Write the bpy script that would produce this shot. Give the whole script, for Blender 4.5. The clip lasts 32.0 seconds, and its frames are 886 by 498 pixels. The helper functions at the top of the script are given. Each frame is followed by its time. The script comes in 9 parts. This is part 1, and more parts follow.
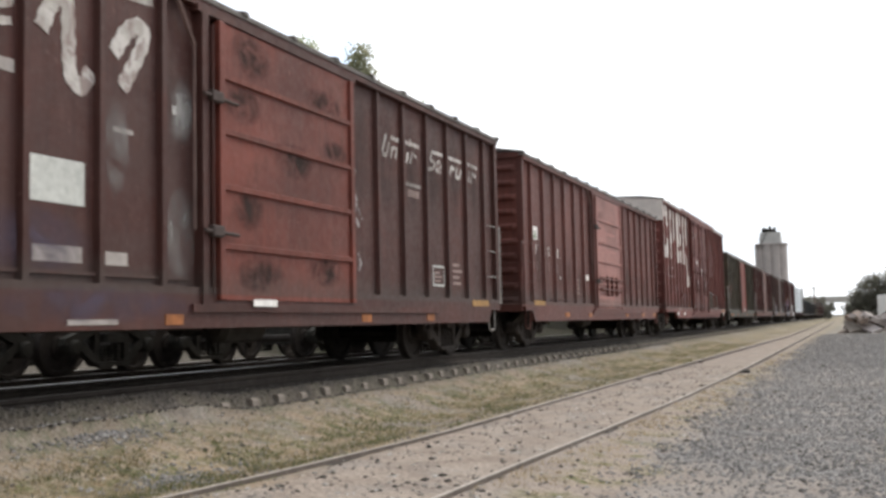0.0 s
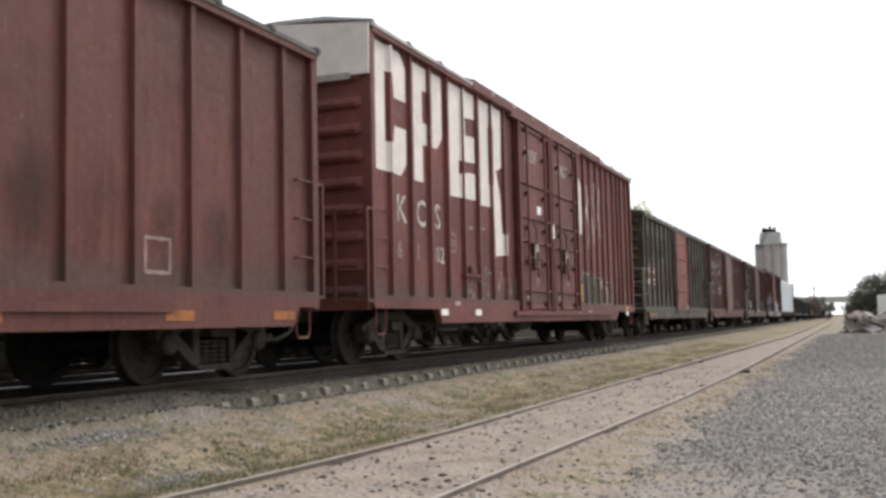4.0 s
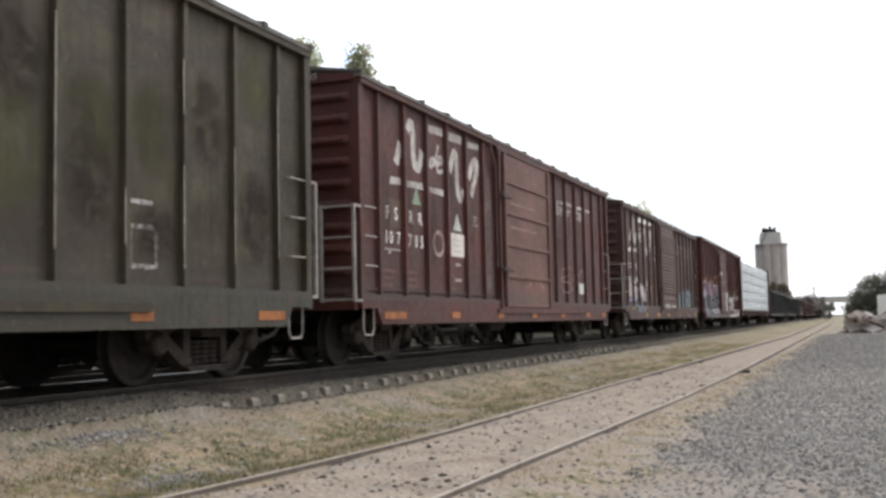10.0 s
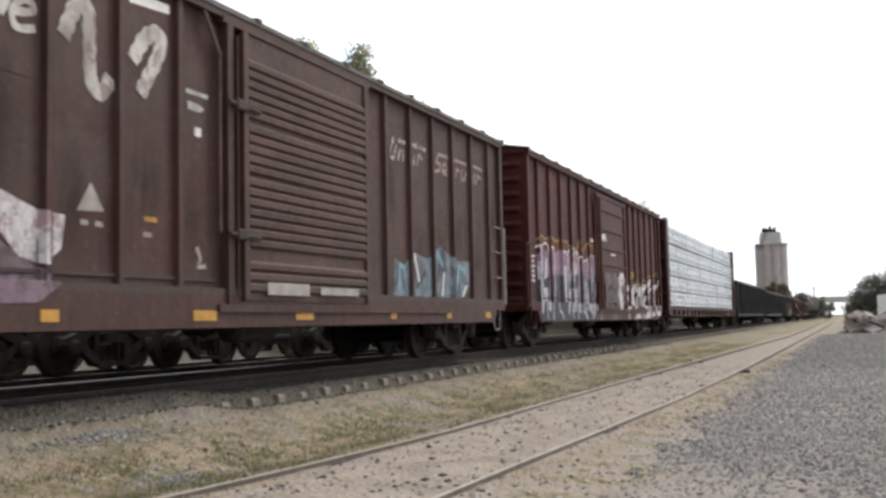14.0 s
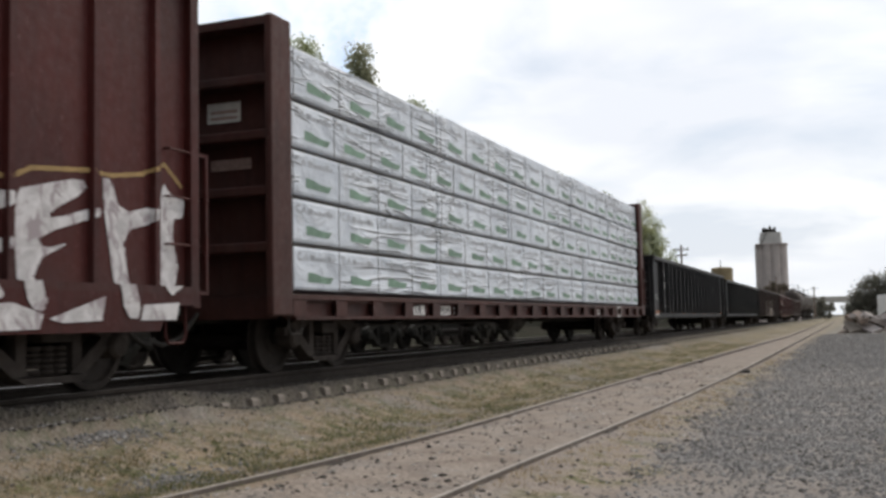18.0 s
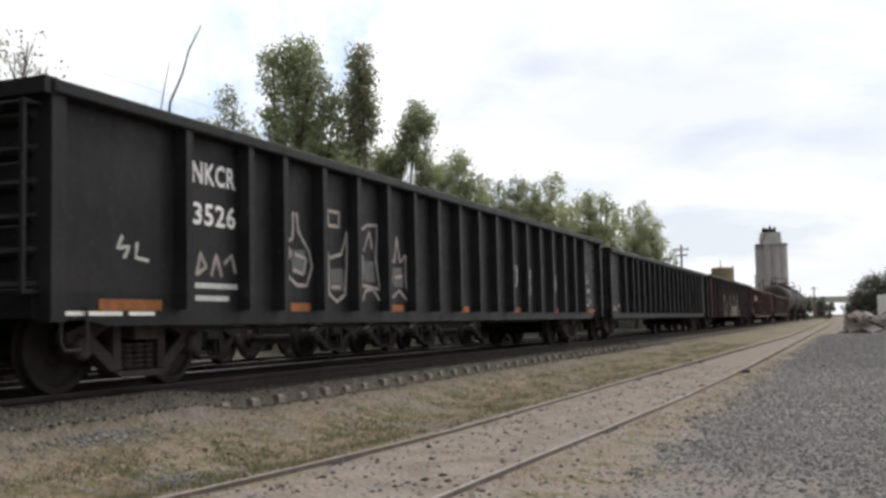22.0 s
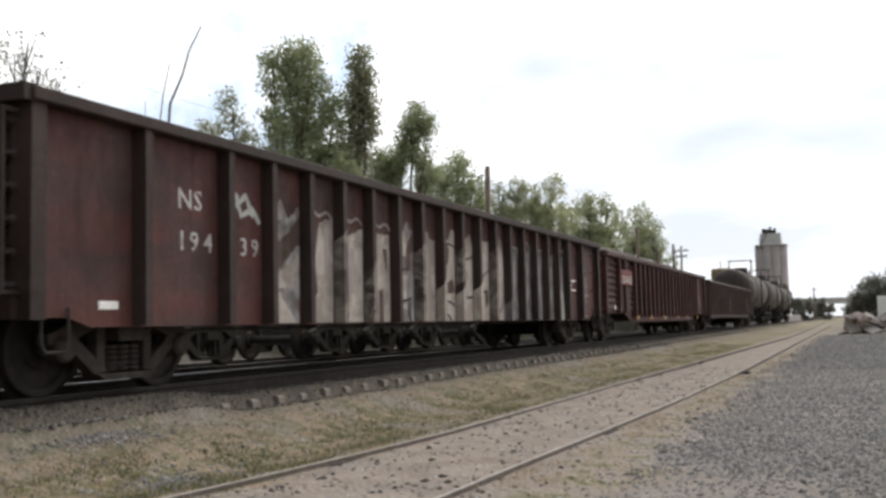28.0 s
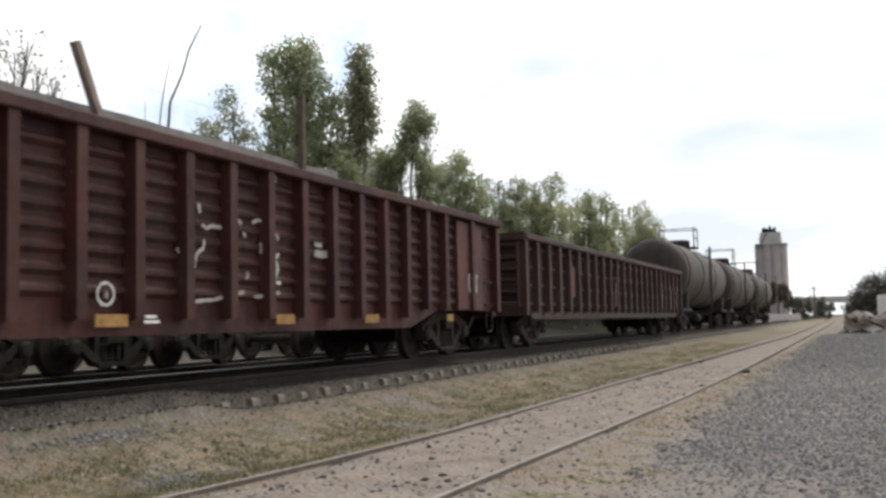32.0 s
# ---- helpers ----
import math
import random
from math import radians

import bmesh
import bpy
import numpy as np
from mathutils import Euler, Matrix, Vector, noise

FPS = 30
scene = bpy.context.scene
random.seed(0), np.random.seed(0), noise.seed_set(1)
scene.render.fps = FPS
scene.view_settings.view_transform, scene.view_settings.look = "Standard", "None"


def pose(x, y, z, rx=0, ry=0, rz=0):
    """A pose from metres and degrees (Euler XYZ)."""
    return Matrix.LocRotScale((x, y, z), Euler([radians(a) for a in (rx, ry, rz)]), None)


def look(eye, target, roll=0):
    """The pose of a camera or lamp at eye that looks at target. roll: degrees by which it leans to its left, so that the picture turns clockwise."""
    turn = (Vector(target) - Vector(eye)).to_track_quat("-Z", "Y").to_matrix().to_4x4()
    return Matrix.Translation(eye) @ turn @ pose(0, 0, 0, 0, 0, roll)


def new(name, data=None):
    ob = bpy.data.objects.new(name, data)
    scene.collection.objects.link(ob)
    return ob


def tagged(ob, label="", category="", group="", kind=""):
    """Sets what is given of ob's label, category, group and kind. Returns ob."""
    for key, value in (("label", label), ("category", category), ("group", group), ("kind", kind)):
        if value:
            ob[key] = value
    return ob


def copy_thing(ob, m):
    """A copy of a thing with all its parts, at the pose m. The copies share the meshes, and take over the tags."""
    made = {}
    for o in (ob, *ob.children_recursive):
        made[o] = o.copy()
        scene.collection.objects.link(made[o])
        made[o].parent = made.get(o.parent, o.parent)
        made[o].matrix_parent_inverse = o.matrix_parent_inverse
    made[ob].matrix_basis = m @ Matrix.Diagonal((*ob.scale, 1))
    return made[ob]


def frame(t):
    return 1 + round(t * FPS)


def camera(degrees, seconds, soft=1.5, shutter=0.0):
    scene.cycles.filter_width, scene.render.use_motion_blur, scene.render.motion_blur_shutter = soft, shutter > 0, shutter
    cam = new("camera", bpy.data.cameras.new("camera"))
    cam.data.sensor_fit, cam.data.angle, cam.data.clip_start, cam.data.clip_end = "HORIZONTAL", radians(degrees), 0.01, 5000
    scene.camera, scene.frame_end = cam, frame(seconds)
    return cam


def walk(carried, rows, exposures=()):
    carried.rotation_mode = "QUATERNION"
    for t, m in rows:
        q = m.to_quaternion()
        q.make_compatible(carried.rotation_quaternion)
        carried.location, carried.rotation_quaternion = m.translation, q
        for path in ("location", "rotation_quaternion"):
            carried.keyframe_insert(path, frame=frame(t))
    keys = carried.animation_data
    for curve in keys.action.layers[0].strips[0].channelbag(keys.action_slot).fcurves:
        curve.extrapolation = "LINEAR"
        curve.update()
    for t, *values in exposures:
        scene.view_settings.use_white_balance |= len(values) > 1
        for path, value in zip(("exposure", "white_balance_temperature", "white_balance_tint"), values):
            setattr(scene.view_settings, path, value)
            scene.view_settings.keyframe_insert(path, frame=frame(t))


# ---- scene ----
# The camera stands still beside the siding; it is nudged once, late in the clip.
EYE = (0.0, 0.0, 1.22)
YAW, PITCH, ROLL = 21.807, 4.18, -1.25


def aim(nudge=0.0):
    a, b = radians(YAW), radians(PITCH + nudge)
    way = (-math.sin(a) * math.cos(b), math.cos(a) * math.cos(b), math.sin(b))
    return look(EYE, [e + w for e, w in zip(EYE, way)], ROLL)


cam = camera(47.06, 32.0, soft=3.1, shutter=0.15)
walk(cam, [(0, aim()), (26.5, aim()), (27.5, aim(0.02)), (28.0, aim(0.06)), (28.5, aim(0.085)), (29.0, aim(0.09)),
           (29.5, aim(0.165)), (30.0, aim(0.165)), (30.5, aim(0.02)), (31.0, aim()), (32.0, aim())],
     exposures=[(0, 0.45), (15.5, 0.45), (16.5, 0.30), (17, 0.12), (17.5, 0.0), (18, -0.14), (18.6, -0.36), (20.5, -0.44), (21.0, -0.33), (21.5, -0.17), (22.0, -0.08), (22.6, 0.03), (25.5, 0.05), (32, 0.05)])

# ---- sky, sun ----
world = bpy.data.worlds.new("sky")
scene.world = world
world.use_nodes = True


class Nodes:
    """Short-hand for building node trees."""

    def __init__(self, tree):
        self.t = tree
        tree.nodes.clear()

    def add(self, kind):
        return self.t.nodes.new(kind)

    def put(self, sock, v):
        if isinstance(v, bpy.types.NodeSocket):
            self.t.links.new(v, sock)
        elif isinstance(v, (tuple, list)) and len(v) == 3 and sock.type == "RGBA":
            sock.default_value = (*v, 1)
        else:
            sock.default_value = v

    def math(self, op, a, b=0.0, clamp=False):
        n = self.add("ShaderNodeMath")
        n.operation, n.use_clamp = op, clamp
        self.put(n.inputs[0], a)
        self.put(n.inputs[1], b)
        return n.outputs[0]

    def mix(self, f, a, b, kind="MIX"):
        n = self.add("ShaderNodeMix")
        n.data_type, n.blend_type = "RGBA", kind
        self.put(n.inputs[0], f)
        self.put(n.inputs[6], a)
        self.put(n.inputs[7], b)
        return n.outputs[2]

    def noise(self, vec, scale, detail=4.0, rough=0.55, distort=0.0):
        n = self.add("ShaderNodeTexNoise")
        self.put(n.inputs["Vector"], vec)
        n.inputs["Scale"].default_value = scale
        n.inputs["Detail"].default_value = detail
        n.inputs["Roughness"].default_value = rough
        n.inputs["Distortion"].default_value = distort
        return n.outputs[0]

    def span(self, v, lo, hi, a=0.0, b=1.0):
        n = self.add("ShaderNodeMapRange")
        self.put(n.inputs[0], v)
        for i, x in enumerate((lo, hi, a, b)):
            n.inputs[i + 1].default_value = x
        return n.outputs[0]

    def scaled(self, vec, s, loc=(0, 0, 0)):
        n = self.add("ShaderNodeMapping")
        self.put(n.inputs[0], vec)
        n.inputs[1].default_value = loc
        n.inputs[3].default_value = s
        return n.outputs[0]

    def bump(self, h, strength, dist):
        n = self.add("ShaderNodeBump")
        self.put(n.inputs["Height"], h)
        n.inputs["Strength"].default_value = strength
        n.inputs["Distance"].default_value = dist
        return n.outputs[0]


w = Nodes(world.node_tree)
out = w.add("ShaderNodeOutputWorld")
bg = w.add("ShaderNodeBackground")
sky = w.add("ShaderNodeTexSky")
sky.sky_type, sky.sun_disc = "NISHITA", False
sky.sun_elevation, sky.sun_rotation = radians(44), radians(29)
sky.dust_density = 2.5
co = w.add("ShaderNodeTexCoord").outputs["Generated"]
sep = w.add("ShaderNodeSeparateXYZ")
w.put(sep.inputs[0], co)
low = w.math("MAXIMUM", sep.outputs[2], 0.0)
flat = w.math("ADD", low, 0.16)
comb = w.add("ShaderNodeCombineXYZ")
w.put(comb.inputs[0], w.math("DIVIDE", sep.outputs[0], flat))
w.put(comb.inputs[1], w.math("DIVIDE", sep.outputs[1], flat))
cl = w.noise(w.scaled(comb.outputs[0], (1, 1, 1), (0.35, 0.62, 0)), 1.15, 7, 0.5, 0.3)
cover = w.span(cl, 0.36, 0.52)
shade = w.noise(w.scaled(comb.outputs[0], (1, 1, 1), (3.1, 1.2, 0)), 0.9, 5, 0.5)
# a gap of blue beside a tall white cloud, to the side of the train
edge = w.add("ShaderNodeVectorMath")
edge.operation = "DOT_PRODUCT"
w.put(edge.inputs[0], co)
edge.inputs[1].default_value = (-0.6037, -0.4642, 0.6481)
rim = w.math("ADD", edge.outputs["Value"], w.math("MULTIPLY", w.math("SUBTRACT", w.noise(co, 9, 5, 0.6), 0.5), 0.10))
gap = w.math("MULTIPLY", w.span(rim, -0.005, 0.03), w.span(rim, 0.12, 0.20, 1.0, 0.0))
tower = w.math("MULTIPLY", w.span(rim, -0.16, -0.01), w.span(rim, 0.0, 0.03, 1.0, 0.0))
cloud = w.mix(w.math("MAXIMUM", w.span(shade, 0.34, 0.60), tower), (0.885, 0.918, 0.985), (1.20, 1.20, 1.20))
air = w.mix(1.0, sky.outputs[0], (0.1, 0.1, 0.1), "MULTIPLY")
air = w.mix(0.8, air, (0.73, 0.81, 0.93))
haze = w.span(sep.outputs[2], 0.0, 0.20, 1.0, 0.0)
veil = w.mix(w.math("MULTIPLY", gap, w.span(w.noise(co, 14, 5, 0.65), 0.70, 0.40)), w.mix(w.math("MAXIMUM", cover, tower), air, cloud), (0.68, 0.82, 1.02))
total = w.mix(w.math("MULTIPLY", haze, 0.75), veil, (0.85, 0.882, 0.93))
# the veiled sun stands ahead and to the side of the train, so that the cloud there glows and the rest of the dome is duller
dot = w.add("ShaderNodeVectorMath")
dot.operation = "DOT_PRODUCT"
w.put(dot.inputs[0], co)
dot.inputs[1].default_value = (0.35, 0.62, 0.70)
glow = w.span(dot.outputs["Value"], -0.60, 0.50, 0.13, 1.0)
total = w.mix(1.0, total, glow, "MULTIPLY")
w.put(bg.inputs[0], total)
bg.inputs[1].default_value = 1.12
w.put(out.inputs[0], bg.outputs[0])

sun = new("sun", bpy.data.lights.new("sun", "SUN"))
sun.data.energy, sun.data.angle, sun.data.color = 1.5, radians(18), (1.0, 0.91, 0.80)
sun.matrix_world = look((35, 62, 70), (0, 0, 0))

# ---- materials ----


def material(name, rough=0.8, metal=0.0):
    m = bpy.data.materials.new(name)
    m.use_nodes = True
    n = Nodes(m.node_tree)
    o = n.add("ShaderNodeOutputMaterial")
    b = n.add("ShaderNodeBsdfPrincipled")
    n.put(o.inputs[0], b.outputs[0])
    b.inputs["Roughness"].default_value = rough
    b.inputs["Metallic"].default_value = metal
    b.inputs["Specular IOR Level"].default_value = 0.3
    return m, n, b


def paint(name, col, rust=(0.075, 0.034, 0.024), worn=0.35, streak=0.5, rough=0.62, dust=0.25, splash=0.5, second=None, band=1.35, gloss=0.3):
    """Weathered wagon paint: uneven fading, upright streaks of grime, rust blooms, bare scuffs, pale dust and a splashed seam of dirt."""
    col = [col[0] * 0.80, col[1] * 0.72, col[2] * 0.64]
    m, n, b = material(name, rough)
    tc = n.add("ShaderNodeTexCoord").outputs["Object"]
    info = n.add("ShaderNodeObjectInfo")
    off = n.add("ShaderNodeVectorMath")
    off.operation = "MULTIPLY_ADD"
    n.put(off.inputs[0], info.outputs["Random"])
    off.inputs[1].default_value = (0.0, 37.0, 11.0)
    n.put(off.inputs[2], tc)
    co = off.outputs[0]
    big = n.noise(co, 0.55, 6, 0.62)
    mid = n.noise(co, 2.4, 5, 0.6)
    fine = n.noise(co, 11.0, 5, 0.65)
    run = n.noise(n.scaled(co, (6, 6, 0.38)), 1.7, 6, 0.62)
    c = n.mix(n.span(big, 0.32, 0.68), [x * 0.62 for x in col], [min(1, x * 1.42) for x in col])
    c = n.mix(n.math("MULTIPLY", n.span(run, 0.48, 0.70), streak), c, [x * 0.34 for x in col])
    c = n.mix(n.math("MULTIPLY", n.span(n.math("ADD", n.math("MULTIPLY", mid, 0.6), n.math("MULTIPLY", fine, 0.4)), 0.53, 0.64), worn), c, rust)
    g = sum(col) / 3
    pale = n.noise(n.scaled(co, (2, 2, 0.8), (4, 1, 7)), 1.1, 5, 0.65)
    c = n.mix(n.math("MULTIPLY", n.span(pale, 0.5, 0.72), dust), c, [0.85 * x + 0.15 * g + 0.035 for x in col])
    if second:
        blot = n.noise(n.scaled(co, (1, 0.45, 1.2), (7, 3, 2)), 0.9, 5, 0.6, 0.6)
        c = n.mix(n.math("MULTIPLY", n.span(blot, 0.44, 0.60), 0.75), c, second)
    up = n.add("ShaderNodeSeparateXYZ")
    n.put(up.inputs[0], tc)
    zz = n.math("ADD", up.outputs[2], n.math("MULTIPLY", n.math("SUBTRACT", mid, 0.5), 0.5))
    band = n.math("MULTIPLY", n.span(zz, band - 0.3, band, 1.0, 0.0), n.span(up.outputs[2], 0.97, 1.0))
    c = n.mix(n.math("MULTIPLY", band, splash), c, (0.055, 0.048, 0.042))
    chip = n.noise(n.scaled(co, (1, 1, 0.5), (2, 8, 3)), 22, 3, 0.5)
    c = n.mix(n.math("MULTIPLY", n.span(chip, 0.66, 0.72), 0.35), c, [min(1, x * 1.8 + 0.05) for x in col])
    n.put(b.inputs["Base Color"], c)
    b.inputs["Specular IOR Level"].default_value = gloss
    n.put(b.inputs["Roughness"], n.span(fine, 0.3, 0.7, rough - 0.1, rough + 0.15))
    n.put(b.inputs["Normal"], n.bump(n.math("ADD", n.math("MULTIPLY", big, 3.0), n.math("ADD", mid, n.math("MULTIPLY", fine, 0.5))), 0.3, 0.025))
    return m


def spray(name, a, b, c, scale=2.6):
    """Sprayed paint in clouds of three colours, thin in places."""
    m, n, bs = material(name, 0.75)
    co = n.add("ShaderNodeTexCoord").outputs["Object"]
    k1 = n.noise(co, scale, 5, 0.6, 1.2)
    k2 = n.noise(n.scaled(co, (1, 1, 0.7), (5, 2, 9)), scale * 1.7, 5, 0.65, 0.8)
    col = n.mix(n.span(k1, 0.40, 0.56), a, b)
    col = n.mix(n.span(k2, 0.52, 0.60), col, c)
    n.put(bs.inputs["Base Color"], n.mix(n.math("MULTIPLY", n.noise(co, 24, 4, 0.7), 0.5), col, [x * 0.6 for x in a]))
    return m


def smear(name, col, thick=0.8, scale=5.0, long=(1, 1, 1)):
    """A rubbed or dusty patch that thins out unevenly towards its rim, so that the paint under it shows through."""
    m, n, b = material(name, 0.85)
    tc = n.add("ShaderNodeTexCoord")
    up = n.add("ShaderNodeSeparateXYZ")
    n.put(up.inputs[0], tc.outputs["Generated"])
    u, v = (n.math("MULTIPLY", n.math("SUBTRACT", up.outputs[i], 0.5), 2.0) for i in (1, 2))
    r = n.math("ADD", n.math("MULTIPLY", u, u), n.math("MULTIPLY", v, v))
    k = n.noise(n.scaled(tc.outputs["Object"], long), scale, 6, 0.65, 0.8)
    thin = n.math("MULTIPLY", n.span(r, 0.05, 0.95, 1.0, 0.0), n.span(k, 0.36, 0.60))
    n.put(b.inputs["Base Color"], n.mix(n.noise(tc.outputs["Object"], 19, 4, 0.6), [x * 0.7 for x in col], [x * 1.25 for x in col]))
    n.put(b.inputs["Alpha"], n.math("MULTIPLY", thin, thick))
    return m


def plain(name, col, rough=0.7, metal=0.0, vary=0.25, scale=6.0, bump=0.15):
    m, n, b = material(name, rough, metal)
    co = n.add("ShaderNodeTexCoord").outputs["Object"]
    a = n.noise(co, scale, 5, 0.6)
    a2 = n.noise(co, scale * 0.13, 3, 0.5)
    f = n.span(n.math("ADD", n.math("MULTIPLY", a, 0.6), n.math("MULTIPLY", a2, 0.4)), 0.32, 0.68)
    n.put(b.inputs["Base Color"], n.mix(f, [x * (1 - vary) for x in col], [min(1, x * (1 + vary)) for x in col]))
    n.put(b.inputs["Normal"], n.bump(a, bump, 0.01))
    return m


M_BLACK = plain("grimy_black_steel", (0.046, 0.042, 0.038), 0.8, 0, 0.4, 5)
M_TRUCK = plain("greasy_cast_steel", (0.048, 0.041, 0.037), 0.8, 0, 0.45, 7)
M_OLD = plain("dusty_cast_steel", (0.045, 0.043, 0.038), 0.85, 0, 0.4, 6)
M_GUIDE = plain("dusty_steel_rod", (0.13, 0.085, 0.075), 0.8, 0, 0.4, 6)
M_LATCH = plain("dull_brown_latch", (0.055, 0.040, 0.036), 0.8, 0, 0.4, 6)
M_WHEEL = plain("wheel_steel", (0.036, 0.031, 0.028), 0.65, 0.2, 0.35, 7)
M_TREAD = plain("polished_rail_head", (0.62, 0.61, 0.60), 0.3, 0.9, 0.1, 9, 0.03)
# the dark reflection of the wagons is put into this rail head's colour
M_TREAD_DULL = plain("dark_reflection_rail_head", (0.075, 0.068, 0.062), 0.55, 0.3, 0.3, 9)
M_RAIL = plain("rusty_rail", (0.048, 0.041, 0.036), 0.8, 0.1, 0.35, 8)
M_RAIL_OLD = plain("dull_old_rail", (0.115, 0.094, 0.08), 0.75, 0.1, 0.3, 9)
M_HEAD_OLD = plain("worn_dull_rail_head", (0.37, 0.33, 0.29), 0.75, 0.0, 0.35, 9)
M_TIE = plain("weathered_concrete_tie", (0.165, 0.143, 0.122), 0.9, 0, 0.65, 8, 0.4)
M_GRAB = plain("chipped_pale_grab_iron", (0.27, 0.25, 0.23), 0.6, 0, 0.45, 12)
M_ROOF = plain("sooty_galvanised_roof", (0.11, 0.10, 0.092), 0.7, 0.1, 0.45, 3)
M_ROOFPALE = plain("pale_weathered_roof", (0.42, 0.40, 0.385), 0.7, 0, 0.25, 2)
M_ORANGE = plain("orange_reflector", (0.28, 0.10, 0.03), 0.6, 0, 0.5, 8)
M_YELLOW = plain("yellow_reflector", (0.42, 0.225, 0.045), 0.55, 0, 0.35, 10)
M_AMBER = plain("dusty_amber_reflector", (0.30, 0.165, 0.05), 0.6, 0, 0.45, 8)
M_WHITE = plain("faded_white_lettering", (0.78, 0.76, 0.73), 0.75, 0, 0.2, 14)
M_CREAM = plain("pale_logo_paint", (0.66, 0.61, 0.57), 0.75, 0, 0.15, 5)
M_DIM = plain("dim_worn_lettering", (0.27, 0.20, 0.18), 0.8, 0, 0.35, 18)
M_PLACARD = plain("grey_placard", (0.48, 0.49, 0.46), 0.7, 0, 0.25, 10)
M_CHALK = plain("chalky_spray", (0.32, 0.29, 0.27), 0.85, 0, 0.35, 6)
M_GREENTRI = plain("green_emblem", (0.22, 0.28, 0.20), 0.75, 0, 0.2, 12)
M_PINK = plain("pink_patch", (0.33, 0.16, 0.14), 0.75, 0, 0.2, 6)
M_CYAN = plain("pale_blue_spray", (0.18, 0.30, 0.36), 0.75, 0, 0.35, 5)
M_LILAC = plain("lilac_spray", (0.20, 0.13, 0.175), 0.7, 0, 0.3, 4)
M_NAVY = plain("dark_blue_spray", (0.045, 0.045, 0.06), 0.7, 0, 0.45, 4)
M_SPRAYWHITE = plain("white_spray", (0.66, 0.64, 0.63), 0.7, 0, 0.18, 4)
M_SPRAYGOLD = plain("ochre_spray", (0.27, 0.18, 0.075), 0.75, 0, 0.3, 8)
M_SPRAYGREY = plain("grey_spray", (0.30, 0.25, 0.24), 0.75, 0, 0.3, 3)
M_SPRAYSAND = plain("sand_spray", (0.40, 0.34, 0.29), 0.8, 0, 0.4, 3)
M_SCUFF = smear("grey_scuffs", (0.27, 0.26, 0.25), 0.95, 3.2, (1, 1, 0.5))
M_SOOT = smear("sooty_smear", (0.028, 0.016, 0.013), 0.8, 4.0)
M_DOORDIRT = smear("faint_door_dirt", (0.10, 0.05, 0.045), 0.6, 4.0)
M_SOOTRUN = smear("sooty_run", (0.030, 0.020, 0.016), 0.36, 3.0, (1, 1, 0.25))
M_DUSTRUN = smear("pale_dusty_run", (0.16, 0.115, 0.10), 0.4, 3.0, (1, 1, 0.3))
M_LILACDUST = smear("lilac_overspray", (0.105, 0.085, 0.125), 0.6, 2.5)
M_OLIVERUN = smear("mossy_olive_smear", (0.085, 0.088, 0.040), 0.75, 2.5, (1, 1, 0.6))
M_RUSTRUN = smear("rusty_run", (0.24, 0.13, 0.05), 0.85, 6.0, (1, 1, 0.3))
M_SPRAYK = spray("pale_clouded_spray", (0.27, 0.235, 0.205), (0.50, 0.45, 0.395), (0.33, 0.275, 0.24), 1.6)
M_SPRAYK2 = spray("grey_clouded_spray", (0.16, 0.15, 0.145), (0.42, 0.405, 0.395), (0.20, 0.14, 0.13), 2.0)
M_SPRAYF = spray("faint_blue_spray", (0.10, 0.15, 0.17), (0.24, 0.26, 0.30), (0.09, 0.07, 0.08), 2.2)
M_WORN = spray("worn_white_paint", (0.20, 0.165, 0.15), (0.52, 0.50, 0.47), (0.13, 0.085, 0.078), 3.4)
M_BARK = plain("grey_brown_bark", (0.11, 0.085, 0.065), 0.95, 0, 0.4, 9, 0.5)
M_CONCRETE_LOAD = plain("pale_grey_rubble", (0.125, 0.115, 0.108), 0.95, 0, 0.35, 4, 0.5)
M_TIMBER = plain("weathered_timber", (0.235, 0.185, 0.155), 0.9, 0, 0.35, 9, 0.4)

for m_dull in (M_BLACK, M_TRUCK, M_WHEEL, M_OLD, M_RAIL):
    m_dull.node_tree.nodes["Principled BSDF"].inputs["Specular IOR Level"].default_value = 0.06

# ---- mesh helpers ----


def box(bm, x0, x1, y0, y1, z0, z1):
    v = [bm.verts.new((x, y, z)) for x in (x0, x1) for y in (y0, y1) for z in (z0, z1)]
    for f in ((0, 1, 3, 2), (4, 6, 7, 5), (0, 4, 5, 1), (2, 3, 7, 6), (0, 2, 6, 4), (1, 5, 7, 3)):
        bm.faces.new([v[i] for i in f])
    return v


def soft_box(bm, x0, x1, y0, y1, z0, z1, r):
    """A box with its edges bevelled."""
    v = box(bm, x0, x1, y0, y1, z0, z1)
    edges = {e for p in v for e in p.link_edges}
    bmesh.ops.bevel(bm, geom=list(edges), offset=r, segments=2, affect="EDGES", profile=0.5)


def prism(bm, pts, axis, a, b):
    """Extrude a closed outline along an axis. pts: for axis x (y, z); y (x, z); z (x, y)."""
    def at(p, c):
        return {"x": (c, p[0], p[1]), "y": (p[0], c, p[1]), "z": (p[0], p[1], c)}[axis]
    lo = [bm.verts.new(at(p, a)) for p in pts]
    hi = [bm.verts.new(at(p, b)) for p in pts]
    n = len(pts)
    bm.faces.new(lo)
    bm.faces.new(hi[::-1])
    for i in range(n):
        bm.faces.new((lo[i], hi[i], hi[(i + 1) % n], lo[(i + 1) % n]))


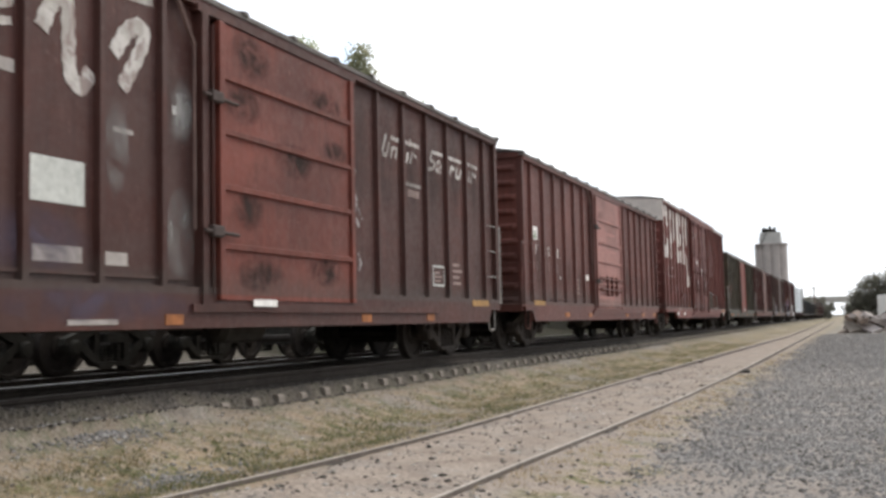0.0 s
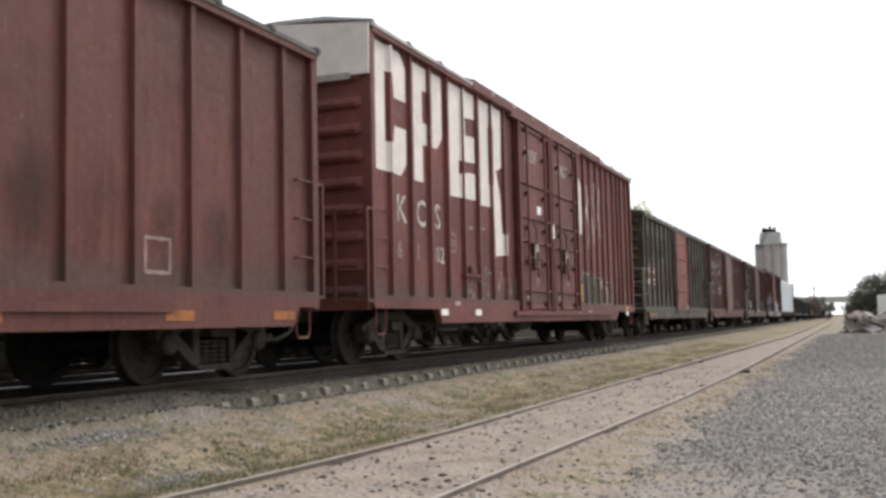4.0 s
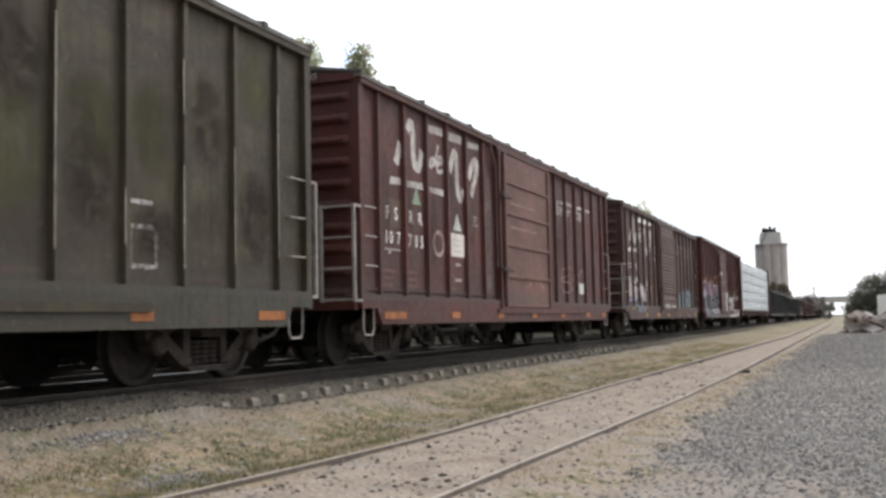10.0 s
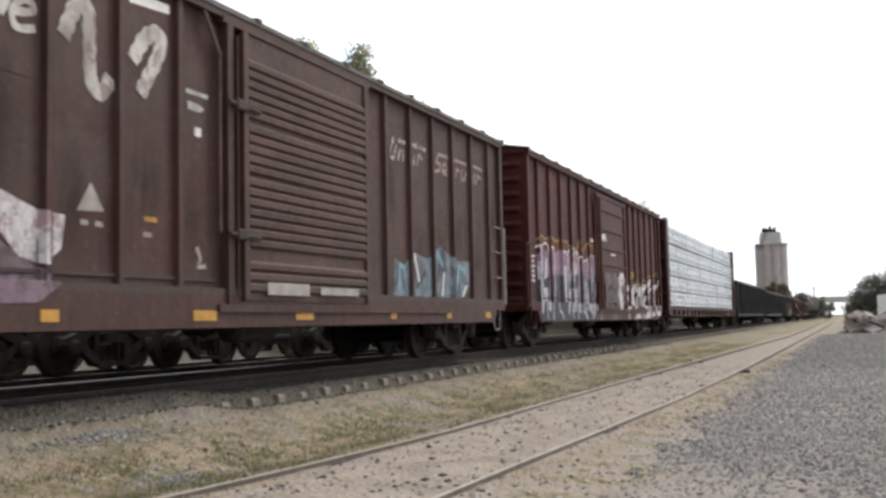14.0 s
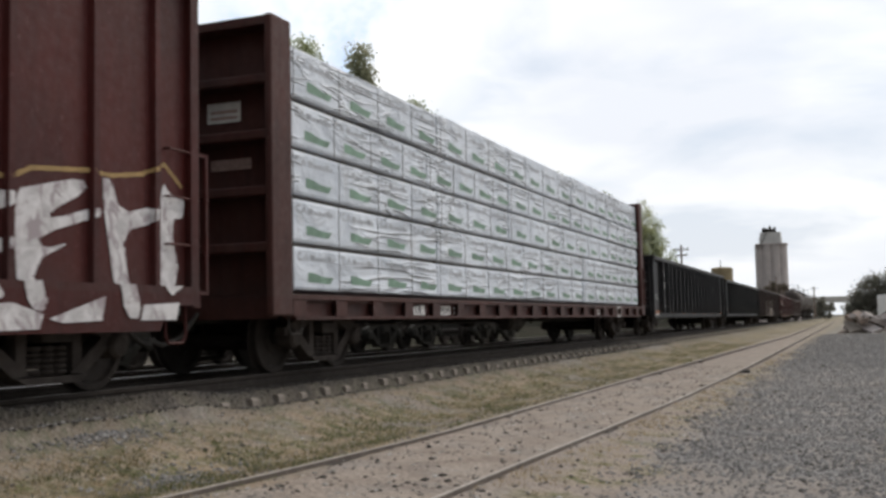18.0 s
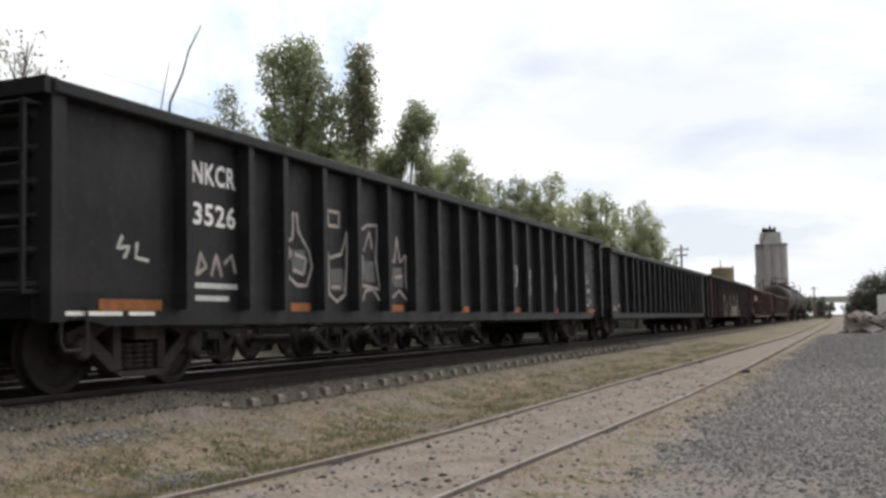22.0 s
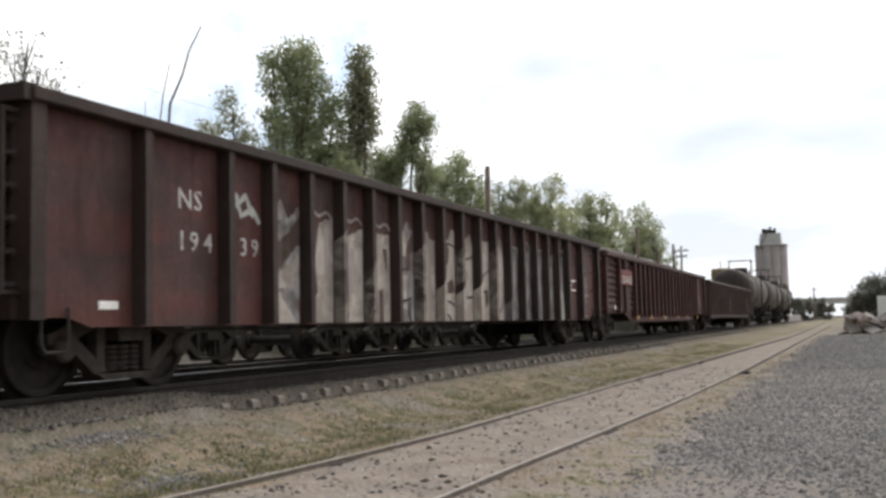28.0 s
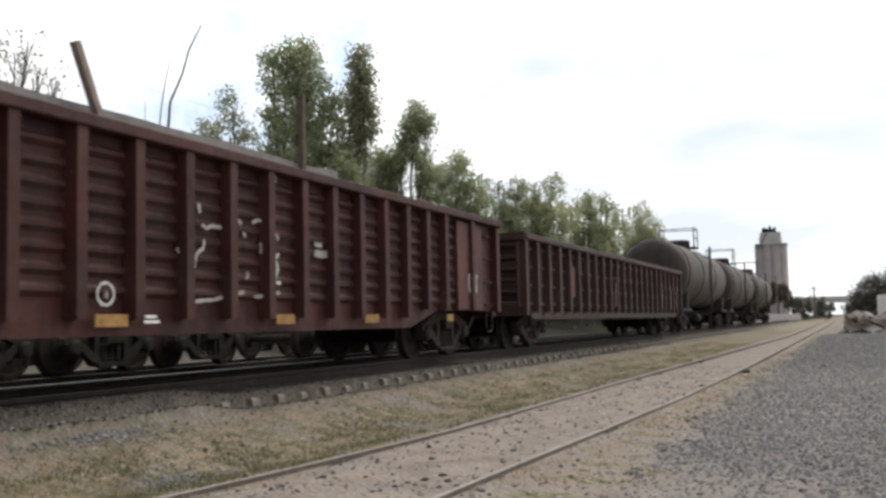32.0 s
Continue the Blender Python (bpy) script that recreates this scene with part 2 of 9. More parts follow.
def tube(bm, a, b, r0, r1=None, n=8, caps=True):
    a, b = Vector(a), Vector(b)
    r1 = r0 if r1 is None else r1
    q = (b - a).to_track_quat("Z", "Y")
    ring = [[bm.verts.new(c + q @ Vector((r * math.cos(k * 2 * math.pi / n), r * math.sin(k * 2 * math.pi / n), 0)))
             for k in range(n)] for c, r in ((a, r0), (b, r1))]
    for k in range(n):
        bm.faces.new((ring[0][k], ring[0][(k + 1) % n], ring[1][(k + 1) % n], ring[1][k]))
    if caps:
        bm.faces.new(ring[0][::-1])
        bm.faces.new(ring[1])


def lathe(bm, prof, axis="x", n=28, origin=(0, 0, 0)):
    """Turn a profile of (along, radius) about an axis."""
    o = Vector(origin)
    rows = []
    for s, r in prof:
        row = []
        for k in range(n):
            c, d = r * math.cos(k * 2 * math.pi / n), r * math.sin(k * 2 * math.pi / n)
            row.append(bm.verts.new(o + Vector({"x": (s, c, d), "y": (c, s, d), "z": (c, d, s)}[axis])))
        rows.append(row)
    for a, b in zip(rows, rows[1:]):
        for k in range(n):
            bm.faces.new((a[k], a[(k + 1) % n], b[(k + 1) % n], b[k]))
    bm.faces.new(rows[0][::-1])
    bm.faces.new(rows[-1])


def mesh_of(bm, name, mat, smooth=False):
    bmesh.ops.recalc_face_normals(bm, faces=bm.faces[:])
    me = bpy.data.meshes.new(name)
    bm.to_mesh(me)
    bm.free()
    me.materials.append(mat)
    if smooth:
        me.polygons.foreach_set("use_smooth", [True] * len(me.polygons))
    return me


def part(name, bm, mat, parent, label="", smooth=False):
    """One mesh object under a thing or a part (or at the top, with no parent)."""
    me = bm if isinstance(bm, bpy.types.Mesh) else mesh_of(bm, name, mat, smooth)
    ob = new(name, me)
    ob.parent = parent
    return tagged(ob, label)


def B(*args, r=0.0):
    bm = bmesh.new()
    soft_box(bm, *args, r) if r else box(bm, *args)
    return bm


def text_mesh(s, size, mat, slant=0.0, bold=0.010):
    """A word as a flat mesh that reads along +y and faces +x, its lower left corner at the origin."""
    cu = bpy.data.curves.new("lettering", "FONT")
    cu.body, cu.size, cu.resolution_u = s, size, 2
    cu.offset, cu.shear, cu.space_character = size * bold, slant, 1.08
    ob = bpy.data.objects.new("lettering", cu)
    scene.collection.objects.link(ob)
    bpy.context.view_layer.update()
    me = bpy.data.meshes.new_from_object(ob.evaluated_get(bpy.context.evaluated_depsgraph_get()))
    bpy.data.objects.remove(ob)
    me.transform(Matrix(((0, 0, 1, 0), (1, 0, 0, 0), (0, 1, 0, 0), (0, 0, 0, 1))))
    me.materials.clear()
    me.materials.append(mat)
    return me


def word(car, s, y, z, size, mat, x, wide=1.0, name="lettering", slant=0.0, span=None, bold=0.010):
    """span: the length that the word fills, whatever the font's own width."""
    me = text_mesh(s, size, mat, slant, bold)
    if span:
        ys = [v.co.y for v in me.vertices]
        wide = span / (max(ys) - min(ys))
    me.transform(Matrix.Diagonal((1, wide, 1, 1)))
    ob = part(name, me, mat, car)
    ob.location = (x, y, z)
    return ob


def fill_runs(polys, y):
    """Heights at which the upright line at y goes in and out of the outlines."""
    zs = []
    for p in polys:
        for (a, za), (b, zb) in zip(p, p[1:] + p[:1]):
            if (a <= y) != (b <= y):
                zs.append(za + (zb - za) * (y - a) / (b - a))
    return sorted(zs)


def inside(p, q):
    """Whether outline p lies within the bounds of outline q."""
    return (min(a for a, _ in p) >= min(a for a, _ in q) and max(a for a, _ in p) <= max(a for a, _ in q)
            and min(b for _, b in p) >= min(b for _, b in q) and max(b for _, b in p) <= max(b for _, b in q))


SILL_TOP = 1.062


def rounded(outline, times=1, closed=True):
    """An outline, or a line, with its corners cut off again and again."""
    for _ in range(times):
        out = [] if closed else [outline[0]]
        pairs = list(zip(outline, outline[1:] + outline[:1])) if closed else list(zip(outline, outline[1:]))
        for (a, b), (c, d) in pairs:
            out += [(0.75 * a + 0.25 * c, 0.75 * b + 0.25 * d), (0.25 * a + 0.75 * c, 0.25 * b + 0.75 * d)]
        outline = out if closed else out + [outline[-1]]
    return outline


def decal(name, car, mat, polys, face, rib_face=None, ribs=(), half=0.045, step=0.05, label="", low=None):
    """Paint with a shape of its own, as a skin over the side sheets and over the faces of the ribs. polys: outlines of (y, z);
    an outline within another is cut out of it, and each outer outline is a part of its own. low: the face of the side sill, on
    which the paint goes on below the sheets."""
    for q in polys:
        if any(p is not q and inside(q, p) for p in polys):
            continue
        group = [q] + [p for p in polys if p is not q and inside(p, q)]

        def skin(y):
            return rib_face if rib_face and any(abs(y - r) < half for r in ribs) else face
        bm = bmesh.new()
        ys = [p[0] for p in q]
        n = max(1, math.ceil((max(ys) - min(ys)) / step))
        cols = [min(ys) + (max(ys) - min(ys)) * i / n for i in range(n + 1)]
        for y, e in zip(cols, cols[1:]):
            a, b, m = fill_runs(group, y + 1e-4), fill_runs(group, e - 1e-4), fill_runs(group, (y + e) / 2)
            if len(a) != len(m) or len(b) != len(m):
                a = b = m
            for i in range(0, len(m) - 1, 2):
                if m[i + 1] - m[i] > 0.004:
                    cut = SILL_TOP if low else -9.0
                    if max(a[i + 1], b[i + 1]) > cut:
                        bm.faces.new([bm.verts.new(c) for c in ((skin(y), y, max(a[i], cut)), (skin(e), e, max(b[i], cut)), (skin(e), e, max(b[i + 1], cut)), (skin(y), y, max(a[i + 1], cut)))])
                    if min(a[i], b[i]) < cut - 0.004:
                        bm.faces.new([bm.verts.new(c) for c in ((low, y, min(a[i], cut)), (low, e, min(b[i], cut)), (low, e, min(b[i + 1], cut)), (low, y, min(a[i + 1], cut)))])
        bmesh.ops.remove_doubles(bm, verts=bm.verts[:], dist=0.0015)
        ob = part(name, bm, mat, car, label)
    return ob


def strokes(name, car, mat, lines, width, face, rib_face=None, ribs=(), label="", low=None):
    """Brush strokes: each line is one ribbon, a part of its own, laid a hair above the one before it."""
    for k, line in enumerate(lines):
        pts = []
        for (a, b), (c, d) in zip(line, line[1:]):
            n = max(1, math.ceil(math.hypot(c - a, d - b) / 0.06))
            pts += [(a + (c - a) * i / n, b + (d - b) * i / n) for i in range(n)]
        pts.append(line[-1])
        bm = bmesh.new()
        rows = []
        for i, (y, z) in enumerate(pts):
            (a, b), (c, d) = pts[max(0, i - 2)], pts[min(len(pts) - 1, i + 2)]
            L = math.hypot(c - a, d - b) or 1.0
            wd = width / 2 * (1 + 0.12 * math.sin(i * 1.7 + k))
            x = (rib_face if rib_face and any(abs(y - r) < 0.045 for r in ribs) else face) + 0.0008 * (k % 6)
            if low and z < SILL_TOP:
                x = low + 0.0008 * (k % 6)
            ny, nz = -(d - b) / L * wd, (c - a) / L * wd
            rows.append((bm.verts.new((x, y + ny, z + nz)), bm.verts.new((x, y - ny, z - nz))))
        for p, q in zip(rows, rows[1:]):
            bm.faces.new((p[0], p[1], q[1], q[0]))
        part(name, bm, mat, car, label)


# ---- ground and tracks ----
RAIL_Z = 0.60          # top of the main line's rails
MAIN_X, BACK_X = -8.07, -12.55
RAIL_L = ((-30, -7.2), (3, -4.72), (5.78, -4.33), (7.0, -4.19), (8.75, -4.03), (9.8, -3.98), (12, -3.97), (14.65, -3.97), (18.4, -3.94), (24.7, -3.90), (36, -3.78), (60, -3.4), (110, -3.75), (400, -7.2))
RAIL_R = ((-30, -4.2), (3, -2.66), (6.2, -2.55), (7.6, -2.53), (9.0, -2.46), (11.2, -2.41), (14.4, -2.31), (21.2, -2.25), (30, -2.28), (42.5, -2.31), (83, -2.40), (133, -2.5), (400, -5.8))


def ease(a, b, x):
    t = max(0.0, min(1.0, (x - a) / (b - a)))
    return t * t * (3 - 2 * t)


def line_at(table, y):
    for (a, u), (b, v) in zip(table, table[1:]):
        if y <= b:
            return u + (v - u) * (y - a) / (b - a)
    return table[-1][1]


def rail_x(table, y):
    return (line_at(table, y - 1.5) + line_at(table, y) * 2 + line_at(table, y + 1.5)) / 4


def siding_x(y):
    return (rail_x(RAIL_L, y) + rail_x(RAIL_R, y)) / 2


def ground_z(x, y):
    """The lie of the land: a gravel lot, the sunken siding, a grass strip and the ballasted main line."""
    z = 0.0
    z += 0.26 * ease(-5.2, -6.7, x) if x > -9 else 0.36 - 0.10 * ease(-9.4, -10.4, x) - 0.2 * ease(-14, -16.5, x)
    z += 1.3 * ease(-15.5, -18.5, x)
    s = x - siding_x(y)
    calm = 0.25 + 0.75 * ease(0.9, 1.8, abs(s))
    z += calm * (0.03 * noise.noise((x * 0.5, y * 0.35, 0)) + 0.012 * noise.noise((x * 2.3, y * 2.1, 4)) * (1 if y < 60 else 0))
    z += (0.065 - 0.05 * ease(16, 30, y)) * (1 - ease(0.85, 1.7, abs(s)))
    if -9.6 < x < -6.6:
        z = 0.26 + 0.175 * ease(-6.80, -6.92, x) + (0.02 * noise.noise((x * 4, y * 2.2, 1)) if y < 80 else 0) + (0.13 * ease(10.6, 9.0, y) if x > -6.92 else 0)
    return z


def ground_sheet():
    xs = [-900, -500, -260, -140, -80, -50, -35, -25, -20, -17, -15.5] + [-14.6 + 0.35 * i for i in range(14)]
    xs += [-9.7 + 0.09 * i for i in range(56)] + [-4.65 + 0.11 * i for i in range(70)] + [3.2, 4, 5, 7, 10, 15, 25, 45, 90, 200, 420, 900]
    ys = [-300, -120, -50, -20, -8, -2] + [0.4 + 0.16 * i for i in range(150)] + [24.6 + 0.4 * i for i in range(60)]
    ys += [49 + 1.5 * i for i in range(40)] + [112, 125, 145, 170, 200, 250, 320, 420, 600, 900, 1500, 2600]
    verts = [(x, y, ground_z(x, y)) for y in ys for x in xs]
    n = len(xs)
    faces = [(j * n + i, j * n + i + 1, (j + 1) * n + i + 1, (j + 1) * n + i) for j in range(len(ys) - 1) for i in range(n - 1)]
    me = bpy.data.meshes.new("ground")
    me.from_pydata(verts, [], faces)
    me.polygons.foreach_set("use_smooth", [True] * len(me.polygons))

    m, n_, b = material("yard_ground", 0.95)
    pos = n_.add("ShaderNodeNewGeometry").outputs["Position"]
    sp = n_.add("ShaderNodeSeparateXYZ")
    n_.put(sp.inputs[0], pos)
    wob = n_.noise(pos, 0.55, 6, 0.6)
    wob2 = n_.noise(pos, 2.3, 5, 0.6)
    grit = n_.noise(pos, 26, 4, 0.7)
    vor = n_.add("ShaderNodeTexVoronoi")
    n_.put(vor.inputs["Vector"], pos)
    vor.inputs["Scale"].default_value = 19
    stones = n_.mix(n_.span(grit, 0.3, 0.7), (0.115, 0.110, 0.107), (0.300, 0.289, 0.278))
    sc = n_.add("ShaderNodeSeparateColor")
    n_.put(sc.inputs[0], vor.outputs["Color"])
    stones = n_.mix(n_.span(sc.outputs[0], 0.25, 1.0), stones, (0.235, 0.222, 0.208))
    sand = n_.mix(n_.span(wob2, 0.35, 0.65), (0.258, 0.211, 0.176), (0.360, 0.302, 0.254))
    sand = n_.mix(n_.math("MULTIPLY", n_.span(grit, 0.45, 0.75), 0.5), sand, (0.20, 0.17, 0.14))
    turf = n_.mix(n_.span(wob2, 0.42, 0.55), (0.295, 0.222, 0.146), (0.120, 0.118, 0.054))
    turf = n_.mix(n_.span(n_.noise(pos, 9, 5, 0.7), 0.44, 0.62), turf, (0.33, 0.272, 0.208))
    turf = n_.mix(n_.math("MULTIPLY", n_.span(n_.noise(pos, 5.5, 4, 0.7), 0.56, 0.66), 0.7), turf, (0.10, 0.092, 0.062))
    turf = n_.mix(n_.math("MULTIPLY", n_.span(wob, 0.52, 0.60), 0.7), turf, n_.mix(0.4, stones, sand))
    ballast = n_.mix(n_.span(grit, 0.3, 0.72), (0.040, 0.036, 0.032), (0.100, 0.091, 0.082))
    x = n_.math("ADD", sp.outputs[0], n_.math("MULTIPLY", n_.math("SUBTRACT", wob, 0.5), 2.2))
    xf = n_.math("ADD", sp.outputs[0], n_.math("MULTIPLY", n_.math("SUBTRACT", wob2, 0.5), 0.7))
    shoulder = n_.mix(n_.span(wob, 0.46, 0.64), n_.mix(0.22, n_.mix(0.7, stones, turf), ballast), n_.mix(0.15, turf, stones))
    c = n_.mix(n_.span(xf, -6.98, -6.5), ballast, shoulder)
    c = n_.mix(n_.span(xf, -6.45, -5.65), c, turf)
    bed = n_.mix(n_.math("MULTIPLY", n_.span(n_.noise(pos, 1.1, 6, 0.7, 0.5), 0.46, 0.62), 0.6), sand, n_.mix(0.35, stones, sand))
    bed = n_.mix(n_.math("MULTIPLY", n_.span(n_.noise(pos, 7, 5, 0.7), 0.54, 0.66), 0.5), bed, (0.15, 0.125, 0.10))
    c = n_.mix(n_.span(xf, -4.35, -3.95), c, bed)
    c = n_.mix(n_.span(xf, -2.35, -2.0), c, n_.mix(n_.span(wob2, 0.45, 0.6), sand, turf))
    patchy = n_.math("ADD", n_.math("MULTIPLY", wob, 1.6), n_.math("MULTIPLY", wob2, 0.7))
    lot = n_.mix(n_.span(n_.math("ADD", n_.math("ADD", patchy, n_.math("MULTIPLY", n_.math("ADD", sp.outputs[0], 0.9), 0.16)), n_.math("MULTIPLY", n_.math("MINIMUM", sp.outputs[1], 11.5), 0.16)), 1.95, 2.60), sand, n_.mix(n_.math("MULTIPLY", n_.span(wob2, 0.42, 0.62), 0.45), stones, sand))
    lot = n_.mix(n_.math("MULTIPLY", n_.span(n_.noise(pos, 0.8, 5, 0.6, 0.6), 0.56, 0.68), 0.55), lot, n_.mix(0.5, sand, turf))
    c = n_.mix(n_.span(x, -1.95, -1.3), c, lot)
    far = n_.mix(n_.span(n_.noise(pos, 0.12, 5, 0.6), 0.4, 0.6), (0.32, 0.275, 0.21), (0.18, 0.165, 0.10))
    c = n_.mix(n_.span(xf, -10.6, -10.2, 1.0, 0.0), c, n_.mix(0.12, n_.mix(0.92, sand, ballast), far))
    # bank ground kept near black: shade behind the wagons put into its colour
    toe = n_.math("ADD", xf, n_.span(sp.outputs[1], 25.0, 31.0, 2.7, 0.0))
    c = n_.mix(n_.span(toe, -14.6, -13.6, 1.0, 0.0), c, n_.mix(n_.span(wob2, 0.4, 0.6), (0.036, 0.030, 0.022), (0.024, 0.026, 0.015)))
    c = n_.mix(n_.span(n_.math("ADD", sp.outputs[1], n_.math("MULTIPLY", wob, 20)), 50, 120), c, n_.mix(n_.math("MULTIPLY", n_.span(xf, -13.5, -9.0), 0.5), c, far))
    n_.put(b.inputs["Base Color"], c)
    b.inputs["Specular IOR Level"].default_value = 0.12
    hgt = n_.math("ADD", n_.math("MULTIPLY", grit, 0.6), vor.outputs["Distance"])
    n_.put(b.inputs["Normal"], n_.bump(hgt, 0.7, 0.03))
    me.materials.append(m)
    return tagged(new("ground", me), "bare yard ground of grey gravel, tan dirt and dry grass", "ground", kind="structure")


GROUND = ground_sheet()


def rail_mesh(name, path, gauge_off, z_top, mat, height=0.16, half=0.035):
    """A rail swept along a path of (y, x)."""
    prof = [(-half, 0), (half, 0), (half, -0.04), (0.014, -0.055), (0.014, -height + 0.03), (0.07, -height), (-0.07, -height),
            (-0.014, -height + 0.03), (-0.014, -0.055), (-half, -0.04)]
    bm = bmesh.new()
    rows = [[bm.verts.new((x + gauge_off + px, y, z_top(x, y) + pz)) for px, pz in prof] for y, x in path]
    k = len(prof)
    for a, b in zip(rows, rows[1:]):
        for i in range(k):
            bm.faces.new((a[i], a[(i + 1) % k], b[(i + 1) % k], b[i]))
    bm.faces.new(rows[0])
    bm.faces.new(rows[-1][::-1])
    return mesh_of(bm, name, mat)


def track(name, x0, ties, z_top, label, spacing, y_first):
    root = tagged(new(name), label, "railway track", kind="structure")
    path = [(y, x0) for y in (-40, 0, 20, 60, 150, 420)]
    for off in (-0.7525, 0.7525):
        r = part("rail", rail_mesh("rail", path, off, lambda x, y: z_top, M_RAIL), M_RAIL, root)
        # the near head is coloured dark for the wagon undersides it would mirror
        dull = off > 0 and x0 == MAIN_X
        part("rail_head", B(x0 + off - 0.03, x0 + off + 0.03, -40, 420, z_top - 0.004, z_top + 0.004), M_TREAD_DULL if dull else M_TREAD, r, "running surface with the dark wagon reflection in its colour" if dull else "polished running surface")
    bm = bmesh.new()
    prism(bm, [(-1.29, 0), (1.29, 0), (1.28, 0.17), (1.25, 0.2), (-1.25, 0.2), (-1.28, 0.17)], "y", -0.075, 0.075)
    me = mesh_of(bm, "tie", M_TIE)
    rnd = random.Random(5)
    for i in range(ties):
        t = part("tie", me, M_TIE, root)
        t.location = (x0 + rnd.uniform(-0.025, 0.025), y_first + spacing * i + rnd.uniform(-0.03, 0.03), z_top - 0.42 + rnd.uniform(-0.03, 0.01))
        t.rotation_euler = (0, 0, rnd.uniform(-0.012, 0.012))
    return root


track("main_line", MAIN_X, 130, RAIL_Z, "raised main railway track on concrete ties in dark ballast", 0.615, -4.67)
track("back_line", BACK_X, 60, 0.50, "second railway track behind the train", 0.615, 0.3)


def siding():
    root = tagged(new("siding_track"), "old railway siding sunk in tan dirt, slightly crooked", "railway track", kind="structure")
    ys = [-30 + 1.0 * i for i in range(100)] + [72 + 5 * i for i in range(40)]
    for table in (RAIL_L, RAIL_R):
        path = [(y, rail_x(table, y)) for y in ys]
        rl = part("rail", rail_mesh("rail", path, 0.0, lambda x, y: 0.10 + 0.012 * noise.noise((y * 0.3, 2.0, 3)), M_RAIL_OLD, 0.12, 0.022), M_RAIL_OLD, root)
        bm = bmesh.new()
        rows = [[bm.verts.new((x + d, y, 0.103 + 0.012 * noise.noise((y * 0.3, 2.0, 3)) + e)) for d, e in ((-0.017, -0.006), (-0.014, 0.001), (0.012, 0.001), (0.016, -0.006))] for y, x in path]
        for a, b in zip(rows, rows[1:]):
            for i in range(3):
                bm.faces.new((a[i], a[i + 1], b[i + 1], b[i]))
        part("rail_head", bm, M_HEAD_OLD, rl, "dull worn running surface")
    # joint plates, and a bolt block that stands out of the dirt
    for table, y in ((RAIL_L, 7.9), (RAIL_L, 19.8), (RAIL_R, 10.6), (RAIL_R, 22.4), (RAIL_L, 28.0)):
        x = rail_x(table, y)
        part("joint_bar", B(x - 0.06, x + 0.06, y - 0.3, y + 0.3, 0.0, 0.068), M_RAIL, root)
    x = rail_x(RAIL_R, 22.4) + 0.12
    part("joint_bolt", B(x - 0.07, x + 0.07, 22.25, 22.55, -0.05, 0.1, r=0.02), M_BLACK, root)


siding()

# ---- wagons ----
SPEED = ((0, 6.348), (4, 6.311), (8, 6.592), (12, 7.04), (16, 7.111), (20, 7.372), (24, 7.55), (28, 7.746), (32, 7.627))


SLACK = ((0, 0.0), (9, 0.0), (10, 0.03), (11, 0.12), (12, 0.12), (13, 0.04), (14, 0.15), (15, 0.08), (17, 0.0), (33, 0.03))


def gone(t):
    """Metres that the train has run by t seconds; its speed creeps up on the way."""
    s = 0.0
    for (a, u), (b, v) in zip(SPEED, SPEED[1:]):
        if t <= a:
            break
        e = min(t, b)
        ve = u + (v - u) * (e - a) / (b - a)
        s += (u + ve) / 2 * (e - a)
    return s - line_at(SLACK, t)


WHEEL_R = 0.457
CARS = []      # (wagon, where its front end stands at the start)
WHEELS = []    # wheelsets, keyed with their place on the truck


def wheelset_mesh():
    bm = bmesh.new()
    for s in (-1, 1):
        prof = [(0.80, 0.09), (0.80, 0.17), (0.765, 0.20), (0.755, 0.36), (0.80, 0.385), (0.80, WHEEL_R - 0.012), (0.79, WHEEL_R),
                (0.70, WHEEL_R + 0.006), (0.68, WHEEL_R + 0.03), (0.665, WHEEL_R + 0.02), (0.665, 0.38), (0.70, 0.36), (0.71, 0.2), (0.66, 0.15), (0.66, 0.09)]
        lathe(bm, [(s * a, r) for a, r in prof], "x", 28)
        lathe(bm, [(s * 0.80, 0.085), (s * 1.05, 0.08), (s * 1.06, 0.05)], "x", 12)
    lathe(bm, [(-0.66, 0.085), (0.66, 0.085)], "x", 12)
    return mesh_of(bm, "wheelset", M_WHEEL)


def side_frame_mesh(mat):
    """A cast side frame of a freight truck, on the +x side, about its own centre."""
    bm = bmesh.new()
    x0, x1 = 0.93, 1.08
    a = 0.90
    prism(bm, [(-a - 0.2, 0.50), (-a - 0.2, 0.60), (-0.45, 0.82), (0.45, 0.82), (a + 0.2, 0.60), (a + 0.2, 0.50), (a - 0.12, 0.52), (0.42, 0.68), (-0.42, 0.68), (-a + 0.12, 0.52)], "x", x0, x1)
    for s in (-1, 1):
        prism(bm, [(s * 0.26, 0.22), (s * 0.46, 0.20), (s * 0.86, 0.50), (s * 0.72, 0.56)], "x", x0, x1)
        box(bm, x0 + 0.01, x1 - 0.01, s * 0.36 - 0.06, s * 0.36 + 0.06, 0.24, 0.70)
        lathe(bm, [(x0 - 0.02, 0.13), (x1 + 0.03, 0.13), (x1 + 0.07, 0.10), (x1 + 0.075, 0.03)], "x", 14, (0, s * a, WHEEL_R))
    prism(bm, [(-0.46, 0.20), (0.46, 0.20), (0.34, 0.13), (-0.34, 0.13)], "x", x0 - 0.04, x1 + 0.04)
    for y in (-0.17, 0.0, 0.17):
        for k in range(5):
            lathe(bm, [(0.22 + k * 0.055, 0.075), (0.245 + k * 0.055, 0.085), (0.262 + k * 0.055, 0.07)], "z", 10, (1.0, y, 0))
    return mesh_of(bm, "side_frame", mat)


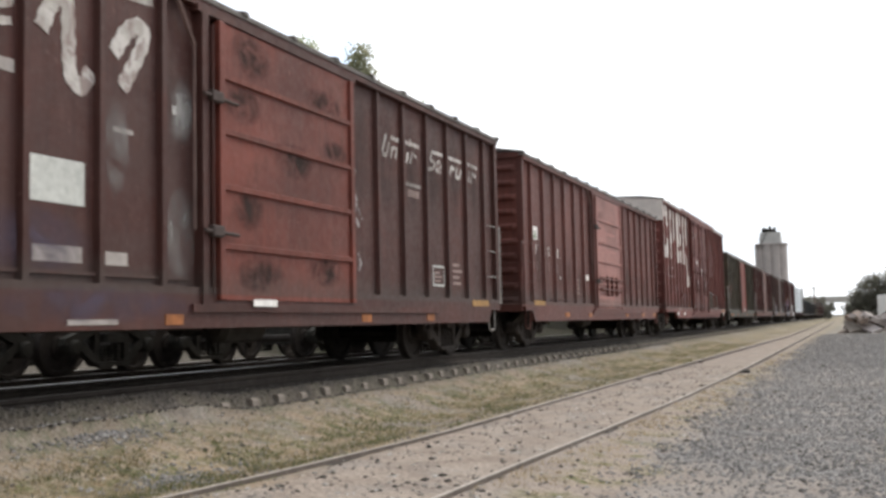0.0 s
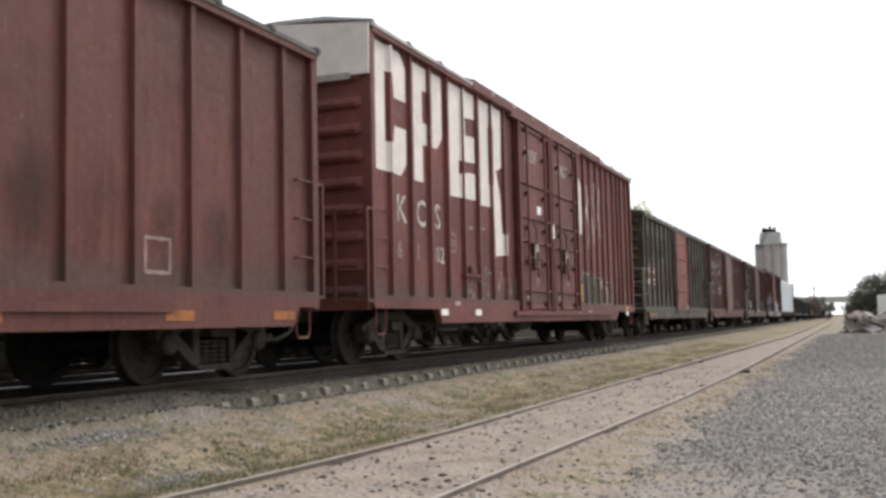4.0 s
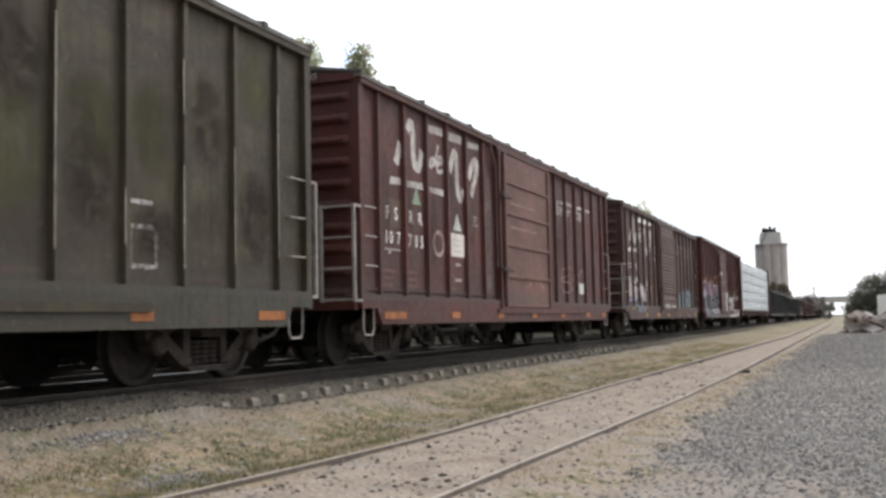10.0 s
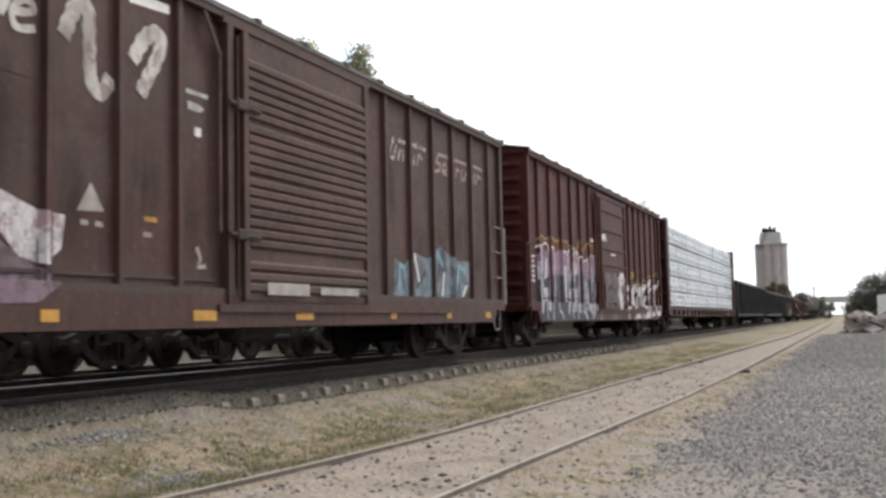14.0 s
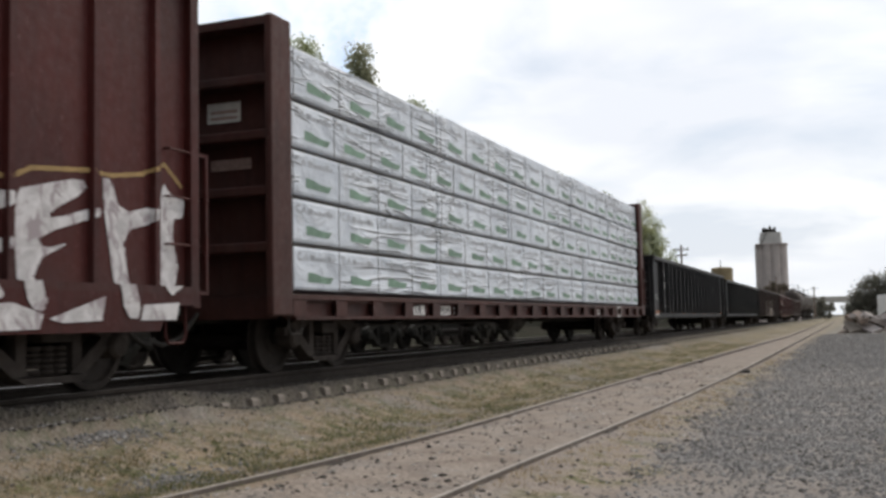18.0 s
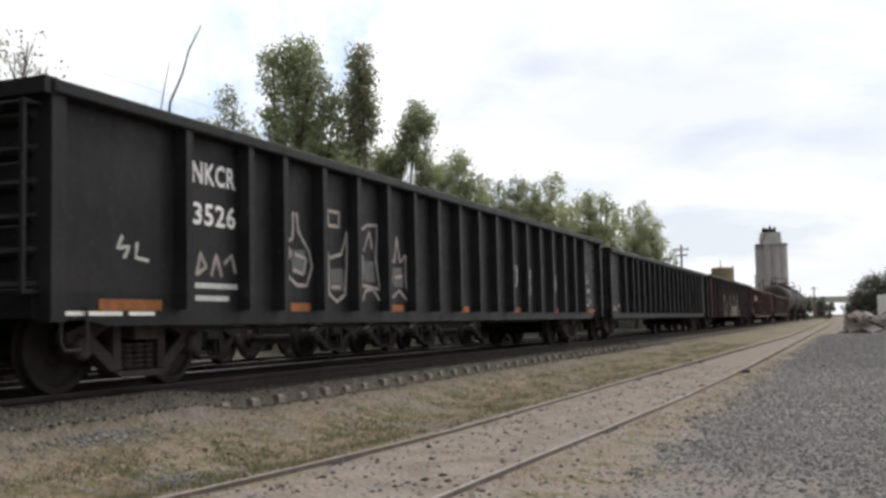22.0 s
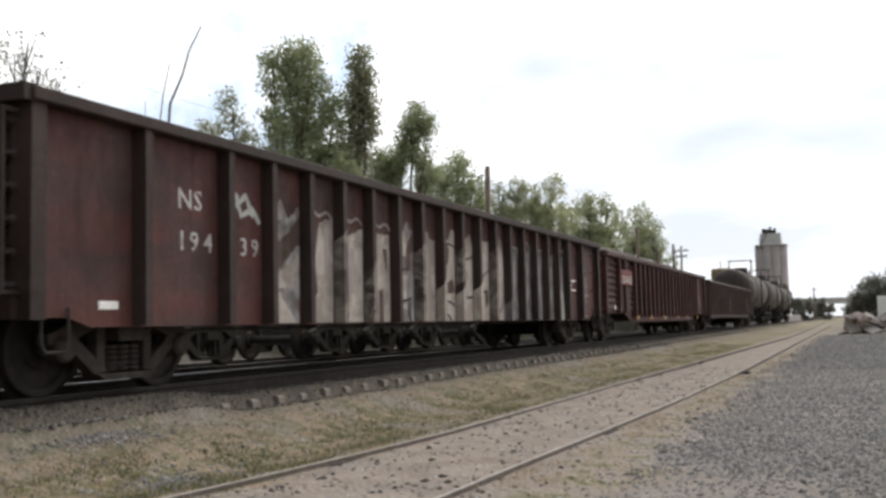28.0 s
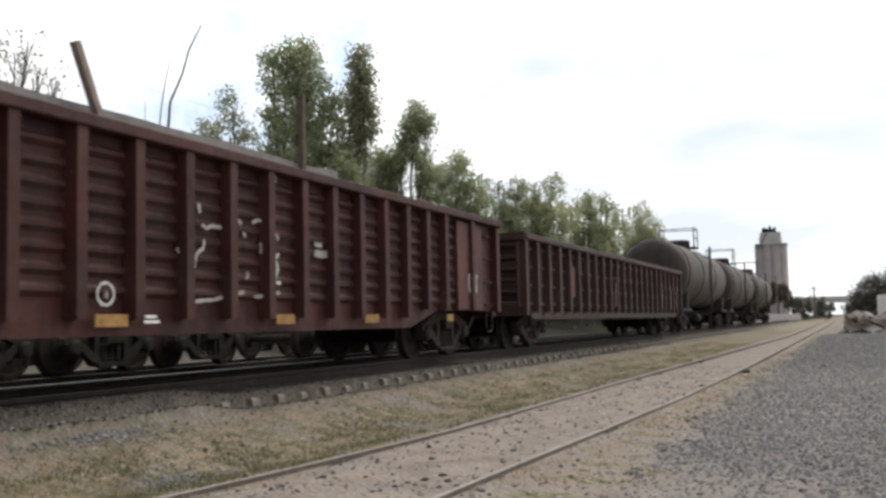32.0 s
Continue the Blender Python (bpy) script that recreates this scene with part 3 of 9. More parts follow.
def bolster_mesh(mat):
    bm = bmesh.new()
    prism(bm, [(-1.16, 0.52), (1.16, 0.52), (1.16, 0.66), (0.5, 0.70), (0.2, 0.74), (-0.2, 0.74), (-0.5, 0.70), (-1.16, 0.66)], "y", -0.2, 0.2)
    for s in (-1, 1):
        box(bm, -0.95, 0.95, s * 0.36 - 0.05, s * 0.36 + 0.05, 0.30, 0.42)
    return mesh_of(bm, "truck", mat)


ME_WHEELSET = wheelset_mesh()
ME_FRAME, ME_FRAME_OLD = side_frame_mesh(M_TRUCK), side_frame_mesh(M_OLD)
ME_BOLSTER, ME_BOLSTER_OLD = bolster_mesh(M_TRUCK), bolster_mesh(M_OLD)


def truck(car, y):
    t = part("truck", ME_BOLSTER, M_TRUCK, car)
    t.location = (0, y, 0)
    for rz in (0, math.pi):
        part("side_frame", ME_FRAME, M_TRUCK, t).rotation_euler = (0, 0, rz)
    for s in (-0.90, 0.90):
        wset = part("wheelset", ME_WHEELSET, M_WHEEL, t)
        wset.location = (0, s, WHEEL_R)
        WHEELS.append((wset, s))


def coupler(car, y, s):
    """A knuckle coupler; s is -1 at the front end and 1 at the rear."""
    bm = bmesh.new()
    soft_box(bm, -0.09, 0.09, min(y, y + s * 0.62), max(y, y + s * 0.62), 0.78, 0.96, 0.02)
    prism(bm, [(-0.16, y + s * 0.55), (0.15, y + s * 0.58), (0.17, y + s * 0.80), (0.08, y + s * 0.90), (0.02, y + s * 0.78), (-0.12, y + s * 0.84)], "z", 0.72, 1.02)
    part("coupler", bm, M_BLACK, car)
    bm = bmesh.new()
    pts = [Vector((0.35, y + s * 0.1, 0.80)), Vector((0.36, y + s * 0.45, 0.52)), Vector((0.30, y + s * 0.75, 0.42)), Vector((0.24, y + s * 0.95, 0.50))]
    for a, b in zip(pts, pts[1:]):
        tube(bm, a, b, 0.03, n=6)
    part("air_hose", bm, M_BLACK, car)


def underframe(car, L, w=1.3, z=0.95, tanks=True):
    bm = bmesh.new()
    box(bm, -0.22, 0.22, 0.05, L - 0.05, 0.68, z)
    for k in range(int(L / 1.9)):
        y = 2.9 + k * (L - 5.8) / max(1, int(L / 1.9) - 1)
        prism(bm, [(-w, z), (w, z), (w, z - 0.12), (0.2, z - 0.28), (-0.2, z - 0.28), (-w, z - 0.12)], "y", y - 0.06, y + 0.06)
    part("underframe", bm, M_BLACK, car)
    if tanks:
        bm = bmesh.new()
        lathe(bm, [(0.0, 0.12), (0.06, 0.2), (0.9, 0.2), (0.96, 0.12)], "y", 14, (0.75, L * 0.5 - 0.6, 0.62))
        part("air_reservoir", bm, M_BLACK, car, smooth=False)
        bm = bmesh.new()
        lathe(bm, [(0.0, 0.15), (0.5, 0.15)], "y", 12, (-0.7, L * 0.5 + 0.6, 0.66))
        part("brake_cylinder", bm, M_BLACK, car)
    bm = bmesh.new()
    tube(bm, (0.5, 2.9, 0.62), (0.5, L - 2.9, 0.62), 0.02, n=6)
    part("brake_rod", bm, M_BLACK, car)


def ladder(car, x, y0, y1, z0, z1, rungs, mat, stiles=True):
    """Grab irons standing off a side sheet, with or without stiles."""
    for k in range(rungs):
        z = z0 + (z1 - z0) * k / max(1, rungs - 1)
        bm = bmesh.new()
        tube(bm, (x + 0.06, y0, z), (x + 0.06, y1, z), 0.013, n=6)
        for y in (y0, y1):
            tube(bm, (x - 0.02, y, z), (x + 0.06, y, z), 0.013, n=6)
        part("grab_iron", bm, mat, car)
    if stiles:
        for y in (y0, y1):
            part("ladder_stile", B(x + 0.03, x + 0.07, y - 0.02, y + 0.02, z0 - 0.12, z1 + 0.1), mat, car)


def end_frame(car, y, s, mat, z0=0.95, z1=2.35, rungs=4, x1=1.55, x0=1.02):
    """The ladder that stands off the end wall."""
    o = y + s * 0.22
    for x in (x0, x1):
        bm = bmesh.new()
        box(bm, x - 0.022, x + 0.022, o - 0.02, o + 0.02, z0, z1)
        for z in (z0 + 0.02, z1 - 0.02):
            box(bm, x - 0.018, x + 0.018, min(y, o), max(y, o), z - 0.018, z + 0.018)
        part("ladder_stile", bm, mat, car)
    for k in range(rungs):
        z = z0 + 0.03 + (z1 - z0 - 0.06) * k / (rungs - 1)
        bm = bmesh.new()
        tube(bm, (x0, o, z), (x1, o, z), 0.016, n=6)
        part("grab_iron", bm, mat, car)


def stirrup(car, y, mat, x=1.50, z=0.85):
    """A bent rod that hangs as a step below the sill."""
    bm = bmesh.new()
    way = [(-0.17, 0.02), (-0.17, -0.30), (-0.12, -0.38), (0.12, -0.38), (0.17, -0.30), (0.17, 0.02)]
    for (a, b), (c, d) in zip(way, way[1:]):
        tube(bm, (x, y + a, z + b), (x, y + c, z + d), 0.016, n=6)
    part("step", bm, mat, car)


def wavy_end(car, y, s, z0, z1, w, waves, mat, depth=0.07, name="end_wall", label=""):
    """A pressed-steel end with rounded horizontal ridges; s: the way it faces along y."""
    bm = bmesh.new()
    rows = []
    n = waves * 8
    for i in range(n + 1):
        ph = i / 8 * 2 * math.pi
        bulge = max(0.0, math.sin(ph)) ** 0.7 * depth if i % 8 else 0.0
        z = z0 + (z1 - z0) * i / n
        rows.append([(x, y + s * (bulge if abs(x) < w - 0.1 else 0.0), z) for x in (-w, -w + 0.06, -w + 0.16, w - 0.16, w - 0.06, w)])
    vs = [[bm.verts.new(p) for p in r] for r in rows]
    for a, b in zip(vs, vs[1:]):
        for k in range(5):
            bm.faces.new((a[k], a[k + 1], b[k + 1], b[k]))
    back = [[bm.verts.new((x, y - s * 0.08, z)) for x in (-w, w)] for z in (z0, z1)]
    bm.faces.new((back[0][0], back[0][1], back[1][1], back[1][0]))
    return part(name, bm, mat, car, label)


def gable_roof(car, L, w, z_eave, z_top, mat, panels, over=0.03):
    bm = bmesh.new()
    prism(bm, [(-w - over, z_eave - 0.04), (w + over, z_eave - 0.04), (w + over, z_eave + 0.02), (w * 0.5, z_top - 0.03), (0, z_top), (-w * 0.5, z_top - 0.03), (-w - over, z_eave + 0.02)], "y", -0.05, L + 0.05)
    r = part("roof", bm, mat, car)
    me = None
    for i in range(panels + 1):
        if me is None:
            bm = bmesh.new()
            prism(bm, [(-w - over - 0.02, 0.0), (-w - over - 0.02, 0.05), (-w * 0.5, z_top - z_eave + 0.03), (0, z_top - z_eave + 0.06), (w * 0.5, z_top - z_eave + 0.03), (w + over + 0.02, 0.05), (w + over + 0.02, 0.0), (0, z_top - z_eave - 0.05)], "y", -0.05, 0.05)
            me = mesh_of(bm, "roof_seam", mat)
        part("roof_seam", me, mat, r).location = (0, i * L / panels, z_eave)
    return r


def sheet(car, name, x0, x1, L, z0, z1, mat, label=""):
    return part(name, B(min(x0, x1), max(x0, x1), 0, L, z0, z1), mat, car, label)


def side_sill(car, L, zl, z1, mat, w, notch=0.62, z_end=0.86):
    for s in (1, -1):
        bm = bmesh.new()
        prism(bm, [(0, z_end), (notch - 0.12, z_end), (notch + 0.04, zl), (L - notch - 0.04, zl), (L - notch + 0.12, z_end), (L, z_end), (L, z1), (0, z1)],
              "x", s * (w - 0.11), s * (w - 0.005))
        part("side_sill", bm, mat, car)


RIBS = (0.70, 1.66, 2.60, 3.53, 4.49, 5.43, 10.60, 11.55, 12.50, 13.44, 14.40, 15.36)


def ribs_on(car, ys, z0, z1, mat, w=1.545, sheet_w=1.48, half=0.038):
    bm = bmesh.new()
    prism(bm, [(sheet_w - 0.01, -half - 0.016), (sheet_w - 0.01, half + 0.016), (w, half), (w, -half)], "z", z0, z1)
    me = mesh_of(bm, "rib", mat)
    for y in ys:
        part("rib", me, mat, car).location = (0, y, 0)
    bm = bmesh.new()
    prism(bm, [(-sheet_w + 0.01, -half - 0.016), (-sheet_w + 0.01, half + 0.016), (-w, half), (-w, -half)], "z", z0, z1)
    me = mesh_of(bm, "rib", mat)
    for y in ys:
        part("rib", me, mat, car).location = (0, y, 0)


def panel_door(car, y0, y1, z0, z1, mat, frame_mat, bars, x=1.52, kind="panel", latch=None):
    """A sliding door with horizontal stiffeners, lock rods and a track below."""
    d = part("door", B(x, x + 0.06, y0, y1, z0, z1), mat, car)
    edge = 0.09
    for nm, a in (("door_edge", (x + 0.02, x + 0.10, y0 - 0.02, y0 + edge, z0, z1)), ("door_edge", (x + 0.02, x + 0.10, y1 - edge, y1 + 0.02, z0, z1))):
        part(nm, B(*a, r=0.012), mat, d)
    for z in bars:
        bm = bmesh.new()
        if kind == "wavy":
            prism(bm, [(x + 0.055, z - 0.07), (x + 0.10, z - 0.03), (x + 0.10, z + 0.03), (x + 0.055, z + 0.07)], "y", y0 + edge, y1 - edge)
        else:
            prism(bm, [(x + 0.055, z - 0.045), (x + 0.095, z - 0.03), (x + 0.095, z + 0.03), (x + 0.055, z + 0.045)], "y", y0 + edge, y1 - edge)
        part("door_stiffener", bm, mat, d)
    part("door_track", B(1.47, 1.60, y0 - 0.5, min(y1 + 3.2, 13.6), z0 - 0.14, z0 - 0.05), frame_mat, car)
    part("door_rail", B(1.47, 1.60, y0 - 0.4, y1 + 0.12, z1 + 0.01, z1 + 0.09), frame_mat, car)
    for z in (z0 + 0.75, z1 - 0.9):
        bm = bmesh.new()
        soft_box(bm, x + 0.06, x + 0.15, y0 - 0.22, y0 + 0.0, z - 0.065, z + 0.065, 0.02)
        tube(bm, (x + 0.12, y0 - 0.35, z), (x + 0.12, y0 + 0.30, z - 0.02), 0.022, n=6)
        part("door_latch", bm, latch or M_LATCH, d)
    bm = bmesh.new()
    tube(bm, (x + 0.10, y0 - 0.16, z0 + 0.05), (x + 0.10, y0 - 0.16, z1 - 0.1), 0.02, n=6)
    part("lock_rod", bm, frame_mat, d)
    bm = bmesh.new()
    tube(bm, (1.56, y0 - 0.72, z1 + 0.06), (1.56, y0 - 0.42, z1 - 0.38), 0.03, n=6)
    tube(bm, (1.56, y0 - 0.42, z1 - 0.38), (1.56, y0 - 0.42, z0 + 0.75), 0.018, n=6)
    part("door_guide", bm, M_GUIDE, car)
    part("side_seam", B(1.478, 1.505, 0.15, y0 - 0.45, z0 + 0.20, z0 + 0.235), frame_mat, car)
    part("door_post", B(1.47, 1.60, y0 - 0.32, y0 - 0.20, z0 - 0.1, z1 + 0.1), frame_mat, car)
    return d


def reflectors(car, spots, mat, z=0.70, x=1.57, h=0.11):
    for y, ln in spots:
        part("reflector", B(x - 0.01, x + 0.004, y, y + ln, z, z + h), mat, car)


def boxcar(front, body, door, label, L=16.05, top=4.25, sill_mat=None, door_mat=None, ends=10, bars=(1.55, 2.22, 2.85, 3.47),
           kind="panel", roof=M_ROOF, door_z=(0.93, 4.08), ribs=RIBS, grab=None, sill_z=0.62, latch=None, notch=0.62):
    car = tagged(new("boxcar"), label, "boxcar", "wagons of the train")
    grab = grab or M_GRAB
    sill_mat = sill_mat or body
    w = 1.57
    sheet(car, "side_wall", 1.44, 1.48, L, 0.98, top, body)
    sheet(car, "side_wall", -1.44, -1.48, L, 0.98, top, body)
    part("floor", B(-1.45, 1.45, 0.05, L - 0.05, 0.98, 1.08), M_BLACK, car)
    side_sill(car, L, sill_z, 1.06, sill_mat, w, notch)
    for s in (1, -1):
        part("top_chord", B(*sorted((s * 1.47, s * 1.585)), 0, L, top - 0.10, top + 0.02), body, car)
        for y in (0.05, L - 0.05):
            part("corner_post", B(*sorted((s * 1.42, s * 1.56)), y - 0.07, y + 0.07, 0.9, top), body, car)
    ribs_on(car, ribs, 1.02, top - 0.08, body)
    wavy_end(car, 0.0, -1, 1.0, top - 0.05, 1.47, ends, body)
    wavy_end(car, L, 1, 1.0, top - 0.05, 1.47, ends, body)
    for y, s in ((0.0, -1), (L, 1)):
        part("end_sill", B(-1.5, 1.5, min(y, y + s * 0.12), max(y, y + s * 0.12), 0.84, 1.04), sill_mat, car)
        bm = bmesh.new()
        prism(bm, [(-1.5, top - 0.06), (1.5, top - 0.06), (1.5, top + 0.03), (0, top + 0.17), (-1.5, top + 0.03)], "y", min(y, y + s * 0.06), max(y, y + s * 0.06))
        part("end_cap", bm, body, car)
    gable_roof(car, L, 1.57, top + 0.02, top + 0.18, roof, 14)
    underframe(car, L)
    truck(car, 1.65)
    truck(car, L - 1.65)
    coupler(car, 0.0, -1)
    coupler(car, L, 1)
    if door:
        panel_door(car, door[0], door[1], door_z[0], door_z[1], door_mat or body, body, bars, kind=kind, latch=latch)
    end_frame(car, 0.0, -1, grab)
    bm = bmesh.new()
    tube(bm, (-0.45, -0.22, 2.33), (1.02, -0.22, 2.33), 0.016, n=6)
    tube(bm, (-0.45, 0.0, 2.33), (-0.45, -0.22, 2.33), 0.016, n=6)
    part("grab_iron", bm, grab, car)
    ladder(car, 1.48, 0.12, 0.56, 1.05, 2.35, 4, grab, stiles=False)
    ladder(car, 1.48, L - 0.48, L + 0.04, 1.0, 2.5, 4, grab, stiles=False)
    end_frame(car, L, 1, grab, 0.98, 2.53, 4, 1.50, 1.02)
    stirrup(car, 0.32, grab)
    stirrup(car, L - 0.32, grab)
    CARS.append((car, front))
    return car


def gondola(front, L, top, body, rib_mat, ribs, label, bottom=0.66, fish=None, rib_half=0.055, rib_out=0.16, wavy=0, ends=6, load=None, notch=1.6, end_z=0.80, rib_low=0.16):
    car = tagged(new("gondola_car"), label, "gondola car", "wagons of the train")
    w = 1.57
    sw = w - rib_out
    for s in (1, -1):
        bm = bmesh.new()
        y0, y1 = (fish or (notch, notch + 0.3))
        prism(bm, [(0, end_z), (y0, end_z), (y1, bottom), (L - y1, bottom), (L - y0, end_z), (L, end_z), (L, top - 0.1), (0, top - 0.1)], "x", *sorted((s * (sw - 0.04), s * sw)))
        part("side_wall", bm, body, car)
        part("top_rail", B(*sorted((s * (w - 0.16), s * (w + 0.03))), -0.03, L + 0.03, top - 0.13, top, r=0.02), rib_mat, car)
        for y in (0.08, L - 0.08):
            part("corner_post", B(*sorted((s * (sw - 0.1), s * (w - 0.02))), y - 0.09, y + 0.09, end_z - 0.02, top - 0.12), rib_mat, car)
    part("floor", B(-sw + 0.04, sw - 0.04, 0.05, L - 0.05, 0.98, 1.06), M_BLACK, car)
    bm = bmesh.new()
    prism(bm, [(sw - 0.01, -rib_half - 0.02), (sw - 0.01, rib_half + 0.02), (w, rib_half), (w, -rib_half)], "z", bottom + rib_low, top - 0.12)
    me = mesh_of(bm, "rib", rib_mat)
    bm = bmesh.new()
    prism(bm, [(sw - 0.01, -rib_half - 0.02), (sw - 0.01, rib_half + 0.02), (w, rib_half), (w, -rib_half)], "z", end_z + 0.01, top - 0.12)
    me_short = mesh_of(bm, "rib", rib_mat)
    me_far = mesh_of(B(-w, -sw + 0.01, -rib_half, rib_half, end_z + 0.01, top - 0.12), "rib", rib_mat)
    for y in ribs:
        part("rib", me if (fish or (0, notch))[1] < y < L - (fish or (0, notch))[1] else me_short, rib_mat, car).location = (0, y, 0)
        part("rib", me_far, rib_mat, car).location = (0, y, 0)
    if wavy:
        for a, b in zip([0.1] + ribs, ribs):
            bm = bmesh.new()
            outline = [(sw - 0.012, 0.92)]
            for k in range(wavy):
                z = 1.0 + (top - 1.3) * k / (wavy - 1)
                outline += [(sw + 0.002, z - 0.07), (sw + 0.05, z - 0.02), (sw + 0.05, z + 0.02), (sw + 0.002, z + 0.06)]
            prism(bm, outline + [(sw - 0.012, top - 0.2)], "y", a + rib_half + 0.03, b - rib_half - 0.03)
            part("pressed_panel", bm, body, car)
    wavy_end(car, 0.05, -1, 0.95, top - 0.08, w - 0.06, ends, rib_mat, 0.10)
    wavy_end(car, L - 0.05, 1, 0.95, top - 0.08, w - 0.06, ends, rib_mat, 0.10)
    for y in (0, L):
        part("end_rail", B(-w, w, y - 0.12, y + 0.05, top - 0.14, top + 0.012), rib_mat, car)
        part("end_sill", B(-1.4, 1.4, y - 0.08, y + 0.08, 0.74, 1.0), rib_mat, car)
    underframe(car, L, 1.2, 0.96, tanks=False)
    truck(car, 1.8)
    truck(car, L - 1.8)
    coupler(car, 0.0, -1)
    coupler(car, L, 1)
    ladder(car, sw, L - 0.62, L - 0.2, 0.95, top - 0.35, 4, rib_mat, stiles=False)
    end_frame(car, 0.0, -1, rib_mat, 0.95, top - 0.2, 4, 1.42, 0.95)
    stirrup(car, 0.4, M_BLACK, 1.44, 0.82)
    stirrup(car, L - 0.4, M_BLACK, 1.44, 0.82)
    CARS.append((car, front))
    return car


P_A = paint("maroon_brown_paint", (0.0740, 0.0272, 0.0232), worn=0.3, second=(0.055, 0.0250, 0.0210))
P_A_DOOR = paint("rust_red_door_paint", (0.158, 0.0435, 0.0325), worn=0.4, streak=0.35)
P_B = paint("faded_oxide_paint", (0.1290, 0.0472, 0.0415), worn=0.25, second=(0.098, 0.038, 0.032), splash=0.45, band=1.45)
P_B_DOOR = paint("pinkish_door_paint", (0.322, 0.164, 0.158), worn=0.15, streak=0.25)
P_C = paint("wine_red_paint", (0.1540, 0.0525, 0.0482), worn=0.15, streak=0.3)
P_C_ROD = paint("dark_wine_paint", (0.105, 0.036, 0.034), worn=0.3, streak=0.3, splash=0.0)
P_D = paint("olive_green_paint", (0.0610, 0.0548, 0.0352), rust=(0.066, 0.042, 0.027), worn=0.8, streak=0.7, dust=0.12, second=(0.026, 0.019, 0.014))
P_D_SILL = paint("grey_green_sill_paint", (0.0533, 0.0602, 0.0482), worn=0.6, streak=0.7, second=(0.040, 0.034, 0.027))
P_D_DOOR = paint("brick_red_door_paint", (0.188, 0.0425, 0.032), worn=0.12, streak=0.2, dust=0.12)
P_D_PATCH = paint("dull_red_patch_paint", (0.150, 0.052, 0.042), worn=0.7, streak=0.6, dust=0.3, second=(0.070, 0.036, 0.028))
P_E = paint("dark_oxide_paint", (0.0860, 0.0282, 0.0246), worn=0.3, second=(0.052, 0.0245, 0.0212))
P_E_DOOR = paint("dusty_mauve_door_paint", (0.141, 0.069, 0.063), worn=0.15, streak=0.25)
P_F = paint("umber_paint", (0.0640, 0.0300, 0.0258), worn=0.3, second=(0.055, 0.033, 0.029))
P_F_DOOR = paint("dull_brown_door_paint", (0.0800, 0.0455, 0.0400), worn=0.15, streak=0.3)
P_G = paint("deep_red_paint", (0.0544, 0.0072, 0.0056), worn=0.12, streak=0.3, dust=0.05, splash=0.15)
P_H = paint("flatcar_maroon_paint", (0.060, 0.021, 0.018), worn=0.3, splash=0.15)
P_I = paint("black_paint", (0.0195, 0.0214, 0.0256), rust=(0.05, 0.04, 0.035), worn=0.2, streak=0.3, dust=0.2, splash=0.15, rough=0.48, gloss=0.17)
P_J = paint("blue_black_paint", (0.0146, 0.0168, 0.0188), rust=(0.05, 0.04, 0.035), worn=0.15, streak=0.3, dust=0.2, splash=0.15, rough=0.48, gloss=0.17)
P_K = paint("gondola_oxide_paint", (0.105, 0.040, 0.036), worn=0.4, splash=0.15, second=(0.040, 0.026, 0.024))
P_K_RIB = paint("sooty_brown_paint", (0.034, 0.022, 0.020), worn=0.3, splash=0.15)
P_L = paint("gondola_red_paint", (0.0610, 0.0190, 0.0168), worn=0.6, streak=0.75, splash=0.15)
P_M = paint("gondola_brown_paint", (0.063, 0.033, 0.029), worn=0.4, splash=0.15, second=(0.035, 0.026, 0.023))
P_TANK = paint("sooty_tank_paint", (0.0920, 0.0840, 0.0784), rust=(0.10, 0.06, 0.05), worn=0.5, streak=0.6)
FX, RX, SX = 1.485, 1.549, 1.573    # skins over the sheets, over the ribs and over the side sill
RED_BARS = (1.53, 2.20, 2.83, 3.46)


def rect(y0, y1, z0, z1, slant=0.0):
    return [(y0, z0), (y1, z0), (y1 + slant, z1), (y0 + slant, z1)]


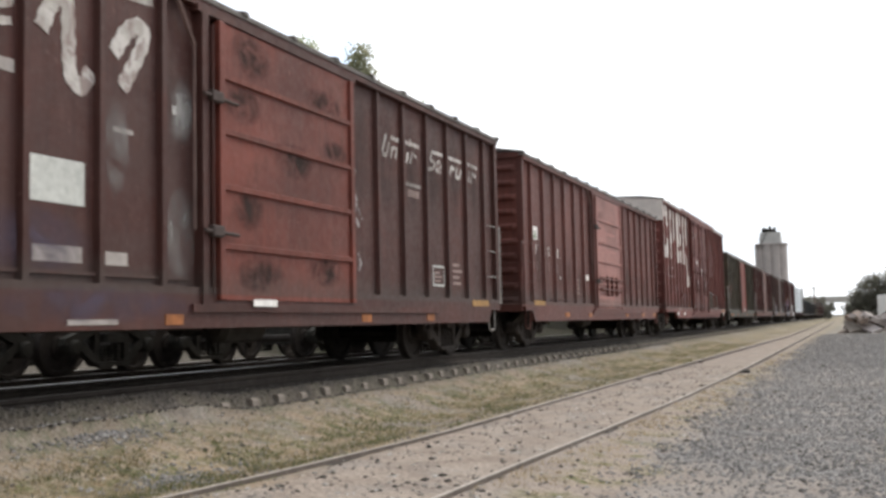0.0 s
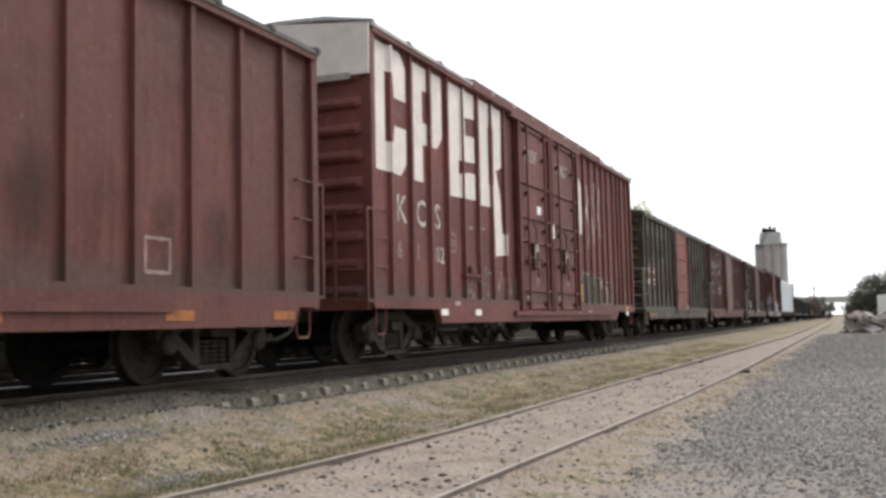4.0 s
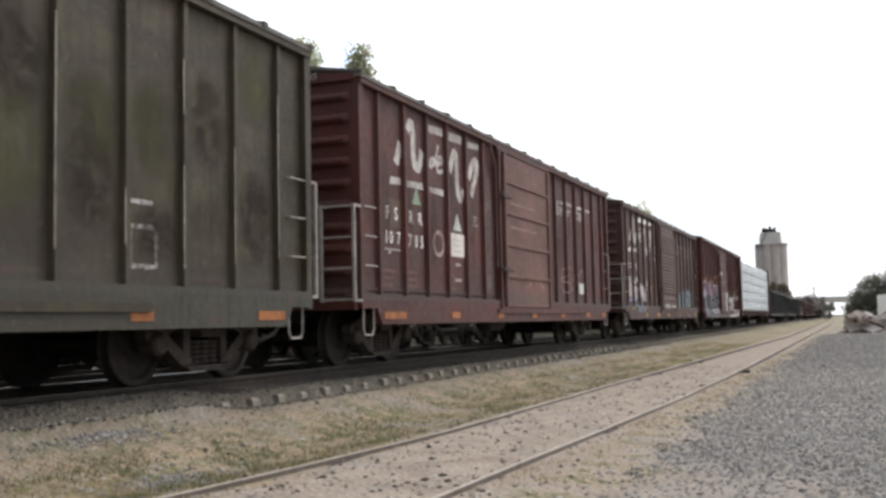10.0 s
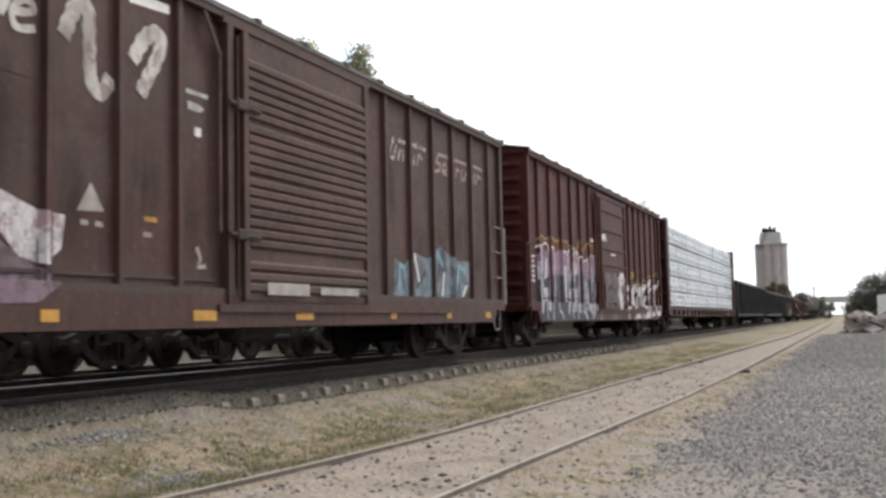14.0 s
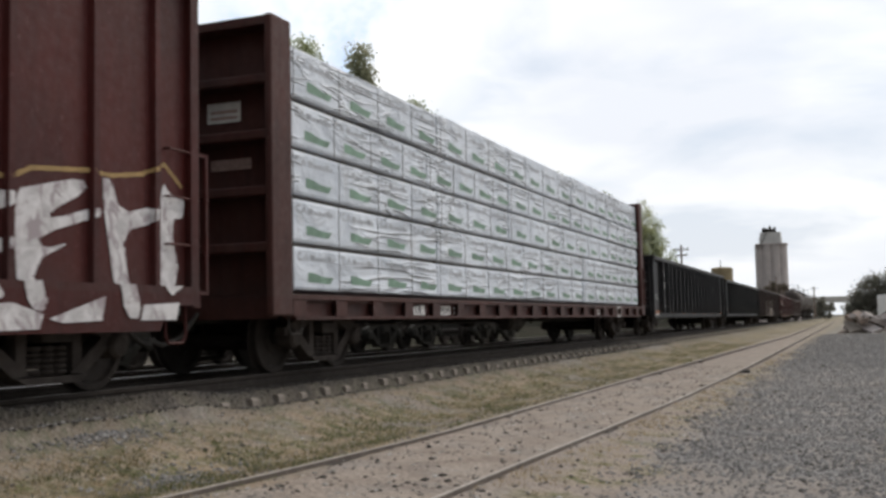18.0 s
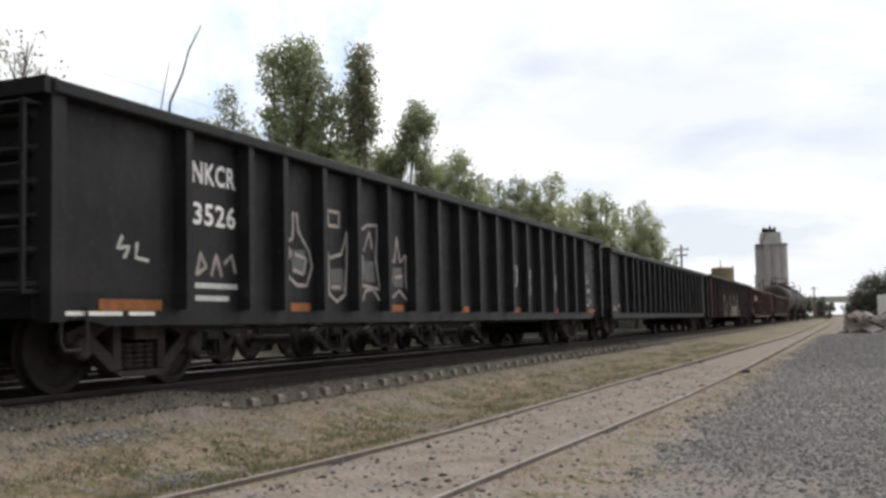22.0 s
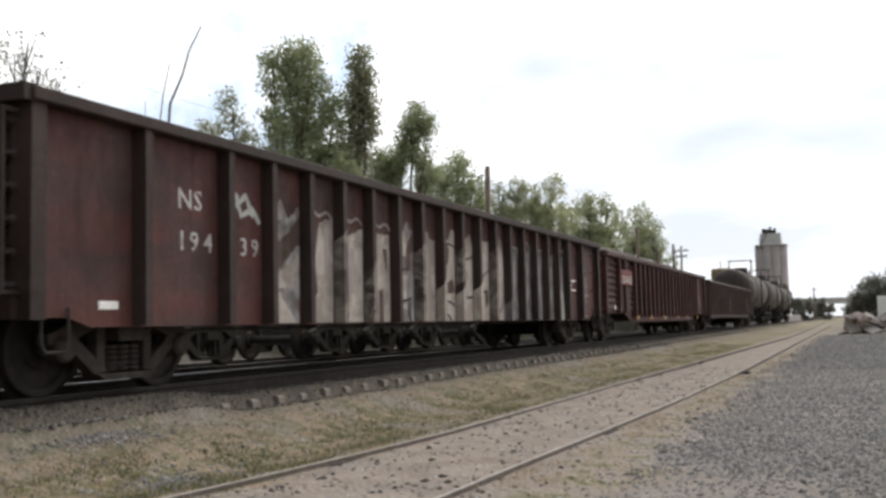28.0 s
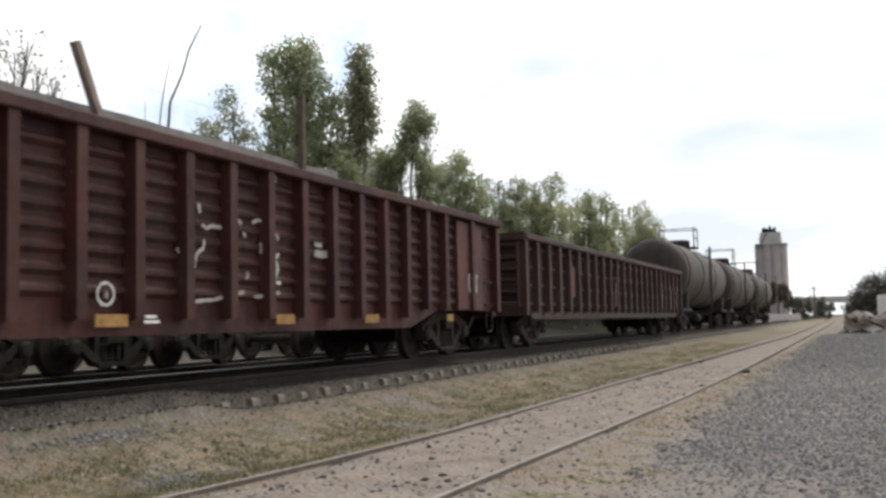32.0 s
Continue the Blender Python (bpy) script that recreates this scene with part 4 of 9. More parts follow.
def car_a():
    c = boxcar(3.19, P_A, (6.34, 9.62), "maroon-brown ribbed boxcar with a rust-red sliding door and faded lettering", door_mat=P_A_DOOR, bars=RED_BARS)
    decal("placard", c, M_PLACARD, [rect(3.60, 4.31, 1.77, 2.18)], FX)
    decal("emblem", c, M_WHITE, [rect(5.64, 5.82, 2.89, 2.98)], FX)
    old_logo(c, M_LOGOA, M_LOGOA, (M_CHALK, M_CHALK, M_CHALK))
    decal("scuff", c, M_SCUFF, [rect(5.47, 6.05, 2.55, 3.35), rect(5.47, 6.08, 1.08, 2.15), rect(4.55, 4.95, 1.9, 2.9)], FX + 0.002)
    decal("overspray", c, M_LILACDUST, [rect(3.0, 6.0, 0.66, 1.05)], SX + 0.002)
    decal("overspray", c, M_LILACDUST, [rect(2.7, 4.45, 1.08, 1.75)], FX + 0.002)
    slogan(c, M_LOGOA)
    decal("lettering", c, M_CHALK, [rect(11.72, 12.33, 2.85, 2.91)], FX)
    decal("lettering", c, M_DIM, [rect(11.78, 12.25, 2.68, 2.80)], FX)
    strokes("stencil_box", c, M_PLACARD, [[(12.8, 1.27), (13.3, 1.27), (13.3, 1.59), (12.8, 1.59), (12.8, 1.27)]], 0.038, FX)
    bars_of_text(c, 12.86, 1.33, 3, 0.38, M_DIM, FX, 0.03, 0.07)
    decal("label", c, M_WHITE, [rect(6.96, 7.48, 0.86, 0.94)], 1.632)
    strokes("rubbed_paint", c, M_CHALKY, [[(9.80, 3.0), (9.9, 2.85), (9.82, 2.6), (9.95, 2.4), (9.86, 2.2), (10.02, 2.04)], [(9.95, 1.65), (10.05, 1.52), (9.98, 1.4)], [(10.0, 2.3), (10.1, 2.15)]], 0.06, FX)
    for y, z, wide, h in ((6.5, 3.5, 1.0, 0.6), (6.45, 2.95, 0.8, 0.5), (7.5, 2.45, 1.1, 0.5), (8.7, 2.8, 0.8, 0.35), (6.6, 1.0, 1.2, 0.45), (8.3, 1.1, 1.0, 0.5), (6.6, 1.7, 0.7, 0.6), (8.2, 3.4, 1.2, 0.4)):
        decal("door_smudge", c, M_SOOT, [rect(y, y + wide, z, z + h)], 1.584)
    for y in (10.0, 10.95, 11.9, 12.9, 13.8, 14.75):
        decal("grime_run", c, M_SOOTRUN, [rect(y - 0.35, y + 0.4, 2.2, 4.1)], FX + 0.002)
    reflectors(c, ((5.4, 0.3), (9.9, 0.3), (12.3, 0.3)), M_ORANGE, 0.66)
    reflectors(c, ((14.49, 0.87),), M_AMBER, 0.92)
    bars_of_text(c, 4.0, 0.67, 1, 0.9, M_CHALK, 1.573)
    bars_of_text(c, 13.72, 1.3, 4, 0.5, M_DIM)
    for a, b, z, h in ((3.66, 4.28, 1.24, 0.15), (4.53, 4.92, 1.24, 0.13), (4.7, 5.0, 2.55, 0.05)):
        decal("patch", c, M_CHALK, [rect(a, b, z, z + h)], FX)


def letters(car, spots, z, size, mat=None, x=None, name="lettering"):
    for y, s in spots:
        word(car, s, y, z, size, mat or M_CREAM, x or FX, name=name)


def end_text(car, s, z, size, mat, y=-0.075, x=0.1):
    """Reporting marks across the end wall."""
    ob = word(car, s, y, z, size, mat, x, name="end_lettering")
    ob.rotation_euler = (0, 0, -math.pi / 2)
    return ob


def bars_of_text(car, y, z, rows, length, mat, x=None, h=0.05, gap=0.11):
    """Lines of small print that cannot be made out."""
    rnd = random.Random(int(y * 10) + rows)
    for k in range(rows):
        part("small_print", B((x or FX) - 0.006, (x or FX), y, y + length * rnd.uniform(0.6, 1.0), z + k * gap, z + k * gap + h), mat, car)


def car_b():
    c = boxcar(21.0, P_B, (6.6, 9.83), "faded oxide-red ribbed boxcar with a pinkish sliding door", L=16.15, grab=P_B, door_mat=P_B_DOOR, bars=(1.02, 1.62, 2.25, 2.78, 3.42), latch=M_LATCH)
    end_text(c, "FSRR", 4.24, 0.14, M_CHALK, x=0.55)
    decal("emblem_panel", c, M_WHITE, [rect(0.86, 1.26, 2.46, 2.76)], FX)
    decal("emblem", c, M_GREENTRI, [[(0.92, 2.49), (1.20, 2.49), (1.06, 2.70)]], FX + 0.004)
    letters(c, ((1.06, "F"), (1.80, "S"), (2.08, "R"), (2.88, "R")), 2.14, 0.30)
    letters(c, ((0.88, "1"), (1.16, "0"), (1.80, "7"), (2.12, "1"), (2.85, "5")), 1.78, 0.28, M_DIM)
    decal("label", c, M_WHITE, [rect(3.1, 3.18, 1.62, 1.7)], FX)
    decal("label", c, M_WHITE, [rect(5.73, 6.02, 1.68, 1.83)], FX)
    bars_of_text(c, 4.78, 1.3, 4, 0.28, M_DIM)
    strokes("stencil_box", c, M_DIM, [[(12.7, 1.2), (13.1, 1.2), (13.1, 1.55), (12.7, 1.55), (12.7, 1.2)]], 0.04, FX)
    for z, a in ((2.55, 8.4), (3.05, 8.2), (1.2, 8.0)):
        decal("lettering", c, M_PINK, [rect(6.9, a + 0.8, z, z + 0.07)], 1.585)
    for z in (1.75, 1.45):
        part("lock_bar", B(1.58, 1.66, 6.9, 9.7, z, z + 0.05), P_B, c)
    for y in (7.7, 8.3, 8.9):
        part("lock_bar", B(1.58, 1.65, y, y + 0.05, 1.3, 1.85), P_B, c)
    for y, wide, z, h in ((6.7, 1.0, 3.3, 0.4), (7.9, 0.4, 1.25, 0.14), (8.5, 0.6, 3.25, 0.3)):
        decal("door_smudge", c, M_DOORDIRT, [rect(y, y + wide, z, z + h)], 1.5855)
    for y in (0.3, 1.2, 2.1, 3.05, 4.0, 4.95, 10.2, 11.1, 12.0, 13.0, 13.9):
        decal("grime_run", c, M_SOOTRUN, [rect(y - 0.3, y + 0.4, 1.1, 2.1 + 0.5 * math.sin(y * 7))], FX + 0.002)
    reflectors(c, ((0.62, 0.85),), M_AMBER, 0.97)
    reflectors(c, ((3.2, 0.4), (5.6, 0.35), (10.4, 0.35), (12.9, 0.5), (15.0, 0.5)), M_ORANGE)


def car_c():
    L, top = 19.2, 5.12
    ribs = (0.75, 1.55, 2.35, 3.15, 3.95, 4.75, 5.55, 6.35, 12.40, 13.11, 13.80, 14.53, 15.22, 15.88, 16.66, 17.25, 17.78, 18.5)
    c = boxcar(38.85, P_C, None, "tall wine-red boxcar with double plug doors and a pale block logo", L=L, top=top, ends=10, ribs=ribs, sill_z=0.62, grab=P_C, notch=2.6, roof=M_ROOFPALE)
    for x in (1.52, -1.52):
        part("top_chord", B(x - 0.08, x + 0.085, 4.35, 14.85, top - 0.08, top + 0.11), P_C, c, "raised middle length of the top chord")
    bm = bmesh.new()
    prism(bm, [(-1.56, 4.36), (1.56, 4.36), (1.57, 5.13), (0, 5.28), (-1.57, 5.13)], "y", -0.095, -0.066)
    part("end_panel", bm, M_CREAM, c, "pale band across the top of the end wall")
    for y0, y1 in ((7.06, 9.5), (9.62, 12.08)):
        d = part("plug_door", B(1.50, 1.56, y0, y1, 0.85, 4.95), P_C, c)
        for y in (y0 + 0.04, y1 - 0.04):
            part("door_post", B(1.555, 1.63, y - 0.05, y + 0.05, 0.85, 4.95, r=0.012), P_C, d)
        for z in (0.92, 1.30, 2.37, 2.90, 3.64, 4.85):
            part("door_stiffener", B(1.555, 1.60, y0 + 0.05, y1 - 0.05, z - 0.035, z + 0.035, r=0.012), P_C, d)
        for y in (y0 + 0.55, y1 - 0.55):
            bm = bmesh.new()
            tube(bm, (1.63, y, 0.88), (1.63, y, 4.92), 0.024, n=7)
            for z in (1.0, 1.9, 2.65, 3.4, 4.3, 4.8):
                box(bm, 1.56, 1.655, y - 0.05, y + 0.05, z - 0.04, z + 0.04)
            part("lock_rod", bm, P_C_ROD, d)
        ym = (y0 + y1) / 2 - 0.15
        bm = bmesh.new()
        soft_box(bm, 1.58, 1.65, ym - 0.17, ym + 0.17, 1.76, 2.34, 0.02)
        soft_box(bm, 1.64, 1.68, ym - 0.07, ym + 0.07, 1.95, 2.15, 0.015)
        tube(bm, (1.66, ym - 0.02, 1.95), (1.66, ym + 0.05, 1.6), 0.02, n=6)
        tube(bm, (1.62, y0 + 0.55, 2.0), (1.62, y1 - 0.55, 2.0), 0.02, n=6)
        tube(bm, (1.64, ym, 2.2), (1.64, ym, 2.66), 0.02, n=6)
        tube(bm, (1.64, ym, 2.66), (1.64, ym - 0.22, 2.78), 0.02, n=6)
        part("door_lock", bm, P_C_ROD, d)
        decal("rubbed_paint", d, M_WORN, [[(ym - 0.15, 2.0), (ym - 0.15, 2.3), (ym + 0.1, 2.32), (ym + 0.13, 2.15), (ym - 0.02, 2.02)], [(ym - 0.05, 1.78), (ym - 0.08, 1.98), (ym + 0.12, 1.98), (ym + 0.13, 1.80)]], 1.654)
        decal("rubbed_paint", d, M_WORN, [[(ym + 0.2, 1.4), (ym + 0.18, 1.58), (ym + 0.4, 1.56), (ym + 0.38, 1.42)], [(ym - 0.55, 1.1), (ym - 0.55, 1.18), (ym - 0.3, 1.17), (ym - 0.3, 1.1)]], 1.564)
        part("reflector", B(1.555, 1.567, y0 + 0.12, y0 + 0.25, 1.54, 1.98), M_YELLOW, d)
        bars_of_text(c, ym - 0.45, 4.16, 4, 1.0, M_WORN, 1.565, 0.03, 0.075)
    decal("label", c, M_WHITE, [rect(8.5, 8.82, 3.03, 3.21)], 1.566)
    decal("label", c, M_WHITE, [rect(9.52, 9.64, 2.54, 2.87)], 1.64)
    for z in (0.80, 4.98):
        part("door_track", B(1.50, 1.63, 6.6, 15.9 if z < 1 else 12.4, z - 0.05, z + 0.04), P_C, c)
    # block logo: four tall slabs with their counters cut through
    slabs = [
        [[(0.12, 2.98), (1.2, 2.98), (1.42, 3.2), (1.42, 3.75), (0.95, 3.75), (0.95, 3.45), (0.62, 3.45), (0.62, 4.55), (0.95, 4.55), (0.95, 4.2), (1.42, 4.2), (1.42, 4.75), (1.2, 4.98), (0.12, 4.98)]],
        [[(1.62, 2.98), (2.1, 2.98), (2.1, 3.62), (2.75, 3.65), (2.98, 3.85), (2.98, 4.95), (1.62, 4.95)], [(2.1, 4.0), (2.1, 4.55), (2.5, 4.55), (2.5, 4.0)]],
        [[(3.21, 2.89), (3.81, 2.91), (4.66, 2.94), (4.66, 3.45), (4.18, 3.42), (4.18, 3.62), (4.66, 3.66), (4.66, 4.15), (4.1, 4.12), (4.1, 4.45), (4.66, 4.5), (4.66, 4.97), (3.25, 4.97)], [(3.8, 3.6), (4.18, 3.62), (4.18, 3.4), (3.8, 3.35)]],
        [[(4.76, 2.87), (5.46, 2.90), (5.59, 2.90), (5.59, 1.92), (6.38, 1.98), (6.38, 2.39), (6.20, 2.44), (6.15, 3.16), (5.9, 3.67), (6.26, 3.79), (6.30, 4.97), (4.78, 4.97)], [(5.44, 3.34), (5.60, 3.36), (5.68, 3.88), (5.69, 4.5), (5.44, 4.5)]]]
    for s in slabs:
        decal("logo_letter", c, M_CREAM, s, FX, RX, ribs)
    letters(c, ((0.98, "K"), (1.76, "C"), (2.56, "S")), 2.24, 0.62, M_LOGOA)
    letters(c, ((1.0, "6"), (1.74, "1")), 1.66, 0.40, M_DIM)
    word(c, "02", 2.58, 1.66, 0.40, M_LOGOA, FX)
    strokes("stencil_ring", c, M_DIM, [[(3.42 + 0.17 * math.cos(a * 0.7), 2.05 + 0.17 * math.sin(a * 0.7)) for a in range(10)]], 0.03, FX)
    bars_of_text(c, 3.33, 2.0, 2, 0.18, M_DIM, FX, 0.03, 0.07)
    decal("peeling_paint", c, M_CREAM, [[(12.52, 2.95), (12.5, 3.6), (12.56, 4.25), (12.72, 4.4), (12.9, 4.2), (12.94, 3.4), (12.9, 2.92), (12.72, 2.86)]], FX)
    strokes("peeling_paint", c, M_CREAM, [
        [(13.21, 4.08), (13.45, 3.55), (13.75, 3.24), (13.64, 2.55)],
        [(13.59, 4.29), (13.6, 3.66), (13.51, 3.38)],
        [(14.01, 4.47), (14.05, 3.56), (14.35, 2.72)],
        [(14.41, 4.46), (14.27, 3.87), (14.51, 3.53), (14.42, 3.15)],
        [(15.01, 4.39), (14.87, 3.59), (15.05, 2.94)],
        [(13.79, 3.97), (13.34, 3.44)],
        [(14.1, 3.2), (14.23, 3.03)]], 0.05, FX, RX, ribs)
    for z in (2.46, 2.6, 2.74):
        decal("small_print", c, M_CHALK, [rect(12.58, 12.7, z, z + 0.05)], FX)
    strokes("chalk_scrawl", c, M_SPRAYF, [
        [(4.66, 1.42), (4.85, 1.32), (5.06, 1.36)],
        [(5.24, 1.58), (5.5, 1.58)],
        [(6.18, 1.51), (6.23, 1.18)],
        [(4.75, 1.08), (5.19, 1.03)],
        [(6.98, 1.52), (7.04, 1.21)]], 0.05, FX, RX, ribs)
    strokes("chalk_scrawl", c, M_CHALKY, [
        [(5.12, 1.69), (5.32, 1.43), (5.24, 1.08)],
        [(6.04, 1.63), (6.23, 1.38), (6.1, 1.08)],
        [(6.59, 1.5), (6.73, 1.3), (6.65, 1.14)],
        [(5.72, 1.43), (5.74, 1.22)],
        [(5.99, 1.45), (5.86, 1.33), (5.88, 1.24), (6.01, 1.25), (5.99, 1.34), (5.87, 1.33)]], 0.035, FX, RX, ribs)
    strokes("white_scrawl", c, M_CHALKY, [
        [(3.99, 1.36), (4.22, 1.29), (4.09, 1.17), (4.36, 1.22)],
        [(4.37, 1.41), (4.35, 1.28)],
        [(4.26, 1.06), (4.52, 1.02)],
        [(4.43, 1.19), (4.41, 0.82)],
        [(4.26, 0.9), (4.59, 0.93)],
        [(4.22, 2.39), (4.45, 2.39)],
        [(4.93, 2.43), (5.14, 2.44)],
        [(6.42, 2.45), (6.64, 2.46)]], 0.04, FX, RX, ribs)
    strokes("stencil_box", c, M_CHALKY, [[(17.82, 1.2), (18.22, 1.2), (18.22, 1.5), (17.82, 1.5), (17.82, 1.2)], [(17.84, 1.32), (18.2, 1.32)]], 0.03, FX)
    bars_of_text(c, 17.0, 1.9, 7, 0.2, M_DIM, FX, 0.03, 0.075)
    bars_of_text(c, 17.0, 1.56, 3, 0.5, M_DIM, FX, 0.025, 0.06)
    bars_of_text(c, 17.85, 2.18, 4, 0.35, M_DIM, FX, 0.025, 0.06)
    decal("reflector", c, M_YELLOW, [rect(17.85, 18.2, 0.9, 1.02)], 1.572)
    decal("reflector", c, M_YELLOW, [rect(18.56, 18.65, 1.58, 2.03)], FX)
    bars_of_text(c, 3.25, 0.93, 1, 0.3, M_CHALK, 1.572, 0.07)
    shift = 0.12
    blocks = ([(12.52, 1.05), (12.55, 1.72), (12.88, 1.92), (13.05, 1.72), (13.04, 1.05)], [(13.24, 1.05), (13.26, 1.82), (13.6, 1.93), (13.72, 1.75), (13.74, 1.05)],
              [(13.88, 1.05), (13.88, 1.7), (14.2, 1.85), (14.42, 1.75), (14.44, 1.05)], [(14.62, 1.07), (14.58, 1.76), (14.9, 1.7), (15.14, 1.8), (15.14, 1.07)],
              [(15.34, 1.07), (15.34, 1.75), (15.55, 1.68), (15.78, 1.72), (15.78, 1.07)], [(15.98, 1.09), (15.98, 1.6), (16.2, 1.68), (16.22, 1.09)])
    for b in blocks:
        b = [(y + shift, z) for y, z in b]
        decal("grey_block_lettering", c, M_DARKSPRAY, [b], FX, RX, ribs)
        strokes("pale_scrawl", c, M_CHALKY, [b + b[:1]], 0.035, FX + 0.004, RX + 0.004, ribs)
    strokes("pale_scrawl", c, M_WORN, [[(14.7, 1.3), (14.95, 1.72), (15.1, 1.5)], [(15.4, 1.25), (15.6, 1.55), (15.7, 1.3)]], 0.09, FX + 0.007)
    for y in (3.16, 6.26, 12.68, 15.66):
        decal("reflector", c, M_YELLOW, [rect(y, y + 0.13, 1.1, 1.56)], FX + 0.006)
    reflectors(c, ((2.6, 0.3), (4.3, 0.3), (12.0, 0.2), (13.1, 0.2), (17.9, 0.3)), M_WHITE, 0.75)
    part("jacking_bracket", B(1.47, 1.6, 4.05, 4.33, 1.52, 1.66, r=0.02), P_C_ROD, c)
    part("bracket_shelf", B(1.47, 1.575, 3.84, 4.57, 1.47, 1.52), P_C, c)
    part("end_number", B(0.35, 1.25, -0.098, -0.09, 4.30, 4.40), M_CHALK, c)


def car_d():
    c = boxcar(60.05, P_D, (6.6, 9.6), "dark olive-green ribbed boxcar with a brick-red sliding door", L=16.1, door_mat=P_D_DOOR, sill_mat=P_D_SILL, bars=(1.72, 2.40, 3.05, 3.65), latch=M_LATCH)
    # pale strokes paint in both the scratches and the light on the rib edges
    for k, y in enumerate(RIBS):
        strokes("lit_worn_edge", c, M_SCUFFEDGE, [[(y - 0.045, 1.25 + 0.1 * (k % 3)), (y - 0.045, 2.0 + 0.35 * (k % 4))]] + ([[(y - 0.045, 2.9), (y - 0.045, 3.5)]] if k % 2 else []), 0.016, RX)
    rnd = random.Random(41)
    for a, b in zip((0.05,) + RIBS[:5] + RIBS[6:11], RIBS[:6] + RIBS[7:] + (15.9,)):
        for m in (M_SOOT, M_OLIVERUN, M_SOOTRUN):
            z = rnd.uniform(1.2, 3.2)
            decal("weather_stain", c, m, [rect(a + 0.06, min(b - 0.05, a + 0.9), z, z + rnd.uniform(0.6, 1.4))], FX + {M_SOOT: 0.0016, M_OLIVERUN: 0.0008, M_SOOTRUN: 0.0024}[m])
        decal("rub_line", c, M_DUSTRUN, [rect(a + 0.06, b - 0.05, 1.1, 1.2)], FX + 0.0032)
    decal("number_panel", c, P_D_PATCH, [rect(0.72, 2.40, 1.7, 2.55)], FX - 0.001, RX, ())
    decal("patch", c, P_D_PATCH, [rect(2.55, 3.3, 1.75, 2.4)], FX - 0.001)
    decal("patch", c, P_D_PATCH, [rect(1.65, 2.35, 1.25, 1.55)], FX - 0.001)
    letters(c, ((0.80, "F"), (1.16, "S"), (1.74, "R"), (2.08, "R")), 2.25, 0.30, M_WHITE, FX + 0.004)
    letters(c, ((0.76, "1"), (0.98, "1"), (1.18, "0"), (1.76, "0"), (1.98, "7"), (2.18, "7")), 1.83, 0.30, M_WHITE, FX + 0.004)
    strokes("stencil_box", c, M_CHALKY, [[(12.6, 1.25), (13.0, 1.25), (13.0, 1.65), (12.6, 1.65), (12.6, 1.25)], [(12.55, 1.9), (12.95, 1.9)]], 0.05, FX)
    strokes("chalk_scrawl", c, M_PINK, [
        [(6.85, 1.38), (6.65, 1.33), (6.65, 1.19), (6.85, 1.18)],
        [(6.97, 1.39), (6.95, 1.17), (7.14, 1.18)],
        [(7.25, 1.17), (7.36, 1.38), (7.49, 1.19)],
        [(7.6, 1.2), (7.61, 1.38), (7.74, 1.33), (7.63, 1.27)],
        [(7.91, 1.34), (7.91, 1.21)],
        [(8.02, 1.21), (8.06, 1.35), (8.21, 1.2), (8.26, 1.35)]], 0.03, 1.586)
    decal("tape_mark", c, M_WHITE, [[(6.75, 1.02), (7.0, 1.02), (6.85, 1.16)], [(9.1, 1.02), (9.45, 1.02), (9.3, 1.14)]], 1.586)
    decal("triangle_mark", c, M_DIM_GREY, [[(4.78, 1.44), (5.02, 1.45), (4.9, 1.68)]], FX)
    decal("patch", c, P_D_PATCH, [rect(4.55, 5.22, 1.2, 1.41)], FX - 0.001)
    reflectors(c, ((0.75, 0.6), (1.6, 0.45), (4.3, 0.35), (7.6, 0.35), (10.2, 0.35), (12.5, 0.35), (14.8, 0.6)), M_ORANGE)


def slogan(c, mat, keep=15, rest=None):
    """A worn slogan in slanting strokes, a pair of letters to a bay under a bar; the first strokes are fresh, the rest rubbed away."""
    lines = [
        [(10.99, 3.56), (10.86, 3.3), (10.89, 3.23), (10.98, 3.23), (11.06, 3.35), (11.1, 3.46)],
        [(11.17, 3.54), (11.45, 3.53)],
        [(11.15, 3.21), (11.21, 3.38), (11.38, 3.39), (11.33, 3.22)],
        [(11.73, 3.55), (12.29, 3.55)],
        [(11.9, 3.63), (11.92, 3.56)],
        [(11.82, 3.4), (11.75, 3.22)],
        [(11.9, 3.23), (11.99, 3.42), (12.16, 3.36)],
        [(13.34, 3.57), (12.86, 3.56), (12.76, 3.41), (12.96, 3.39), (12.91, 3.28), (12.66, 3.24)],
        [(13.06, 3.28), (13.26, 3.35), (13.19, 3.44), (13.07, 3.4), (13.04, 3.26), (13.26, 3.25)],
        [(13.62, 3.57), (14.25, 3.57)],
        [(13.67, 3.26), (13.75, 3.42), (13.9, 3.39)],
        [(14.04, 3.46), (13.96, 3.26), (14.13, 3.26), (14.25, 3.44)],
        [(14.6, 3.59), (15.13, 3.57)],
        [(14.7, 3.46), (14.62, 3.25)],
        [(14.75, 3.25), (14.85, 3.44), (15.03, 3.39)]]
    strokes("slogan_letter", c, mat, lines[:keep], 0.065, FX)
    if rest:
        strokes("slogan_letter", c, rest, lines[keep:], 0.06, FX)


